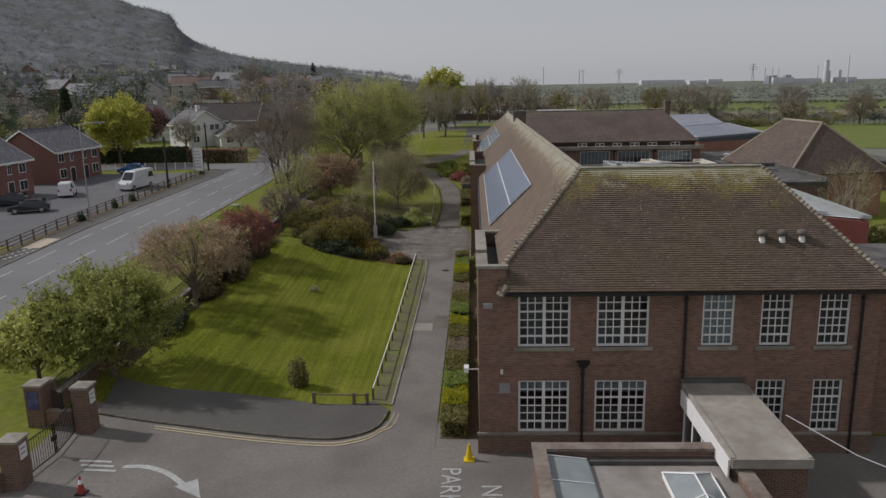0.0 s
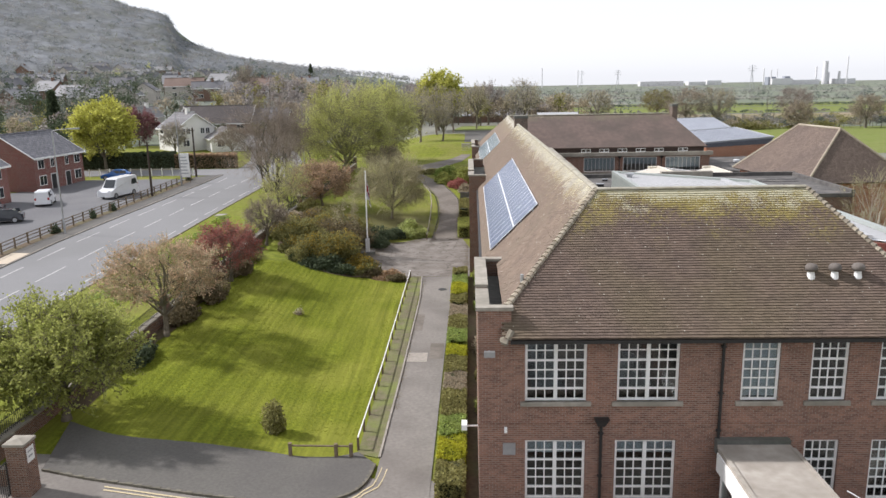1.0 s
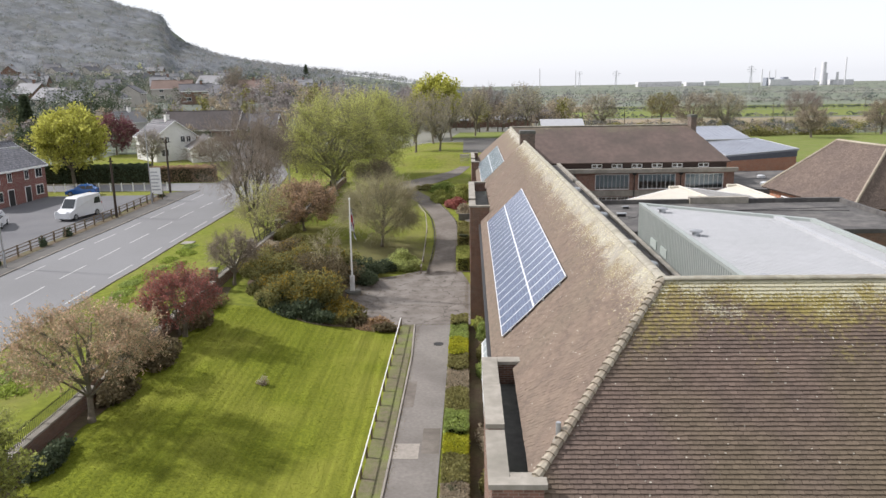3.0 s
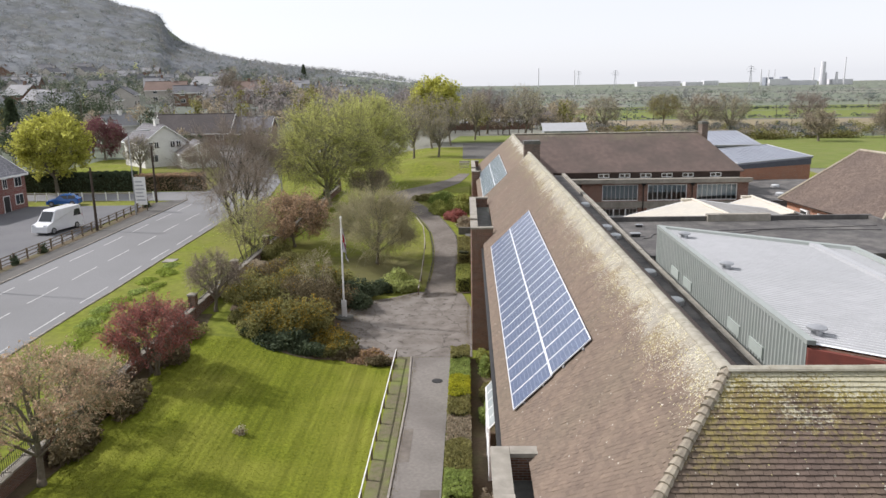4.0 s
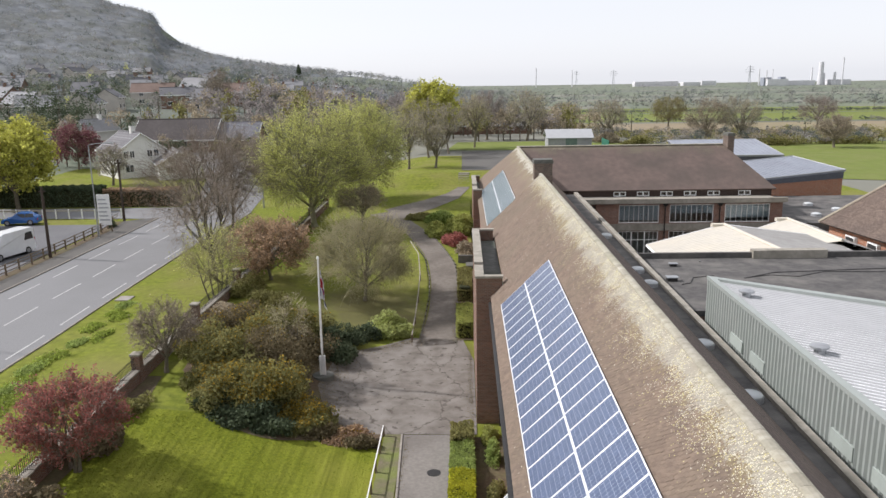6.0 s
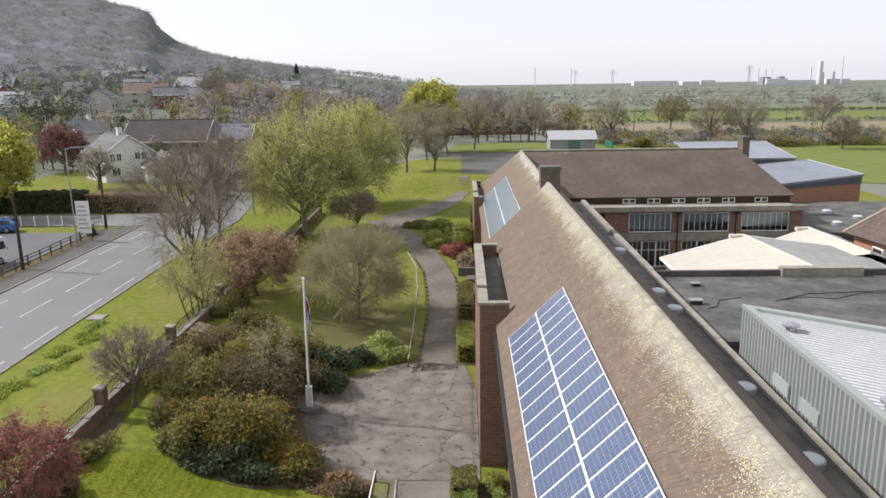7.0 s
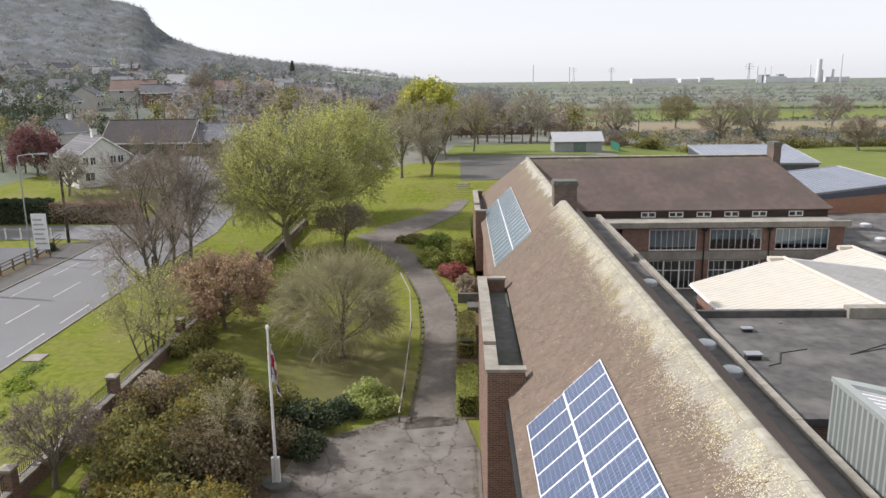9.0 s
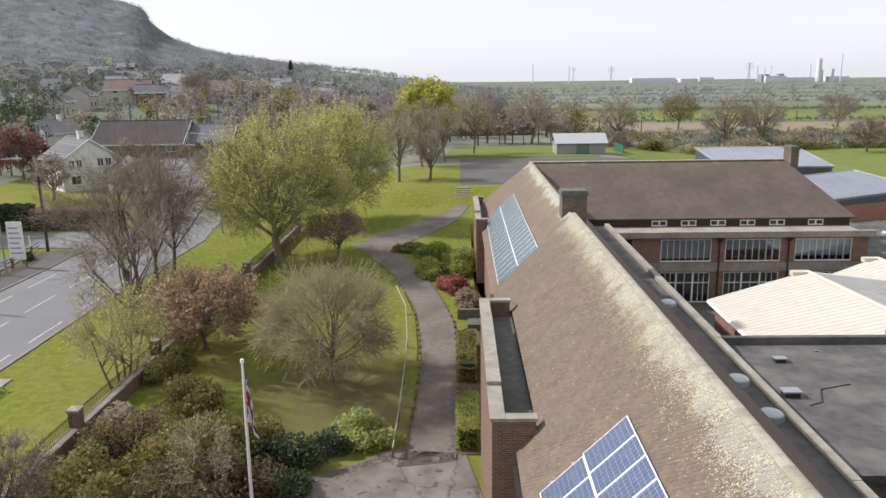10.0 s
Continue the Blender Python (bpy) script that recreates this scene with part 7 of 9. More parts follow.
for i, (x, y, rx, ry, h, leaf, n, acc, na, lab) in enumerate((
        (-12.4, 67.6, 3.3, 2.6, 3.1, LEAF_GORSE, 13000, LEAF_ORANGE, 4200, "large gorse bush in orange-yellow flower"),
        (-9.4, 66.7, 2.0, 1.6, 1.7, LEAF_GORSE, 6500, LEAF_ORANGE, 2600, "gorse bush in orange-yellow flower"),
        (-12.6, 66.1, 2.2, 1.3, 1.3, LEAF_DARK, 7000, None, 0, "dark green evergreen ground shrub"),
        (-14.6, 67.6, 1.5, 2.0, 1.9, LEAF_GORSE, 4500, LEAF_ORANGE, 500, "olive shrub with a few flowers"),
        (-15.2, 71.2, 2.5, 2.8, 2.9, LEAF_GORSE, 9000, LEAF_ORANGE, 700, "olive brown shrub with few flowers"),
        (-12.0, 71.8, 2.7, 2.4, 3.1, LEAF_SCRUB, 8500, None, 0, "brown twiggy shrub behind the gorse"),
        (-14.2, 75.6, 2.9, 2.6, 2.9, LEAF_GORSE, 8500, LEAF_ORANGE, 1100, "olive shrub mass behind the bed"),
        (-11.2, 75.8, 2.2, 2.0, 2.3, LEAF_SCRUB, 6000, LEAF_ORANGE, 300, "brown twiggy shrub behind the pole"),
        (-6.7, 65.5, 1.7, 0.9, 0.8, LEAF_COPPER, 3400, LEAF_ORANGE, 300, "low bronze shrub at the bed's tip"),
        (-11.4, 69.8, 1.6, 1.6, 2.0, LEAF_GORSE, 4200, LEAF_ORANGE, 500, "olive shrub beside the flagpole"),
        (-9.6, 79.4, 2.2, 1.4, 1.3, LEAF_DARK, 4600, None, 0, "dark evergreen shrub beyond the courtyard"),
        (-11.8, 79.6, 2.2, 1.8, 1.6, LEAF_GORSE, 4600, LEAF_ORANGE, 200, "olive shrub beyond the flagpole"),
        (-17.0, 73.6, 1.9, 2.4, 2.4, LEAF_GORSE, 6500, LEAF_ORANGE, 900, "olive shrub with a few flowers"),
        (-13.6, 73.4, 2.2, 2.0, 2.7, LEAF_SCRUB, 6500, LEAF_ORANGE, 500, "brown twiggy shrub behind the gorse"),
        (-12.6, 78.6, 2.2, 1.8, 2.2, LEAF_GORSE, 5600, LEAF_ORANGE, 500, "olive shrub mass behind the bed"),
        (-16.4, 77.6, 2.2, 2.2, 2.3, LEAF_SCRUB, 6000, LEAF_ORANGE, 700, "brown twiggy shrub along the wall"),
        (-9.3, 76.6, 1.6, 1.7, 1.4, LEAF_DARK, 4600, None, 0, "dark evergreen shrub beside the courtyard"),
        (-15.0, 69.6, 2.0, 1.8, 2.4, LEAF_GORSE, 6000, LEAF_ORANGE, 1900, "gorse bush in orange-yellow flower"),
        (-10.9, 65.5, 1.6, 0.9, 0.9, LEAF_DARK, 3200, None, 0, "low dark evergreen at the bed's edge"),
        (-8.4, 65.8, 1.5, 0.8, 0.8, LEAF_SCRUB, 2600, None, 0, "low brown shrub at the bed's edge"),
        (-14.3, 67.2, 1.3, 1.2, 1.2, LEAF_DARK, 2800, None, 0, "low dark evergreen at the bed's edge"),
        (-6.2, 64.9, 1.2, 0.6, 0.7, LEAF_SCRUB, 1900, None, 0, "low brown hedge at the bed's tip"),
        (-7.8, 80.8, 1.4, 1.2, 1.3, LEAF_DARK, 3000, None, 0, "dark evergreen shrub beyond the courtyard"))):
    shrub("flowering_shrub" if acc else "evergreen_shrub", lab, x, y, rx, ry, h, leaf, n, 0.115, 70 + i, acc, na, group=B)
shrub("laurel_bush", "rounded bright green laurel bush", -6.3, 81.8, 2.2, 1.6, 1.85, LEAF_VARIEGATED, 8500, 0.11, 90)
shrub("lawn_bush", "small upright bush on the lawn", -9.3, 37.1, 0.75, 0.75, 1.75, LEAF_OLIVE, 2600, 0.08, 91)
tree("thin_tree", "thin leafless sapling among the shrubs", -11.6, 73.6, 5.2, 3.0, LEAF_BUD, 260, 0.08, 92, trunk=0.05, fork=0.2, twigs=500, stems=3)
for i, (x, y, rx, ry, h, leaf, lab) in enumerate(((-19.0, 62.6, 1.2, 1.6, 0.9, LEAF_BUD, "low twiggy shrub along the wall"), (-18.4, 65.6, 1.0, 1.8, 0.9, LEAF_OLIVE, "low shrub along the wall"), (-18.0, 86.5, 1.4, 2.4, 1.8, LEAF_OLIVE, "shrub along the wall"), (-17.3, 79.0, 1.6, 2.2, 1.5, LEAF_BUD, "brown shrub along the wall"), (-15.5, 82.5, 2.2, 2.2, 1.6, LEAF_OLIVE, "olive shrub behind the bed"), (-18.6, 44.2, 0.9, 2.6, 0.8, LEAF_DARK, "dark low shrub at the wall foot"), (-18.7, 55.8, 1.4, 3.0, 1.6, LEAF_SCRUB, "brown twiggy shrub at the wall foot"), (-18.9, 51.6, 1.3, 2.2, 1.4, LEAF_SCRUB, "brown twiggy shrub at the wall foot"), (-18.2, 62.0, 1.3, 1.8, 1.2, LEAF_SCRUB, "brown twiggy shrub under the plum tree"),
        (-3.2, 112.5, 2.3, 2.2, 1.5, LEAF_LAUREL, "yellow-green shrub beside the upper path"), (-1.0, 108.6, 2.0, 2.6, 1.9, LEAF_MID, "dense green shrub by the corner tower"), (-3.4, 107.2, 1.8, 2.4, 1.4, LEAF_MID, "green shrub above the drive"), (-1.6, 103.6, 1.5, 2.2, 1.3, LEAF_RED, "dark red shrub above the drive"), (-0.6, 99.8, 1.2, 2.0, 1.4, LEAF_BUD, "brown shrub above the drive"), (-6.0, 114.8, 2.0, 1.6, 1.0, LEAF_OLIVE, "low olive shrub by the path"))):
    shrub("bank_shrub", lab, x, y, rx, ry, h, leaf, int(1500 * rx * ry), 0.13, 100 + i)
# hedges along the drive
y = 31.2
rs = random.Random(4)
k = 0
while y < 66:
    L = rs.uniform(1.8, 3.2)
    y1 = min(y + L, 66.2)
    leaf, lab = ((LEAF_OLIVE, "clipped olive hedge block"), (LEAF_YELLOW, "clipped golden hedge block"), (LEAF_LAUREL, "clipped green hedge block"), (LEAF_OLIVE, "clipped olive hedge block"), (LEAF_BUD, "twiggy grey-brown hedge block"))[k % 5]
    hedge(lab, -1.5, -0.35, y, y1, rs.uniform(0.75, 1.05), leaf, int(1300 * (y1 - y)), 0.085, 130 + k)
    y = y1
    k += 1
for i, (y, h, leaf) in enumerate(((40.0, 1.1, LEAF_MID), (44.5, 0.9, LEAF_OLIVE), (48.3, 1.2, LEAF_BUD), (57.2, 1.3, LEAF_LAUREL), (59.8, 1.0, LEAF_OLIVE), (63.4, 1.3, LEAF_LAUREL), (65.6, 1.0, LEAF_MID))):
    shrub("wall_shrub", "soft green shrub against the school wall", 0.55, y, 0.55, 1.1, h, leaf, 1600, 0.09, 160 + i)
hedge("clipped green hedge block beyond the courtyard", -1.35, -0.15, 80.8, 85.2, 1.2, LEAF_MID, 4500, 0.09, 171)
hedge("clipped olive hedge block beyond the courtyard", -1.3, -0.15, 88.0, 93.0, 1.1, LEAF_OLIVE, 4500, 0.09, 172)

# roadside plants
LEAF_VERGE = leaf_material("fresh_verge_leaves", (0.33, 0.40, 0.08), (0.24, 0.30, 0.06))
rp = random.Random(21)
for i in range(26):
    y = 40 + i * 1.75 + rp.uniform(-0.6, 0.6)
    shrub("bulb_leaves", "clump of strappy daffodil leaves in the verge", -25.6 + rp.uniform(-1.1, 0.9), y, rp.uniform(0.6, 1.1), rp.uniform(1.1, 1.9), rp.uniform(0.2, 0.32), rp.choice((LEAF_VERGE, LEAF_LAUREL)), 800, 0.10, 380 + i, category="plants", group="daffodil clumps on the verge")

# grass tufts on the lawn and along the verge
def tufts(name, label, n, area, height, width, leaf, seed):
    rng = np.random.default_rng(seed)
    x, y = area(rng, n)
    z = np.array([land(a, b) for a, b in zip(x, y)])
    base = np.stack([x, y, z - 0.01], 1)
    a = rng.uniform(0, 2 * math.pi, n)
    side = np.stack([np.cos(a), np.sin(a), np.zeros(n)], 1) * (width * rng.uniform(0.6, 1.4, (n, 1)))
    up = np.stack([rng.normal(0, 0.35, n), rng.normal(0, 0.35, n), np.ones(n)], 1) * (height * rng.uniform(0.5, 1.3, (n, 1)))
    v = np.stack([base - side, base + side, base + side * 0.5 + up, base - side * 0.6 + up * 0.9], 1).reshape(-1, 3)
    ob = new(name, raw_mesh(name, v, np.arange(n * 4).reshape(n, 4), leaf))
    return tagged(ob, label, "grass", kind="stuff")


def lawn_area(rng, n):
    y = rng.uniform(36.0, 65.5, n)
    x = rng.uniform(-19.2, -5.3, n)
    keep = (y > 36.9 - 0.12 * (x + 5)) & (y < 64.5 + 0.9 * np.clip(-12.7 - x, 0, 5)) & (x > -18.6 + (y < 42) * (42 - y) * 0.55)
    return x[keep][: n // 2], y[keep][: n // 2]


LEAF_LAWN = leaf_material("lawn_blades", (0.22, 0.25, 0.03), (0.15, 0.175, 0.022), 0.6, 0.3)
rl = np.random.default_rng(40)
lx, ly = lawn_area(rl, 90000)
tufts("lawn_grass", "short uneven tufts of mown lawn grass", len(lx), lambda rng, n: (lx, ly), 0.028, 0.03, LEAF_LAWN, 41)

# ---- boundary wall, gates, rails ----
def wall_x(y):
    return -20.25 + (y - 33) * 0.0235


bw = thing("boundary_wall", "low brick boundary wall with concrete coping, piers and iron railings", "wall", kind="structure")
PIERS = [33.0 + i * 9.08 for i in range(11)]
for i, (a, b) in enumerate(zip(PIERS, PIERS[1:])):
    n = 6
    for j in range(n):
        p, q = a + 0.25 + (b - a - 0.5) * j / n, a + 0.25 + (b - a - 0.5) * (j + 1) / n
        x0, x1 = wall_x(p), wall_x(q)
        zt = land(x0, (p + q) / 2) + 0.75
        part("wall_panel", Mesh().prism([(x0 - 0.17, p), (x0 + 0.17, p), (x1 + 0.17, q), (x1 - 0.17, q)], zt - 1.5, zt), BRICK_B, bw)
        part("coping_slab", Mesh().prism([(x0 - 0.24, p), (x0 + 0.24, p), (x1 + 0.24, q - 0.012), (x1 - 0.24, q - 0.012)], zt, zt + 0.09), CONCRETE, bw)
    rail = Mesh()
    for h in (0.95, 1.5):
        rail.tube([(wall_x(a), a + 0.2, land(wall_x(a), a) + h), (wall_x((a + b) / 2), (a + b) / 2, land(wall_x(a), (a + b) / 2) + h), (wall_x(b), b - 0.2, land(wall_x(b), b) + h)], 0.022, 4)
    m = int((b - a - 0.5) / 0.14)
    for j in range(m):
        yy = a + 0.3 + j * 0.14
        xx = wall_x(yy)
        rail.box(xx - 0.009, yy - 0.009, land(xx, yy) + 0.84, xx + 0.009, yy + 0.009, land(xx, yy) + 1.6)
    part("railing", rail, BLACK, bw, "black iron railing on the coping")


def brick_pier(x, y, w, h, label, parent=None, plate=False):
    z = land(x, y)
    p = thing("gate_pier", label, "pier", kind="structure") if parent is None else parent
    part("pier", Mesh().box(x - w / 2, y - w / 2, z - 0.3, x + w / 2, y + w / 2, z + h), BRICK_B, p)
    c = w / 2 + 0.05
    part("pier_cap", Mesh().box(x - c, y - c, z + h, x + c, y + c, z + h + 0.1).add([(x - c, y - c, z + h + 0.1), (x + c, y - c, z + h + 0.1), (x + c, y + c, z + h + 0.1), (x - c, y + c, z + h + 0.1), (x, y, z + h + 0.2)], [(0, 1, 4), (1, 2, 4), (2, 3, 4), (3, 0, 4)]), CONCRETE, p, "grey concrete cap")
    if plate:
        part("sign_plate", Mesh().box(x + w / 2, y - 0.24, z + h - 0.75, x + w / 2 + 0.02, y + 0.22, z + h - 0.15), PAINT, p, "white notice plate with grey bars")
        part("plate_text", Mesh().box(x + w / 2 + 0.02, y - 0.18, z + h - 0.35, x + w / 2 + 0.024, y + 0.14, z + h - 0.28).box(x + w / 2 + 0.02, y - 0.18, z + h - 0.55, x + w / 2 + 0.024, y + 0.1, z + h - 0.48), STEEL, p)
    return p


for y in PIERS:
    brick_pier(wall_x(y), y, 0.5, 1.62, "", bw)
brick_pier(-17.55, 31.2, 0.75, 2.15, "brick gate pier with a grey cap and notice", None, True)
brick_pier(-18.05, 26.6, 0.75, 2.0, "brick gate pier with a grey cap and notice", None, True)
brick_pier(-20.1, 31.9, 0.8, 1.95, "dark brick gate pier with a blue notice")
z = land(-20, 31.9)
structure("notice_board", Mesh().box(-20.35, 31.46, z + 0.9, -19.85, 31.495, z + 1.75), material("blue_notice", (0.05, 0.06, 0.16), (0.2, 0.22, 0.35), scale=3, rough=0.4), "dark blue notice panel", category="sign")
structure("gate_wall", Mesh().box(-20.0, 31.6, -0.1, -17.9, 31.95, z + 0.75).box(-26, 26.0, -0.3, -18.4, 26.4, z + 0.7), BRICK_B, "short brick wall between the gate piers", category="wall")


def metal_gate(x0, y0, x1, y1, h, label):
    g = thing("metal_gate", label, "gate")
    n = 13
    z0, z1 = land(x0, y0) + 0.18, land(x1, y1) + 0.18
    fr = Mesh()
    fr.tube([(x0, y0, z0), (x0, y0, z0 + h)], 0.035, 6).tube([(x1, y1, z1), (x1, y1, z1 + h)], 0.035, 6)
    fr.tube([(x0, y0, z0), (x1, y1, z1)], 0.028, 6).tube([(x0, y0, z0 + h), (x1, y1, z1 + h)], 0.028, 6)
    part("gate_frame", fr, BLACK, g)
    for i in range(1, n):
        t = i / n
        x, y, z = x0 + (x1 - x0) * t, y0 + (y1 - y0) * t, z0 + (z1 - z0) * t
        part("bar", Mesh().tube([(x, y, z), (x, y, z + h)], 0.014, 5), BLACK, g)
    part("latch", Mesh().box(x1 - 0.06, y1 - 0.12, z1 + h * 0.45, x1 + 0.06, y1 + 0.02, z1 + h * 0.6), BLACK, g)


metal_gate(-17.95, 30.8, -17.75, 28.95, 1.35, "black iron gate leaf closed between brick piers")
metal_gate(-18.0, 27.0, -17.77, 28.85, 1.35, "black iron gate leaf closed between brick piers")
metal_gate(-20.0, 32.5, -19.0, 31.9, 1.3, "small iron side gate by the pier")
m = Mesh()
for i in range(7):
    m.box(-17.6 + i * 0.36, 27.0, land(-17, 29) + 0.04, -17.42 + i * 0.36, 31.0, land(-17, 29) + 0.062)
c = thing("traffic_cone", "red traffic cone with a white band by the gate", "cone")
zb = land(-15.28, 26.1) + 0.03
part("base", Mesh().box(-15.48, 25.9, zb, -15.08, 26.3, zb + 0.05), BLACK, c)
part("cone", Mesh().tube([(-15.28, 26.1, zb + 0.05), (-15.28, 26.1, zb + 0.42)], [0.15, 0.09], 12), material("red_plastic", (0.40, 0.06, 0.04), (0.33, 0.05, 0.035), scale=4, rough=0.5), c)
part("band", Mesh().tube([(-15.28, 26.1, zb + 0.42), (-15.28, 26.1, zb + 0.6)], [0.09, 0.055], 12), PAINT, c, "white band")
part("tip", Mesh().tube([(-15.28, 26.1, zb + 0.6), (-15.28, 26.1, zb + 0.74)], [0.055, 0.03], 12), material("red_plastic", (0.40, 0.06, 0.04)), c)
c = thing("wet_floor_cone", "yellow folding cone standing at the wall corner", "cone")
zb = land(-0.25, 29.1) + 0.03
YP = material("yellow_plastic", (0.75, 0.55, 0.02), (0.68, 0.5, 0.02), scale=4, rough=0.5, bump=0.03)
part("cone", Mesh().tube([(-0.25, 29.1, zb + 0.04), (-0.25, 29.1, zb + 0.72)], [0.17, 0.045], 10), YP, c)
part("base", Mesh().box(-0.47, 28.88, zb, -0.03, 29.32, zb + 0.05), YP, c)

# low white rail round the lawn
r = thing("lawn_rail", "low white-painted rail on short posts beside the drive", "rail")
pts = [(-5.12, 35.6), (-5.12, 45), (-5.1, 55), (-5.1, 66.2)]
for i in range(17):
    y = 35.6 + 30.6 * i / 16
    part("post", Mesh().box(-5.16, y - 0.05, land(-5.1, y) - 0.1, -5.06, y + 0.05, land(-5.1, y) + 0.62), TIMBER, r)
for i in range(16):
    ya, yb = 35.6 + 30.6 * i / 16, 35.6 + 30.6 * (i + 1) / 16
    part("rail", Mesh().tube([(-5.11, ya, land(-5.1, ya) + 0.62), (-5.11, yb - 0.02, land(-5.1, yb) + 0.62)], 0.034, 6), PAINT, r, "white-painted top rail")
r = thing("lawn_rail", "short timber rail at the lawn's end", "rail")
for x in (-7.95, -5.95, -5.3):
    part("post", Mesh().box(x - 0.07, 34.7, land(x, 34.8) - 0.1, x + 0.07, 34.85, land(x, 34.8) + 0.72), TIMBER, r)
part("rail", Mesh().tube([(-7.95, 34.77, land(-7.9, 34.8) + 0.6), (-5.2, 34.77, land(-5.3, 34.8) + 0.6)], 0.04, 6), TIMBER, r)
WORN_PAINT = material("flaking_grey_paint", (0.42, 0.39, 0.34), (0.28, 0.25, 0.21), scale=9, rough=0.9, bump=0.2)
r = thing("bank_rail", "low weathered grey rail along the far drive", "rail")
pp = [(-4.5, 80.2), (-4.5, 84), (-4.5, 88), (-4.58, 92.7), (-5.0, 97.9), (-6.05, 102.5)]
for (xa, ya), (xb, yb) in zip(pp, pp[1:]):
    part("post", Mesh().box(xa - 0.05, ya - 0.05, land(xa, ya) - 0.1, xa + 0.05, ya + 0.05, land(xa, ya) + 0.6), TIMBER, r)
    part("rail", Mesh().tube([(xa, ya, land(xa, ya) + 0.6), (xb, yb - 0.02, land(xb, yb) + 0.6)], 0.045, 6), WORN_PAINT, r)

# flagpole with a limp flag
zb = land(-9.6, 73.3)
f = thing("flagpole", "white flagpole on a round concrete base with a limp flag", "flagpole")
part("base_slab", Mesh().tube([(-9.6, 73.3, zb - 0.1), (-9.6, 73.3, zb + 0.22)], [0.72, 0.66], 14), CONCRETE_DARK, f)
part("tabernacle", Mesh().box(-9.78, 73.2, zb + 0.2, -9.68, 73.4, zb + 1.45).box(-9.52, 73.2, zb + 0.2, -9.42, 73.4, zb + 1.45), PAINT, f, "white clamp posts")
part("pole", Mesh().tube([(-9.6, 73.3, zb + 0.2), (-9.58, 73.3, zb + 4), (-9.55, 73.3, 8.1)], [0.075, 0.065, 0.045], 10), PAINT, f)
part("truck", Mesh().tube([(-9.55, 73.3, 8.08), (-9.55, 73.3, 8.2)], [0.09, 0.06], 10), PAINT, f)


def limp_flag(x, y, z_top, cols):
    m = Mesh()
    n, rows = 10, 9
    for j in range(rows + 1):
        for i in range(n + 1):
            u = i / n
            v = j / rows
            xx = x + 0.06 + 0.34 * u * (0.45 + 0.55 * v) + 0.06 * math.sin(u * 9 + v * 4)
            yy = y + 0.09 * math.sin(u * 11 + v * 3) * (0.3 + u)
            m.v.append((xx, yy, z_top - 1.75 * v - 0.85 * u * u))
    for j in range(rows):
        for i in range(n):
            m.f.append((j * (n + 1) + i, j * (n + 1) + i + 1, (j + 1) * (n + 1) + i + 1, (j + 1) * (n + 1) + i))
            d = abs((i / n) - (j / rows))
            e = abs((i / n) - (1 - j / rows))
            m.k.append(0 if (i in (4, 5) or j in (4,)) else (1 if min(d, e) < 0.12 or i in (3, 6) else 2))
    return m


part("flag", limp_flag(-9.55, 73.3, 7.35, 3), [material("flag_red", (0.45, 0.03, 0.04), scale=5, bump=0), material("flag_white", (0.7, 0.7, 0.7), scale=5, bump=0), material("flag_blue", (0.02, 0.03, 0.16), scale=5, bump=0)], f, "red, white and blue flag hanging limp", smooth=True)

# little flower patch on the lawn
shrub("flower_patch", "tiny white flowering plant in a bare patch of lawn", -11.9, 54.2, 0.45, 0.35, 0.5, LEAF_BUD, 260, 0.06, 195, leaf_material("white_petals", (0.7, 0.7, 0.6), (0.6, 0.6, 0.5)), 60, category="plant")

# steps up to the car park
st = thing("garden_steps", "pale concrete steps up the bank", "steps")
for i in range(9):
    y0 = 135.7 + i * 0.46
    part("step", Mesh().box(-1.5, y0, 2.9, 0.1, y0 + 0.46, 3.42 + i * 0.195), CONCRETE, st)
structure("steps_area", Mesh().box(-0.6, 95.5, 0.2, 0.9, 97, 2.0).box(-1.3, 97, 0.5, 0.9, 97.3, 2.6), CONCRETE_DARK, "dark retaining wall of the basement area", category="wall")

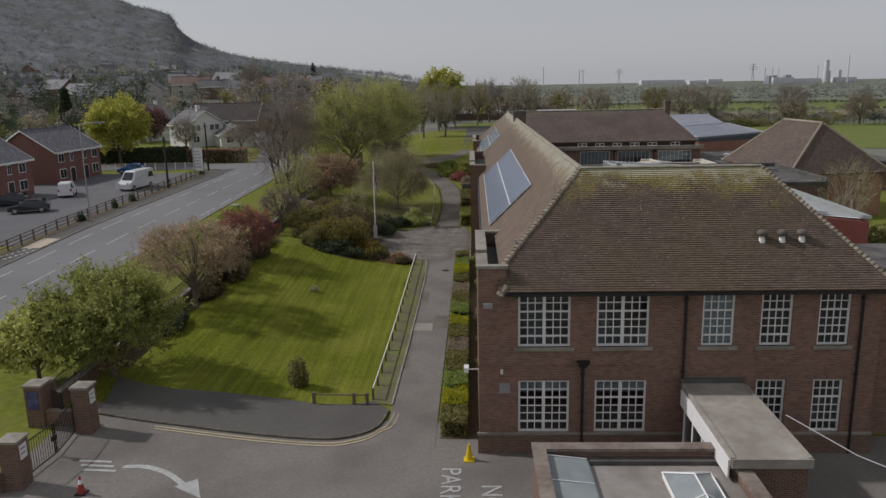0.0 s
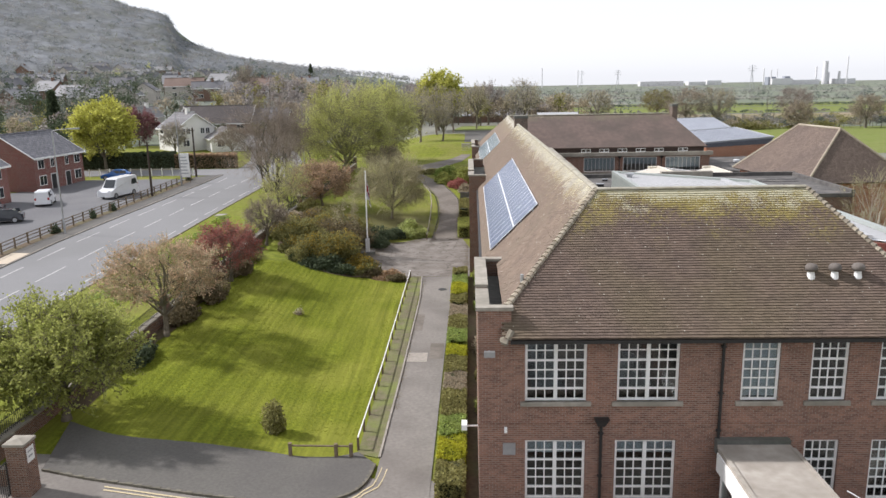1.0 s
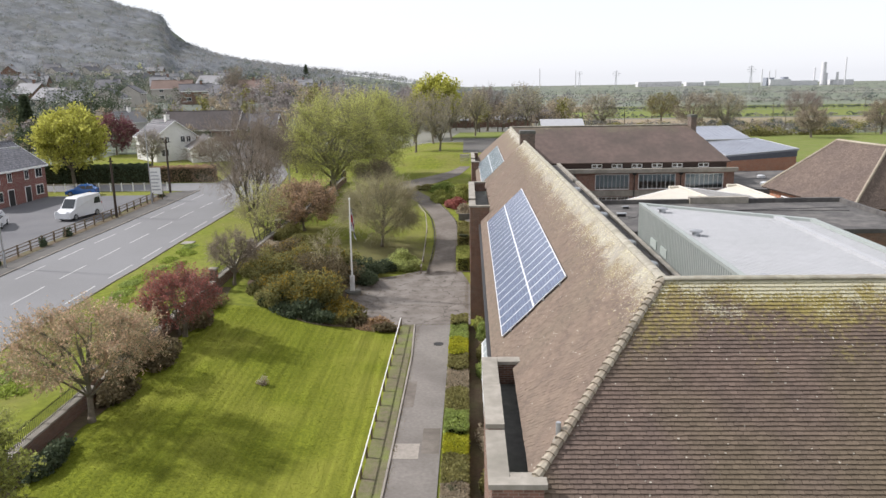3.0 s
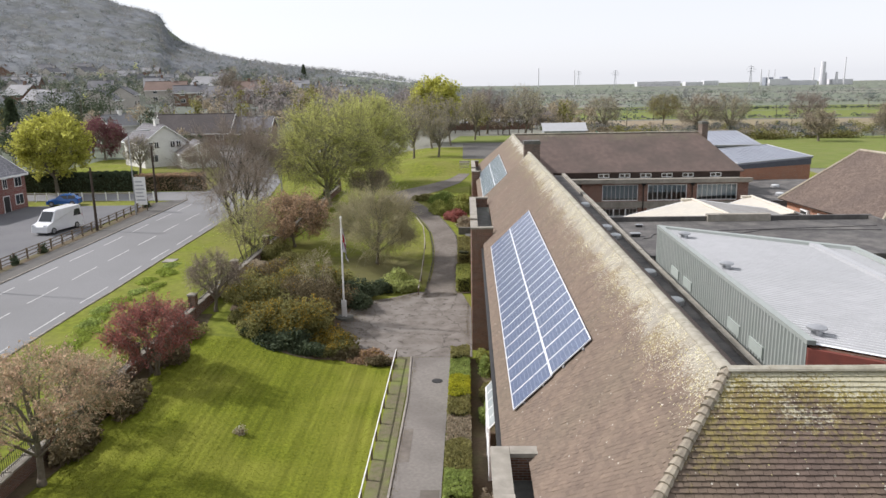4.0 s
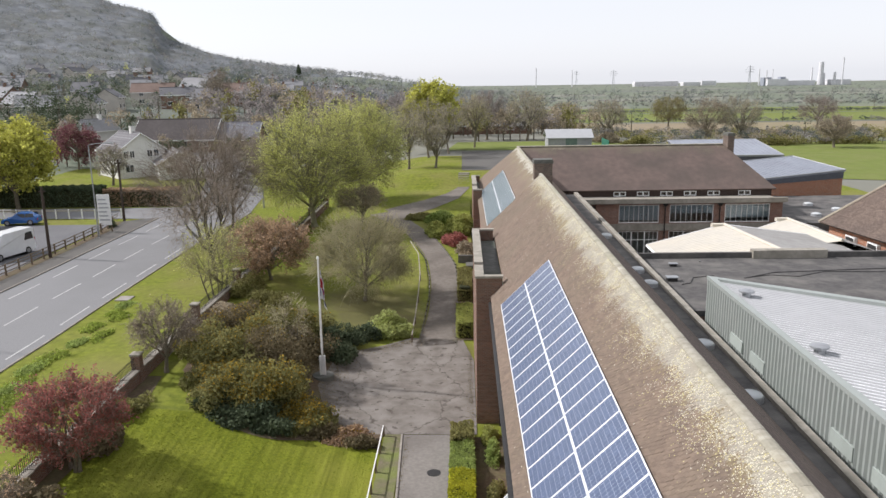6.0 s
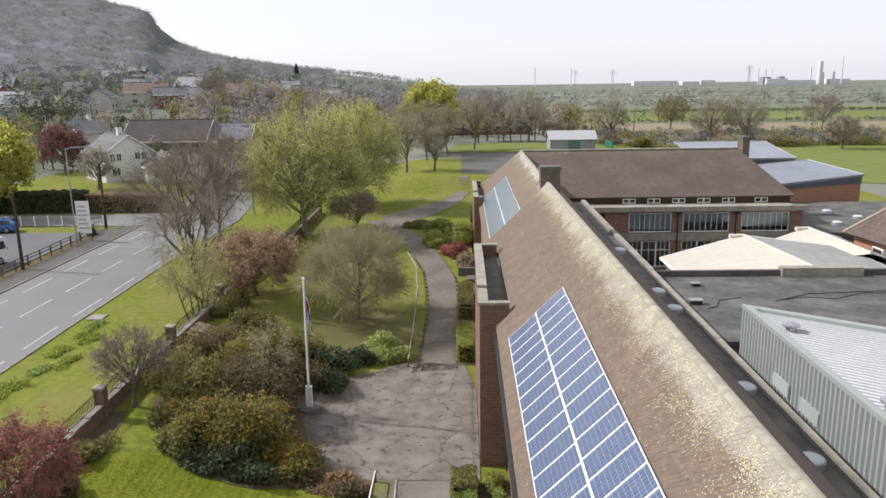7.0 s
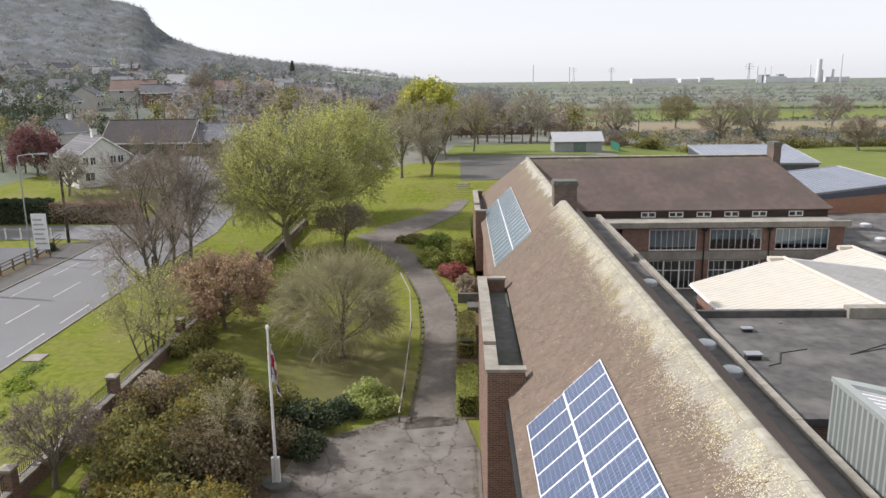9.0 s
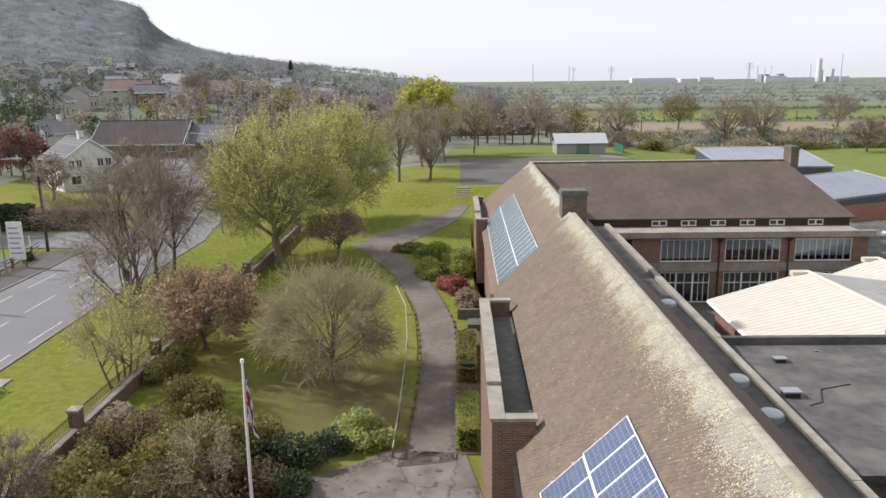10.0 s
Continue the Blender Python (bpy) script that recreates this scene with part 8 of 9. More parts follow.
# ---- across the road ----
def gable_house(name, label, cx, cy, turn, length, width, eave, ridge, wall, roof, windows=(), door=None, chim=True, base=None, trim=PAINT, verge=0.3):
    """A house with a gabled roof along its local x; the front faces local -y."""
    zb = base if base is not None else land(cx, cy)
    h = thing(name, label, "house", at=pose(cx, cy, zb, 0, 0, turn))
    L, W = length / 2, width / 2
    m = Mesh().box(-L, -W, -1.0, L, W, eave)
    for s in (-L, L):
        d = 0.25 if s < 0 else -0.25
        m.add([(s, -W, eave), (s, W, eave), (s, 0, ridge - 0.12), (s + d, -W, eave), (s + d, W, eave), (s + d, 0, ridge - 0.12)], [(0, 2, 1) if s > 0 else (0, 1, 2), (3, 4, 5), (0, 3, 5, 2), (1, 2, 5, 4)])
    part("wall_shell", m, wall, h)
    k = (ridge - eave) / W
    o = 0.35
    for s in (-1, 1):
        part("roof_slope", slab([(-L - verge, s * (W + o), eave - k * o), (L + verge, s * (W + o), eave - k * o), (L + verge, 0, ridge), (-L - verge, 0, ridge)], 0.14), roof, h)
    part("ridge", Mesh().tube([(-L - verge, 0, ridge + 0.02), (L + verge, 0, ridge + 0.02)], 0.12, 6), roof, h)
    for s in (-1, 1):
        b = Mesh()
        b.box(-L - verge, s * (W + o) - 0.05, eave - k * o - 0.22, L + verge, s * (W + o) + 0.05, eave - k * o)
        for e in (-1, 1):
            if chim is not None and name != "village_house":
                part("bargeboard", Mesh().tube([(e * (L + verge), s * (W + o), eave - k * o - 0.06), (e * (L + verge), 0, ridge - 0.08)], 0.09, 4), trim, h)
        part("fascia", b, trim, h, "pale eaves fascia")
    for (face, u, z0, w, hh) in windows:
        fr = Mesh()
        if face in "ns":
            s = -1 if face == "s" else 1
            y0 = s * W
            fr.box(u - w / 2, min(y0, y0 + s * 0.06), z0, u + w / 2, max(y0, y0 + s * 0.06), z0 + hh)
            wn_ = part("window", fr, trim, h, "white-framed window")
            for j in range(2):
                a = u - w / 2 + 0.08 + j * (w - 0.08) / 2
                part("pane", Mesh().box(a, min(y0 + s * 0.06, y0 + s * 0.075), z0 + 0.09, a + (w - 0.24) / 2, max(y0 + s * 0.06, y0 + s * 0.075), z0 + hh - 0.09), DARKGLASS, wn_)
        else:
            s = -1 if face == "w" else 1
            x0 = s * L
            fr.box(min(x0, x0 + s * 0.06), u - w / 2, z0, max(x0, x0 + s * 0.06), u + w / 2, z0 + hh)
            wn_ = part("window", fr, trim, h, "white-framed window")
            for j in range(2):
                a = u - w / 2 + 0.08 + j * (w - 0.08) / 2
                part("pane", Mesh().box(min(x0 + s * 0.06, x0 + s * 0.075), a, z0 + 0.09, max(x0 + s * 0.06, x0 + s * 0.075), a + (w - 0.24) / 2, z0 + hh - 0.09), DARKGLASS, wn_)
    for u in door or ():
        part("door", Mesh().box(u - 0.5, -W - 0.05, 0, u + 0.5, -W, 2.1), BLACK, h, "dark front door")
        part("door_frame", Mesh().box(u - 0.6, -W - 0.03, 0, u - 0.5, -W, 2.2).box(u + 0.5, -W - 0.03, 0, u + 0.6, -W, 2.2).box(u - 0.6, -W - 0.03, 2.1, u + 0.6, -W, 2.2), trim, h)
    if chim:
        part("chimney", Mesh().box(L * 0.3 - 0.4, -0.35, ridge - 0.6, L * 0.3 + 0.4, 0.35, ridge + 1.0).box(L * 0.3 - 0.46, -0.41, ridge + 0.85, L * 0.3 + 0.46, 0.41, ridge + 1.0), wall, h)
    return h


DARKGLASS = material("dark_window_glass", (0.03, 0.035, 0.04), (0.025, 0.03, 0.035), scale=1, rough=0.06, bump=0, spec=0.6)
ST = bond("grey_roof_tiles", (0.20, 0.20, 0.215), (0.16, 0.16, 0.175), (0.08, 0.08, 0.09), 0.3, 0.22, 0.02, "b", bump=0.5)
CONCRETE_TILE = bond("grey_concrete_tiles", (0.215, 0.21, 0.215), (0.18, 0.175, 0.18), (0.09, 0.088, 0.09), 0.4, 0.3, 0.025, "b", bump=0.5)
wl = [("s", u, z, w, 1.25) for u, w in ((-4.0, 1.3), (-1.6, 0.8), (1.6, 0.8), (4.0, 1.3)) for z in (3.05,)] + [("s", -3.9, 0.8, 1.5, 1.35), ("s", 3.9, 0.8, 1.5, 1.35)]
gable_house("brick_house", "pair of red brick houses with a grey tiled roof", -62.2, 109.9, 84, 10.8, 9.2, 4.8, 7.7, BRICK_NEW, ST, wl, (-1.6, 1.6), False, base=2.3)
gable_house("brick_house", "red brick terraced house with a grey tiled roof", -62.0, 90.6, 85, 11.6, 9.2, 4.8, 7.7, BRICK_NEW, ST, wl, (-1.6, 1.6), False, base=2.25)
gable_house("white_house", "white rendered house with a grey roof and chimney", -56.4, 155.4, -45, 8.6, 7.8, 4.5, 7.2, RENDER, CONCRETE_TILE, [("e", -2.6, 3.2, 0.8, 1.2), ("e", -1.6, 3.2, 0.8, 1.2), ("e", 1.3, 3.2, 0.9, 1.2), ("e", 2.4, 3.2, 0.9, 1.2), ("e", -2.2, 0.9, 1.4, 1.3), ("s", -2.5, 3.2, 1.4, 1.2)], (), True, base=3.4)
gable_house("house_extension", "low white and brick extension with a grey roof", -47.8, 152.6, -62, 7.0, 6.5, 2.6, 4.4, RENDER, CONCRETE_TILE, [("e", -1.5, 0.9, 1.4, 1.3)], (), False, base=3.4)
DARK_SLATE = material("dark_brown_slate", (0.105, 0.094, 0.090), (0.078, 0.070, 0.068), scale=2, rough=0.95, bump=0.2, spec=0.1)
gable_house("long_bungalow", "long dark-roofed building behind the white house", -61.6, 193, 2, 17, 12, 2.6, 6.4, BRICK_B, DARK_SLATE, [("s", -6.5 + 4.3 * i, 0.9, 1.8, 1.2) for i in range(4)], (), False)
gable_house("bungalow_wing", "lower dark-roofed wing at the end of the long building", -48.6, 194, 2, 8.2, 10, 2.5, 5.7, BRICK_B, ST, [("s", -2 + 3.8 * i, 0.9, 1.6, 1.2) for i in range(2)], (), False)
gable_house("grey_house", "house with a grey slate roof behind the hedge", -79, 112, 20, 12, 9, 5.0, 8.2, BRICK_B, SLATE, (), (), True)
gable_house("small_house", "small house with a pale gable behind the trees", -86, 205, 60, 8, 6, 2.8, 5.2, RENDER, SLATE_PALE, (), (), True)

# fences, posts, sign
fence = thing("timber_fence", "weathered post and rail fence beside the pavement", "fence")
fp = [(interp(tuple((b, a) for a, b in WALK_W), 60 + i * 2.0) - 0.6, 60 + i * 2.0) for i in range(29)]
for (x, y), (x2, y2) in zip(fp, fp[1:]):
    part("post", Mesh().box(x - 0.06, y - 0.06, land(x, y) - 0.1, x + 0.06, y + 0.06, land(x, y) + 1.15), TIMBER, fence)
    for h in (0.45, 0.8, 1.08):
        part("rail", Mesh().tube([(x, y, land(x, y) + h), (x2, y2 - 0.02, land(x2, y2) + h)], 0.045, 4), TIMBER, fence)
fence2 = thing("white_fence", "pale rail fence across the end of the yard", "fence")
for i in range(12):
    x = -42 - i * 1.6
    part("post", Mesh().box(x - 0.06, 118.1, land(x, 118) - 0.1, x + 0.06, 118.22, land(x, 118) + 1.2), PAINT, fence2)
    part("rail", Mesh().box(x - 1.54, 118.12, land(x, 118) + 0.95, x - 0.06, 118.2, land(x, 118) + 1.12), WORN_PAINT, fence2)


def telegraph_pole(x, y, top):
    p = thing("telegraph_pole", "dark wooden telegraph pole beside the pavement", "pole", group="telegraph poles")
    part("pole", Mesh().tube([(x, y, land(x, y) - 0.2), (x, y, top)], [0.16, 0.11], 9), POLE_WOOD, p)
    part("arm", Mesh().box(x - 0.3, y - 0.05, top - 0.5, x + 0.3, y + 0.05, top - 0.38), POLE_WOOD, p)


telegraph_pole(-40.3, 98.7, 9.2)
telegraph_pole(-40.9, 116.4, 9.9)


def street_lamp(x, y, top, dx, dy):
    p = thing("street_lamp", "grey steel street lamp with a long outreach arm", "street lamp", group="street lamps")
    zb = land(x, y)
    part("column", Mesh().tube([(x, y, zb), (x, y, zb + 1.4), (x, y, zb + 1.5), (x, y, top)], [0.11, 0.11, 0.075, 0.055], 8), STEEL, p)
    part("arm", Mesh().tube([(x, y, top), (x + dx * 0.4, y + dy * 0.4, top + 0.14), (x + dx, y + dy, top + 0.2)], 0.04, 6), STEEL, p)
    part("lantern", Mesh().box(x + dx - 0.14, y + dy - 0.14, top + 0.12, x + dx + 0.5 * (1 if dx > 0 else -1) + 0.14, y + dy + 0.14, top + 0.26), STEEL, p)


street_lamp(-39.9, 107.8, 12.3, 2.0, 0.0)
street_lamp(-39.5, 75.9, 12.1, 2.0, 0.0)
street_lamp(-26.15, 123.8, 13.0, -2.3, 0.4)
street_lamp(-40.7, 156.7, 13.0, 2.2, 0.3)
s = thing("sign_board", "tall white sign board with rows of grey text bars", "sign")
part("board", Mesh().box(-41.0, 110.4, land(-40, 110) + 0.9, -39.6, 110.5, land(-40, 110) + 4.3), PAINT, s)
bars = Mesh()
for i in range(6):
    bars.box(-40.85, 110.392, land(-40, 110) + 1.4 + i * 0.45, -39.75 - 0.12 * (i % 3), 110.4, land(-40, 110) + 1.55 + i * 0.45)
part("text_block", bars, STEEL, s)
for x in (-40.9, -39.7):
    part("leg", Mesh().box(x - 0.05, 110.5, land(-40, 110) - 0.1, x + 0.05, 110.6, land(-40, 110) + 4.2), TIMBER, s)

# vehicles
def vehicle(name, label, x, y, turn, length, width, height, profile, paint, glass_from, category="car", glass_to=0.93, wheel=0.33):
    """profile: side outline as (along 0..1, up 0..1) from front low round to rear low."""
    z = land(x, y) + 0.05
    v = thing(name, label, category, at=pose(x, y, z, 0, 0, turn))
    W = width / 2
    n = len(profile)
    m = Mesh()
    rings = ((-1.0, 0.90), (-0.93, 1.0), (0.93, 1.0), (1.0, 0.90))
    for s, shrink in rings:
        for a, u in profile:
            inset = 0.80 if u > glass_from + 0.05 else 1.0
            uu = u * (1 if abs(s) < 0.95 else (0.985 if u > 0.4 else 1.0))
            m.v.append(((a - 0.5) * length * (1 if abs(s) < 0.95 else 0.985), s * W * (inset if u > glass_from + 0.05 else 1.0), uu * height))
    for r in range(3):
        for i in range(n):
            j = (i + 1) % n
            m.f.append((r * n + i, r * n + j, (r + 1) * n + j, (r + 1) * n + i))
            m.k.append(0)
    m.f.append(tuple(range(n)))
    m.f.append(tuple(3 * n + i for i in reversed(range(n))))
    m.k += [0, 0]
    part("body", m, paint, v)
    g = Mesh()
    tops = [p for p in profile if p[1] > glass_from + 0.05]
    a0, a1 = min(p[0] for p in tops), max(p[0] for p in tops)
    for s in (-1, 1):
        for k in range(2 if category == "car" else 2):
            u0 = a0 + (a1 - a0) * (0.06 + 0.47 * k)
            u1 = u0 + (a1 - a0) * 0.40
            zz0, zz1 = (glass_from + 0.04) * height, glass_to * height
            y0 = s * W * 0.985
            y1 = s * W * 0.815
            if category == "van" and k == 1 and s < 0 and length < 5:
                continue
            gl = Mesh().add([((u0 - 0.5) * length - 0.1, y0 * 0.90 + s * 0.02, zz0), ((u1 - 0.5) * length + 0.05, y0 * 0.90 + s * 0.02, zz0), ((u1 - 0.5) * length, y1 + s * 0.02, zz1), ((u0 - 0.5) * length, y1 + s * 0.02, zz1)], [(0, 1, 2, 3)])
            part("side_window", gl, DARKGLASS, v, "dark side window")
    fw = sorted(profile, key=lambda p: p[0])
    wa = next((p for p in profile if abs(p[1] - glass_from) < 0.06), profile[2])
    wb = next((p for p in profile if p[1] > 0.9), profile[3])
    part("windscreen", Mesh().add([((wa[0] - 0.5) * length - 0.02, -W * 0.78, wa[1] * height + 0.05), ((wa[0] - 0.5) * length - 0.02, W * 0.78, wa[1] * height + 0.05), ((wb[0] - 0.5) * length - 0.05, W * 0.70, wb[1] * height - 0.03), ((wb[0] - 0.5) * length - 0.05, -W * 0.70, wb[1] * height - 0.03)], [(0, 3, 2, 1)]), DARKGLASS, v, "dark windscreen")
    for a in (0.17, 0.80):
        for s in (-1, 1):
            cx = (a - 0.5) * length
            wh = part("wheel", Mesh().tube([(cx, s * (W - 0.2), wheel), (cx, s * (W + 0.015), wheel)], wheel, 16), BLACK, v)
            part("rim", Mesh().tube([(cx, s * (W + 0.01), wheel), (cx, s * (W + 0.03), wheel)], wheel * 0.62, 12), STEEL, wh)
    for s in (-1, 1):
        part("headlight", Mesh().box(-length / 2 - 0.01, s * W * 0.72 - 0.16, height * 0.36, -length / 2 + 0.15, s * W * 0.72 + 0.16, height * 0.44), ALU, v)
        part("tail_light", Mesh().box(length / 2 - 0.12, s * W * 0.8 - 0.1, height * 0.42, length / 2 + 0.01, s * W * 0.8 + 0.1, height * 0.58), material("red_lens", (0.35, 0.02, 0.02), scale=4, rough=0.2, bump=0), v)
    return v


VAN = [(0.0, 0.12), (0.0, 0.36), (0.05, 0.43), (0.17, 0.52), (0.29, 0.93), (0.34, 0.98), (0.97, 1.0), (1.0, 0.95), (1.0, 0.12)]
CAR = [(0.0, 0.18), (0.0, 0.45), (0.06, 0.52), (0.27, 0.62), (0.42, 0.97), (0.50, 1.0), (0.76, 0.99), (0.93, 0.68), (1.0, 0.62), (1.0, 0.18)]
MINI = [(0.0, 0.15), (0.0, 0.42), (0.06, 0.50), (0.22, 0.56), (0.36, 0.96), (0.42, 1.0), (0.97, 1.0), (1.0, 0.93), (1.0, 0.15)]
WHITE_CAR = material("white_car_paint", (0.75, 0.76, 0.77), (0.7, 0.71, 0.72), scale=2, rough=0.25, bump=0, spec=0.5)
DARK_CAR = material("dark_car_paint", (0.025, 0.028, 0.035), (0.02, 0.022, 0.028), scale=2, rough=0.2, bump=0, spec=0.6)
BLUE_CAR = material("blue_car_paint", (0.03, 0.12, 0.35), (0.025, 0.1, 0.3), scale=2, rough=0.25, bump=0, spec=0.5)
vehicle("delivery_van", "large white delivery van parked by the fence", -44.8, 99.2, 78, 5.6, 2.0, 2.5, VAN, WHITE_CAR, 0.52, "van", 0.84, 0.36)
vehicle("small_van", "small white van parked in the yard", -51.4, 93.9, -70, 4.2, 1.75, 1.8, MINI, WHITE_CAR, 0.56, "van", 0.9, 0.31)
vehicle("parked_car", "dark hatchback parked in the yard", -49.6, 82.2, 25, 4.2, 1.75, 1.45, CAR, DARK_CAR, 0.6)
vehicle("parked_car", "dark estate car parked in the yard", -54.6, 86.8, 20, 4.3, 1.75, 1.45, CAR, DARK_CAR, 0.6)
vehicle("parked_car", "blue hatchback parked at the end of the yard", -52.5, 115.2, 10, 4.0, 1.7, 1.45, CAR, BLUE_CAR, 0.6)

# hedge behind the side road
for i in range(6):
    x0 = -86.2 + i * 6.4
    hedge("tall dark green hedge behind the side road", x0, x0 + 6.3, 125.6, 127.4, 2.6, LEAF_DARK, 5200, 0.2, 200 + i, "tall roadside hedge")
for i in range(3):
    hedge("dark red-brown hedge at the corner", -47.6 + i * 3.3, -44.4 + i * 3.3, 125.6, 127.3, 2.3, LEAF_COPPER, 3200, 0.16, 210 + i, "tall roadside hedge")
for i, (x, y) in enumerate(((-40.9, 76.5), (-40.7, 84.0), (-40.6, 88.5), (-40.8, 113))):
    shrub("fence_shrub", "scrubby shrub growing at the fence", x, y, 0.5, 0.7, 1.2, LEAF_DARK, 700, 0.12, 220 + i)

# Dark soil strip, laid to serve as the shade at the wall foot too.
ys = span(38.5, 70, 2.2)
structure("wall_foot_soil", drape([(wall_x(y) + 0.2, y) for y in ys], [(wall_x(y) + 1.15 + 0.25 * math.sin(y * 1.7), y) for y in ys], 0.03, 3, 0.8), SOIL, "soil strip along the wall foot, also standing in for shade", category="soil")

# ---- far country ----
def wood_stuff(name, label, spots, leaf_mats, per, size, seed, category="trees", trunk=True, flat=0.0):
    """Many far trees in one object: uneven crowns of leaf sprays on thin trunks. spots: (x, y, height, width, material index)."""
    rng = np.random.default_rng(seed)
    vs, fs, ks, o = [], [], [], 0
    for x, y, h, w, k in spots:
        zb = land(x, y)
        n = max(8, int(per * (0.6 + 0.8 * rng.random())))
        p, _ = crown_points(rng, n, w / 2, w / 2, h * 0.40, lumps=7)
        p = p + np.array([x, y, zb + h * 0.60])
        v, f = leaf_quads(p, size * (0.7 + 0.05 * h), rng, flat, aspect=1.3)
        vs.append(v)
        fs.append(f + o)
        ks.append(np.full(len(f), k))
        o += len(v)
        if trunk:
            r = 0.018 * h
            a = np.array([[x - r, y, zb - 0.5], [x + r, y, zb - 0.5], [x + r * 0.5, y, zb + h * 0.7], [x - r * 0.5, y, zb + h * 0.7], [x, y - r, zb - 0.5], [x, y + r, zb - 0.5], [x, y + r * 0.5, zb + h * 0.7], [x, y - r * 0.5, zb + h * 0.7]])
            vs.append(a)
            fs.append(np.array([[0, 1, 2, 3], [4, 5, 6, 7]]) + o)
            ks.append(np.full(2, len(leaf_mats)))
            o += 8
    me = raw_mesh(name, np.concatenate(vs), np.concatenate(fs), [*leaf_mats, BARK], np.concatenate(ks))
    me.polygons.foreach_set("use_smooth", [True] * len(me.polygons))
    ob = new(name, me)
    return tagged(ob, label, category, kind="stuff")


def polar(bearing, r):
    return -math.sin(radians(bearing)) * r, math.cos(radians(bearing)) * r


rf_ = random.Random(77)
FAR = [LEAF_GREYBUD, LEAF_BUD, LEAF_OLIVE, LEAF_MID, LEAF_DARK, LEAF_SPRING]
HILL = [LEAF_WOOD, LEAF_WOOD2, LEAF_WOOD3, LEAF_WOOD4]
# hill woods: a closed uneven canopy with loose twig sprays over it
hr = np.random.default_rng(80)
cv, cf = [], []
BS, RS = span(7.5, 47, 0.36), span(440, 1380, 7.5)
for b in BS:
    for r in RS:
        x, y = polar(b + hr.uniform(-0.12, 0.12), r + hr.uniform(-2.5, 2.5))
        z = land(x, y)
        cv.append((x, y, z + 7.0 * smooth_step((z - 19) / 9) - 0.8 + hr.uniform(-1.4, 1.4) * smooth_step((z - 16) / 8)))
w = len(RS)
for i in range(len(BS) - 1):
    for j in range(w - 1):
        cf.append((i * w + j, i * w + j + 1, (i + 1) * w + j + 1, (i + 1) * w + j))
# The canopy colour carries distance haze as a blue-grey tint.
CANOPY = material("hazed_winter_canopy", (0.215, 0.226, 0.235), (0.122, 0.131, 0.138), scale=0.10, rough=1.0, bump=0.9, bump_scale=0.5, stain=(0.115, 0.118, 0.10), stain_scale=0.03, stain_amount=0.75, spec=0.0)
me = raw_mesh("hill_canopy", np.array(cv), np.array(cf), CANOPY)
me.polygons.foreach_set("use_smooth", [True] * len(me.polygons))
tagged(new("hill_canopy", me), "closed winter canopy over the hill, tinted blue-grey for haze", "woodland", kind="stuff")
spots = []
for i in range(5200):
    b = rf_.uniform(9, 45)
    r = rf_.uniform(520, 1230)
    x, y = polar(b, r)
    if land(x, y) < 22 + rf_.uniform(-6, 8):
        continue
    spots.append((x, y, rf_.uniform(8, 12), rf_.uniform(8, 13), rf_.choice((0, 0, 2, 0, 1, 1, 3, 3 if rf_.random() < 0.4 else 1))))
wood_stuff("hill_woods", "leafless woodland over the hill, tinted blue-grey for haze", spots, HILL, 56, 0.5, 81, trunk=False, flat=0.3)
# village trees
spots = []
for i in range(2150):
    b = rf_.uniform(1, 42)
    r = rf_.uniform(205, 480) if rf_.random() < 0.6 else rf_.uniform(300, 760)
    x, y = polar(b, r)
    if -75 < x < -40 and y < 230:
        continue
    if -95 < x < -55 and y < 215:
        continue
    if 14 < b < 23 and 222 < r < 300 and rf_.random() < 0.75:
        continue
    spots.append((x, y, rf_.uniform(4.5, 9.5), rf_.uniform(4.5, 9), rf_.choice((1, 2, 3, 3, 4, 4, 6, 8, 8, 9, 9, 9, 5 if rf_.random() < 0.1 else 2))))
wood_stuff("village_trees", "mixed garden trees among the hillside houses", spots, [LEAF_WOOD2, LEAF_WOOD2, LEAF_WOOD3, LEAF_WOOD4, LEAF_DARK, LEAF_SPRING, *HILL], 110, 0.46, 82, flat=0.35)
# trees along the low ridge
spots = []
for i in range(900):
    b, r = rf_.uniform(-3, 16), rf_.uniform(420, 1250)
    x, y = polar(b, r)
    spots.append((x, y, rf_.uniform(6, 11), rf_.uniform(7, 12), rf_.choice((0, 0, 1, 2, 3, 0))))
wood_stuff("ridge_trees", "leafless trees along the low ridge, greyed for haze", spots, HILL, 70, 0.62, 86, trunk=False, flat=0.4)
# near-left gardens
spots = [(rf_.uniform(-125, -62), rf_.uniform(133, 215), rf_.uniform(4, 9), rf_.uniform(4, 8), rf_.choice((0, 1, 2, 4, 4, 4))) for i in range(110)]
spots = [s for s in spots if not (-72 < s[0] < -40 and 140 < s[1] < 203)]
spots += [(rf_.uniform(-72, -40), rf_.uniform(178, 186), rf_.uniform(2.2, 4.5), rf_.uniform(3, 5), rf_.choice((0, 1, 2, 4))) for i in range(26)]
spots += [(rf_.uniform(-120, -96), rf_.uniform(192, 235), rf_.uniform(9, 13), rf_.uniform(6, 9), 4) for i in range(12)]
wood_stuff("garden_trees", "dense garden trees and evergreens behind the houses", spots, FAR, 460, 0.28, 83, flat=0.2)
# tree belt behind the bank, centre
spots = []
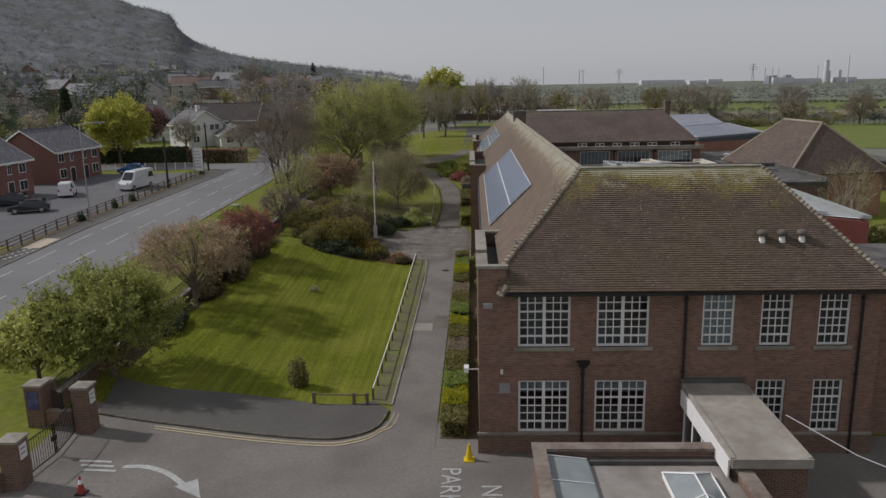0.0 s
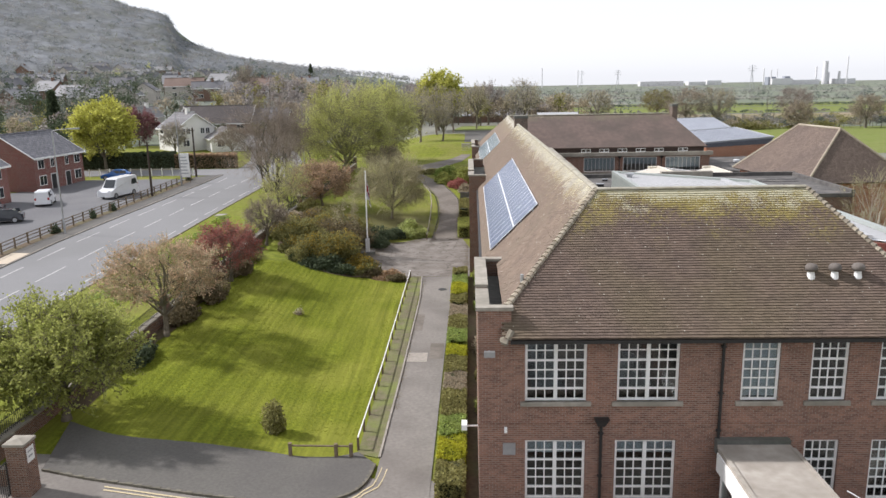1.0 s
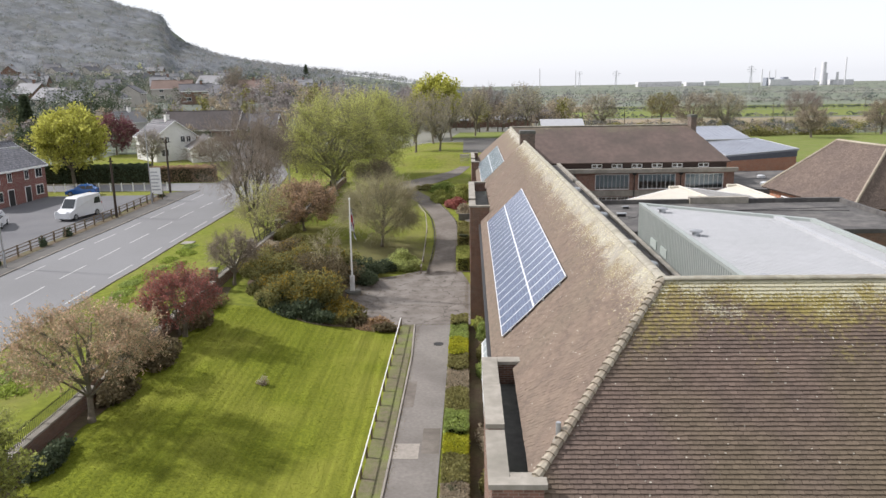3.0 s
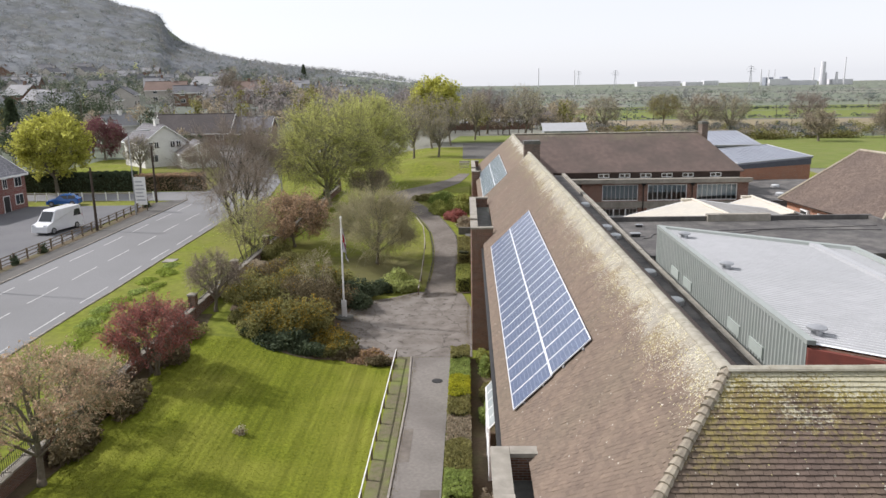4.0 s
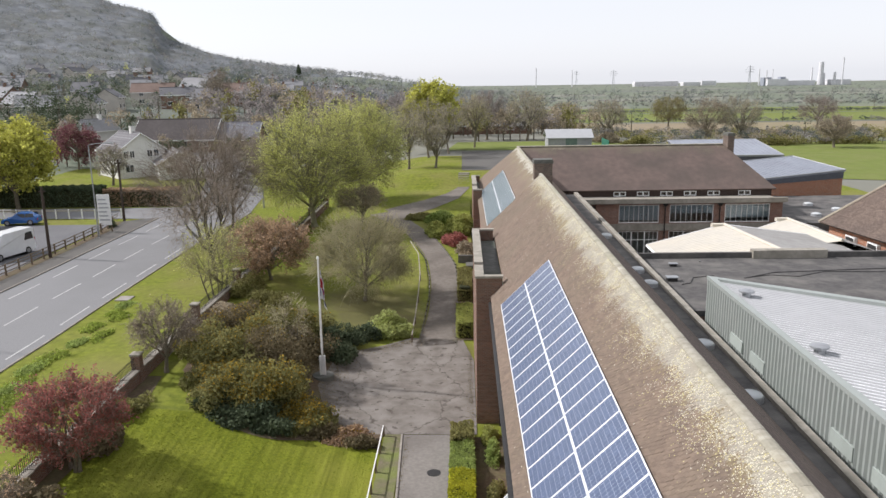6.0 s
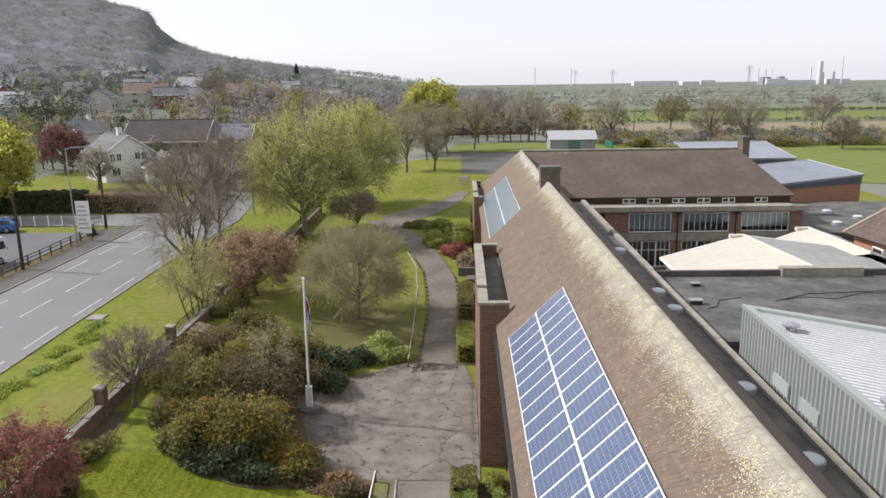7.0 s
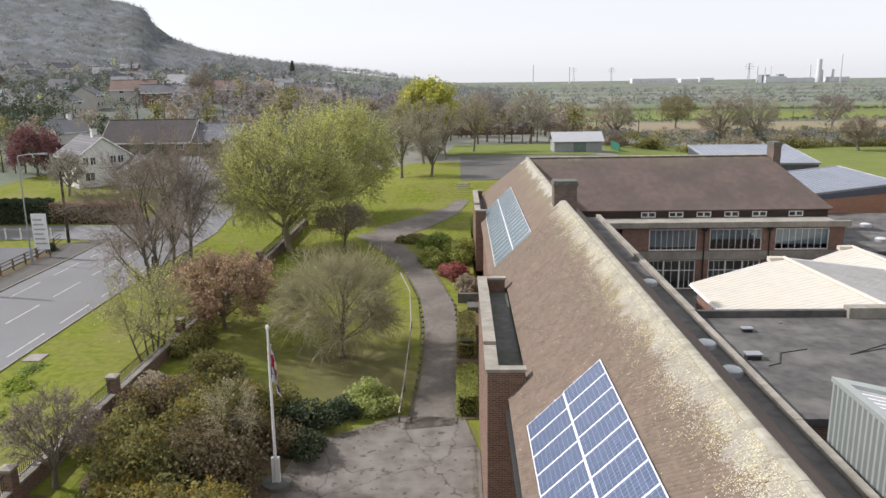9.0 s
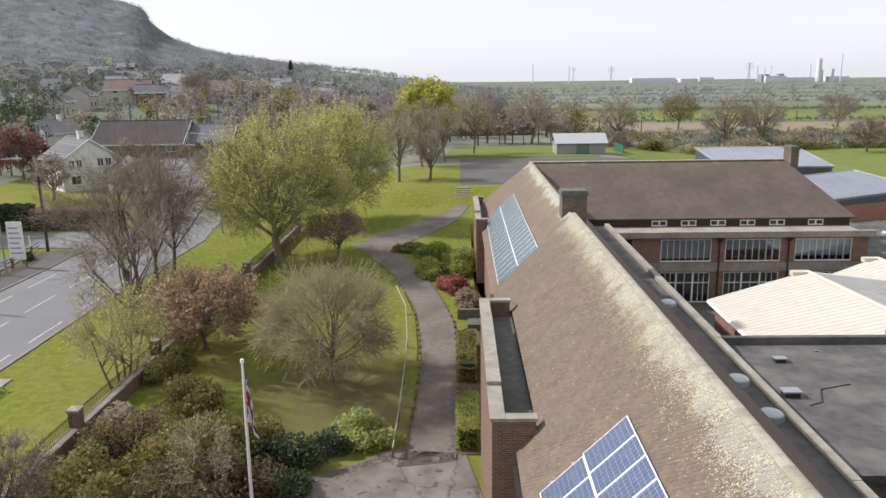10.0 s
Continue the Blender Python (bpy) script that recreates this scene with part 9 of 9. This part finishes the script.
for i in range(210):
    x = rf_.uniform(-70, 30)
    y = rf_.uniform(195, 300) if x < -6 else rf_.uniform(205, 290)
    spots.append((x, y, rf_.uniform(6, 12.5) * (1 if x < 5 else 0.75), rf_.uniform(5, 9), rf_.choice((0, 0, 1, 1, 2, 0, 1))))
wood_stuff("tree_belt", "belt of leafless trees behind the school grounds", spots, FAR, 330, 0.36, 84)
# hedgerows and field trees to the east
# Plain and woodland leaf colours here include a blue-grey haze tint.
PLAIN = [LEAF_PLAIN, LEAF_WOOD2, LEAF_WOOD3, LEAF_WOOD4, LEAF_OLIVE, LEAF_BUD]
spots = []
for y0, gap, h, kinds in ((222, 1.6, 3.2, (4, 5, 3, 1)), (232, 1.7, 3.6, (4, 3, 5, 1)), (246, 1.7, 3.4, (3, 4, 1)), (262, 1.8, 3.0, (4, 5, 3)), (348, 2.6, 2.0, (3, 1)), (452, 1.7, 2.6, (3, 3, 3, 1)), (570, 3.0, 4.0, (0, 1, 3, 2)), (600, 6.0, 5.0, (0, 1, 2)), (720, 3.6, 3.4, (0, 1, 3)), (900, 4.2, 3.8, (0, 1, 3)), (1150, 5, 4.2, (0, 1, 3)), (1500, 6, 5, (0, 1)), (2000, 8, 6, (0, 3)), (2600, 10, 9, (0, 1))):
    x = -8 if y0 > 300 else 27
    while x < y0 * 0.72 + 50:
        y = y0 + rf_.uniform(-1.5, 1.5) + 0.04 * x + 5 * math.sin(x * 0.011 + y0) * (1 if y0 > 470 else 0.3)
        trim = y0 == 452
        if rf_.random() > (0.03 if y0 < 500 else 0.16):
            spots.append((x, y, h * (rf_.uniform(0.9, 1.1) if trim else rf_.uniform(0.6, 1.3)), h * rf_.uniform(1.2, 2.0), rf_.choice(kinds)))
        if rf_.random() < (0.02 if y0 < 500 else 0.07):
            spots.append((x, y, rf_.uniform(8, 12.5), rf_.uniform(8, 13), rf_.choice((0, 1, 2, 3))))
        x += gap * rf_.uniform(0.6, 1.1)
for cx, cy, wide, deep, n in ((124, 540, 26, 14, 26), (40, 640, 60, 16, 34), (250, 760, 60, 14, 26), (380, 700, 70, 14, 26), (330, 1020, 120, 20, 36), (90, 980, 120, 24, 44), (560, 1150, 150, 24, 40), (-40, 620, 60, 20, 40), (-30, 860, 90, 24, 44)):
    for j in range(n):
        spots.append((cx + rf_.uniform(-wide, wide), cy + rf_.uniform(-deep, deep), rf_.uniform(8, 13), rf_.uniform(8, 13), rf_.choice((0, 0, 1, 2, 3))))
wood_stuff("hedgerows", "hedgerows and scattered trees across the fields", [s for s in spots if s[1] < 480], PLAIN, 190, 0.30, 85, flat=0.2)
wood_stuff("far_hedgerows", "far hedgerows and copses across the plain, greyed for haze", [s for s in spots if s[1] >= 480], PLAIN, 46, 0.75, 87, trunk=False, flat=0.45)
for i, (x, y, h, w, leaf, lab) in enumerate(((37.3, 233.6, 11.0, 12, LEAF_GREYBUD, "leafless tree standing in the fields"), (71.2, 300, 11.8, 14, LEAF_OLIVE, "field oak in yellow-olive bud"), (63.2, 232.5, 12.6, 13, LEAF_BUD, "leafless field tree in brown bud"), (71.7, 231.3, 12.6, 13, LEAF_GREYBUD, "leafless tree standing in the fields"), (119.2, 292.6, 12, 16, LEAF_GREYBUD, "leafless spreading field tree"), (88.7, 215.4, 8.4, 9, LEAF_BUD, "leafless field tree in brown bud"), (14, 206, 12, 12, LEAF_GREYBUD, "tall leafless tree behind the shed"), (5, 214, 12, 10, LEAF_GREYBUD, "tall leafless tree behind the shed"), (112, 226, 10, 11, LEAF_BUD, "leafless field tree in brown bud"), (30, 258, 10, 10, LEAF_BUD, "leafless field tree in brown bud"))):
    tree("field_tree", lab, x, y, h, w, leaf, 3600 if leaf is not LEAF_OLIVE else 9000, 0.17, 240 + i, trunk=0.32, fork=0.16, twigs=2200, group="field trees", twig_mat=DARK_TWIG if i % 3 else TWIG, rise=0.3)
tree("birch", "pale bare birch beside the tiled hall", 32.5, 66.5, 9.0, 6.5, LEAF_BUD, 200, 0.08, 260, trunk=0.12, fork=0.2, twigs=900, bark=PALE_BARK, stems=3, twig_mat=TWIG)
for i, (x, y, rx, h) in enumerate(((33, 212, 5, 3.4), (42, 216, 5, 3.6), (52, 214, 6, 3.2), (26, 208, 4, 3.2), (80, 226, 9, 3.0), (98, 228, 9, 3.2), (66, 222, 6, 3.0), (34.5, 60, 3.0, 2.6), (38, 70, 3.4, 2.8))):
    shrub("field_shrub", "olive thicket at the field edge", x, y, rx, rx * 0.6, h, LEAF_OLIVE if i % 3 else LEAF_BUD, 2600, 0.3 if y > 100 else 0.16, 270 + i, group="field edge thickets")

# fields: paler strips laid on the plain
PLOUGH = material("bare_field", (0.25, 0.20, 0.13), (0.21, 0.17, 0.11), scale=0.3, rough=1, bump=0.2, stain=(0.18, 0.18, 0.07), stain_scale=0.02)
PITCH = grass_material("playing_field", (0.16, 0.195, 0.05), (0.135, 0.165, 0.045), (0.18, 0.19, 0.07), scale=0.5)
structure("playing_field", drape([(34, 168), (30, 200), (28, 232)], [(175, 120), (190, 170), (200, 236)], 0.07, 14, 8), PITCH, "bright green playing field behind the school", category="field")
structure("bank_field", drape([(-4, 174), (-2, 202)], [(34, 172), (34, 202)], 0.075, 6, 4), PITCH, "bright grass beyond the car park", category="field")
structure("bare_field", drape([(20, 268), (22, 342)], [(330, 278), (420, 356)], 0.1, 10, 12), PLOUGH, "pale brown field beyond the hedge", category="field")

structure("green_field", drape([(14, 354), (10, 446)], [(430, 370), (520, 466)], 0.1, 10, 12), PITCH, "green pasture beyond the bare field", category="field")
structure("green_field", drape([(0, 458), (-6, 548)], [(530, 478), (640, 570)], 0.1, 10, 12), PITCH, "green pasture beyond the dark hedge", category="field")

# the shed and far sheds
sh = thing("field_shed", "grey shed with a pale sheet roof at the field edge", "shed")
zb = land(20, 180)
part("wall_shell", Mesh().box(15.8, 178, zb - 0.5, 24.2, 184, zb + 2.0), material("grey_boarding", (0.34, 0.35, 0.35), (0.28, 0.29, 0.29), scale=2), sh)
part("roof", slab([(15.4, 177.6, zb + 2.0), (24.6, 177.6, zb + 2.0), (24.6, 181, zb + 3.5), (15.4, 181, zb + 3.5)], 0.1), METAL_ROOF, sh)
part("roof", slab([(15.4, 184.4, zb + 2.0), (24.6, 184.4, zb + 2.0), (24.6, 181, zb + 3.5), (15.4, 181, zb + 3.5)], 0.1), METAL_ROOF, sh)
part("panel", Mesh().box(19.2, 177.9, zb + 0.1, 21.4, 178, zb + 1.9), material("green_sheet", (0.16, 0.22, 0.19), scale=2), sh)
g = thing("green_fence", "green mesh fence panel at the field edge", "fence")
part("panel", Mesh().box(29, 186, land(30, 188) - 0.3, 29.1, 194, land(30, 188) + 1.6), material("green_paint", (0.03, 0.15, 0.10), scale=3), g)
for i, (x, y, L, W) in enumerate(((6, 262, 26, 12), (24, 300, 20, 10))):
    gable_house("farm_shed", "long low farm shed with a weathered roof", x, y, 4, L, W, 2.8, 4.8, BRICK_B, SLATE_PALE, (), (), False, trim=STEEL)

# village houses
DULL_CREAM = material("dull_cream_render", (0.50, 0.47, 0.42), (0.43, 0.40, 0.36), scale=3, rough=0.9, bump=0.1, stain=(0.34, 0.32, 0.29), stain_scale=0.4, stain_amount=0.5)
vh = random.Random(9)
placed = []
def far_house(b, r, turn, L, W, e, rd, wall, roof, lab, wins=True):
    x, y = polar(b, r)
    ws = [("s", -L * 0.25, 0.9, 1.6, 1.3), ("s", L * 0.25, 0.9, 1.6, 1.3)]
    if e > 4:
        ws += [("s", -L * 0.25, 3.3, 1.4, 1.2), ("s", L * 0.25, 3.3, 1.4, 1.2)]
    gable_house("village_house", lab, x, y, turn, L, W, e, rd, wall, roof, ws if wins else (), (), True)


far_house(20.0, 306, 12, 13.5, 9, 4.6, 7.4, DULL_CREAM, RED_TILE, "large cream house with a red tiled roof on the slope")
far_house(15.1, 307, 6, 12, 9, 4.6, 7.4, BRICK_B, RED_TILE, "pair of red-roofed brick houses on the slope")
far_house(26.4, 268, 25, 9, 8, 4.6, 7.2, DULL_CREAM, SLATE_PALE, "pale house among the garden trees")
for i in range(100):
    for attempt in range(20):
        b, r = vh.uniform(6, 37), vh.uniform(270, 560)
        x, y = polar(b, r)
        if all(math.dist((x, y), q) > 15 for q in placed):
            break
    placed.append((x, y))
    wall, roof = vh.choice(((DULL_CREAM, SLATE), (DULL_CREAM, SLATE_PALE), (BRICK_B, SLATE), (BRICK_B, SLATE_PALE), (DULL_CREAM, SLATE)))
    far_house(b, r, vh.choice((10, 20, 100, -15, 75)), vh.uniform(8, 12), vh.uniform(7, 8.5), 4.4, vh.uniform(6.6, 7.6), wall, roof, "hillside house with a pitched roof among trees")

# cliff on the hill shoulder
CLIFF = material("sandstone_cliff", (0.20, 0.185, 0.18), (0.13, 0.122, 0.12), scale=0.15, rough=1.0, bump=0.6, bump_scale=0.4)
cm = Mesh()
for i in range(70):
    b = 21.6 + rf_.random() * 2.6
    x, y = polar(b, rf_.uniform(1000, 1060))
    z = land(x, y)
    w, h = rf_.uniform(3, 7), rf_.uniform(4, 11)
    cm.prism([(x - w, y - w * 0.4), (x + w * 0.8, y - w * 0.7), (x + w, y + w), (x - w * 0.7, y + w)], z - 14, z + h - 6)
structure("cliff", cm, CLIFF, "dark sandstone crag on the hill shoulder", category="cliff")

# tall conifer on the skyline
def conifer(x, y, h, w, seed):
    rng = np.random.default_rng(seed)
    n = 2600
    u = rng.uniform(0, 1, n) ** 0.8
    a = rng.uniform(0, 2 * math.pi, n)
    r = (1 - u) * w / 2 * rng.uniform(0.5, 1.0, n) * (0.8 + 0.2 * np.sin(u * 40)) + 0.2
    p = np.stack([r * np.cos(a), r * np.sin(a), 1 + u * (h - 1)], 1)
    v, f = leaf_quads(p, 0.9, rng)
    t = thing("conifer", "tall dark conifer on the skyline", "tree", at=pose(x, y, land(x, y)))
    part("trunk", Mesh().tube([(0, 0, -0.5), (0, 0, h * 0.9)], [0.4, 0.08], 7), BARK, t)
    part("crown", raw_mesh("crown", v, f, LEAF_DARK), None, t)


conifer(*polar(11.5, 700), 14, 9, 301)
conifer(-99, 150, 9, 4, 302)
conifer(-92, 172, 11, 5, 303)

# works on the far plain
STACK = material("pale_concrete_stack", (0.66, 0.66, 0.67), (0.60, 0.60, 0.61), scale=0.05, rough=0.9, bump=0)
works = thing("power_works", "distant industrial works with chimneys on the plain", "works")
for x, y, h, w in ((1073, 2390, 46, 8), (1051, 2400, 30, 2.6), (1126, 2365, 58, 1.8), (880, 2362, 28, 1.8), (899, 2355, 24, 1.8), (1085, 2400, 14, 6), (280, 3009, 48, 1.8), (415, 2993, 38, 1.8), (915, 2350, 26, 1.2), (1110, 2380, 16, 4)):
    part("chimney", Mesh().tube([(x, y, -26), (x, y, h)], [w * 1.1, w * 0.85], 12), STACK, works)
for x, y, h, w, d in ((929, 2343, -2, 60, 40), (905, 2360, 3, 22, 30), (990, 2360, -7, 110, 40), (672, 2740, -7, 150, 40), (868, 2789, -8, 50, 30), (800, 2760, -11, 60, 40), (1130, 2380, -6, 60, 40), (950, 2360, 4, 16, 20)):
    part("shed", Mesh().box(x - w / 2, y, -26, x + w / 2, y + d, h), STACK if h < 0 else GREY_ROOF, works)


def pylon(x, y, h):
    p = thing("pylon", "steel lattice power pylon on the plain", "pylon", group="power pylons")
    m = Mesh()
    for sx in (-1, 1):
        for sy in (-1, 1):
            m.tube([(x + sx * 3.0, y + sy * 3.0, -18), (x + sx * 0.7, y + sy * 0.7, h * 0.6), (x, y, h)], 0.28, 4)
    for k, wz in ((0.62, 7), (0.75, 8.5), (0.88, 6)):
        m.tube([(x - wz, y, h * k), (x, y, h * k + 1.6), (x + wz, y, h * k)], 0.3, 4)
    part("lattice", m, STEEL, p)


pylon(512, 1432, 31)
pylon(320, 1692, 28)
pylon(330, 2300, 32)

# ---- single roof tiles over the near slope ----
o_, u_, v_, n_, tl_, g_, w_, th_ = lay_west
piece_mesh = Mesh()
piece_mesh.add([(0.0035, 0, -0.004), (w_ - 0.0035, 0, -0.004), (w_ - 0.0035, g_ * 1.25, -0.004), (0.0035, g_ * 1.25, -0.004), (0.0035, 0, th_ * 2.3), (w_ - 0.0035, 0, th_ * 2.3), (w_ - 0.0035, g_ * 1.25, th_ * 0.9), (0.0035, g_ * 1.25, th_ * 0.9)], [(0, 1, 5, 4), (0, 4, 7, 3), (1, 2, 6, 5), (4, 5, 6, 7)])
piece_data = piece_mesh.data("tile", TILE_PIECE)
m3_ = Matrix((u_, v_, n_)).transposed().to_4x4()
for s, t, dz, dt, tw in [q for q in tl_ if is_piece(q)][:300]:
    part("tile", piece_data, None, main_roof, at=Matrix.Translation(o_ + u_ * s + v_ * (t + dt) + n_ * dz) @ m3_)
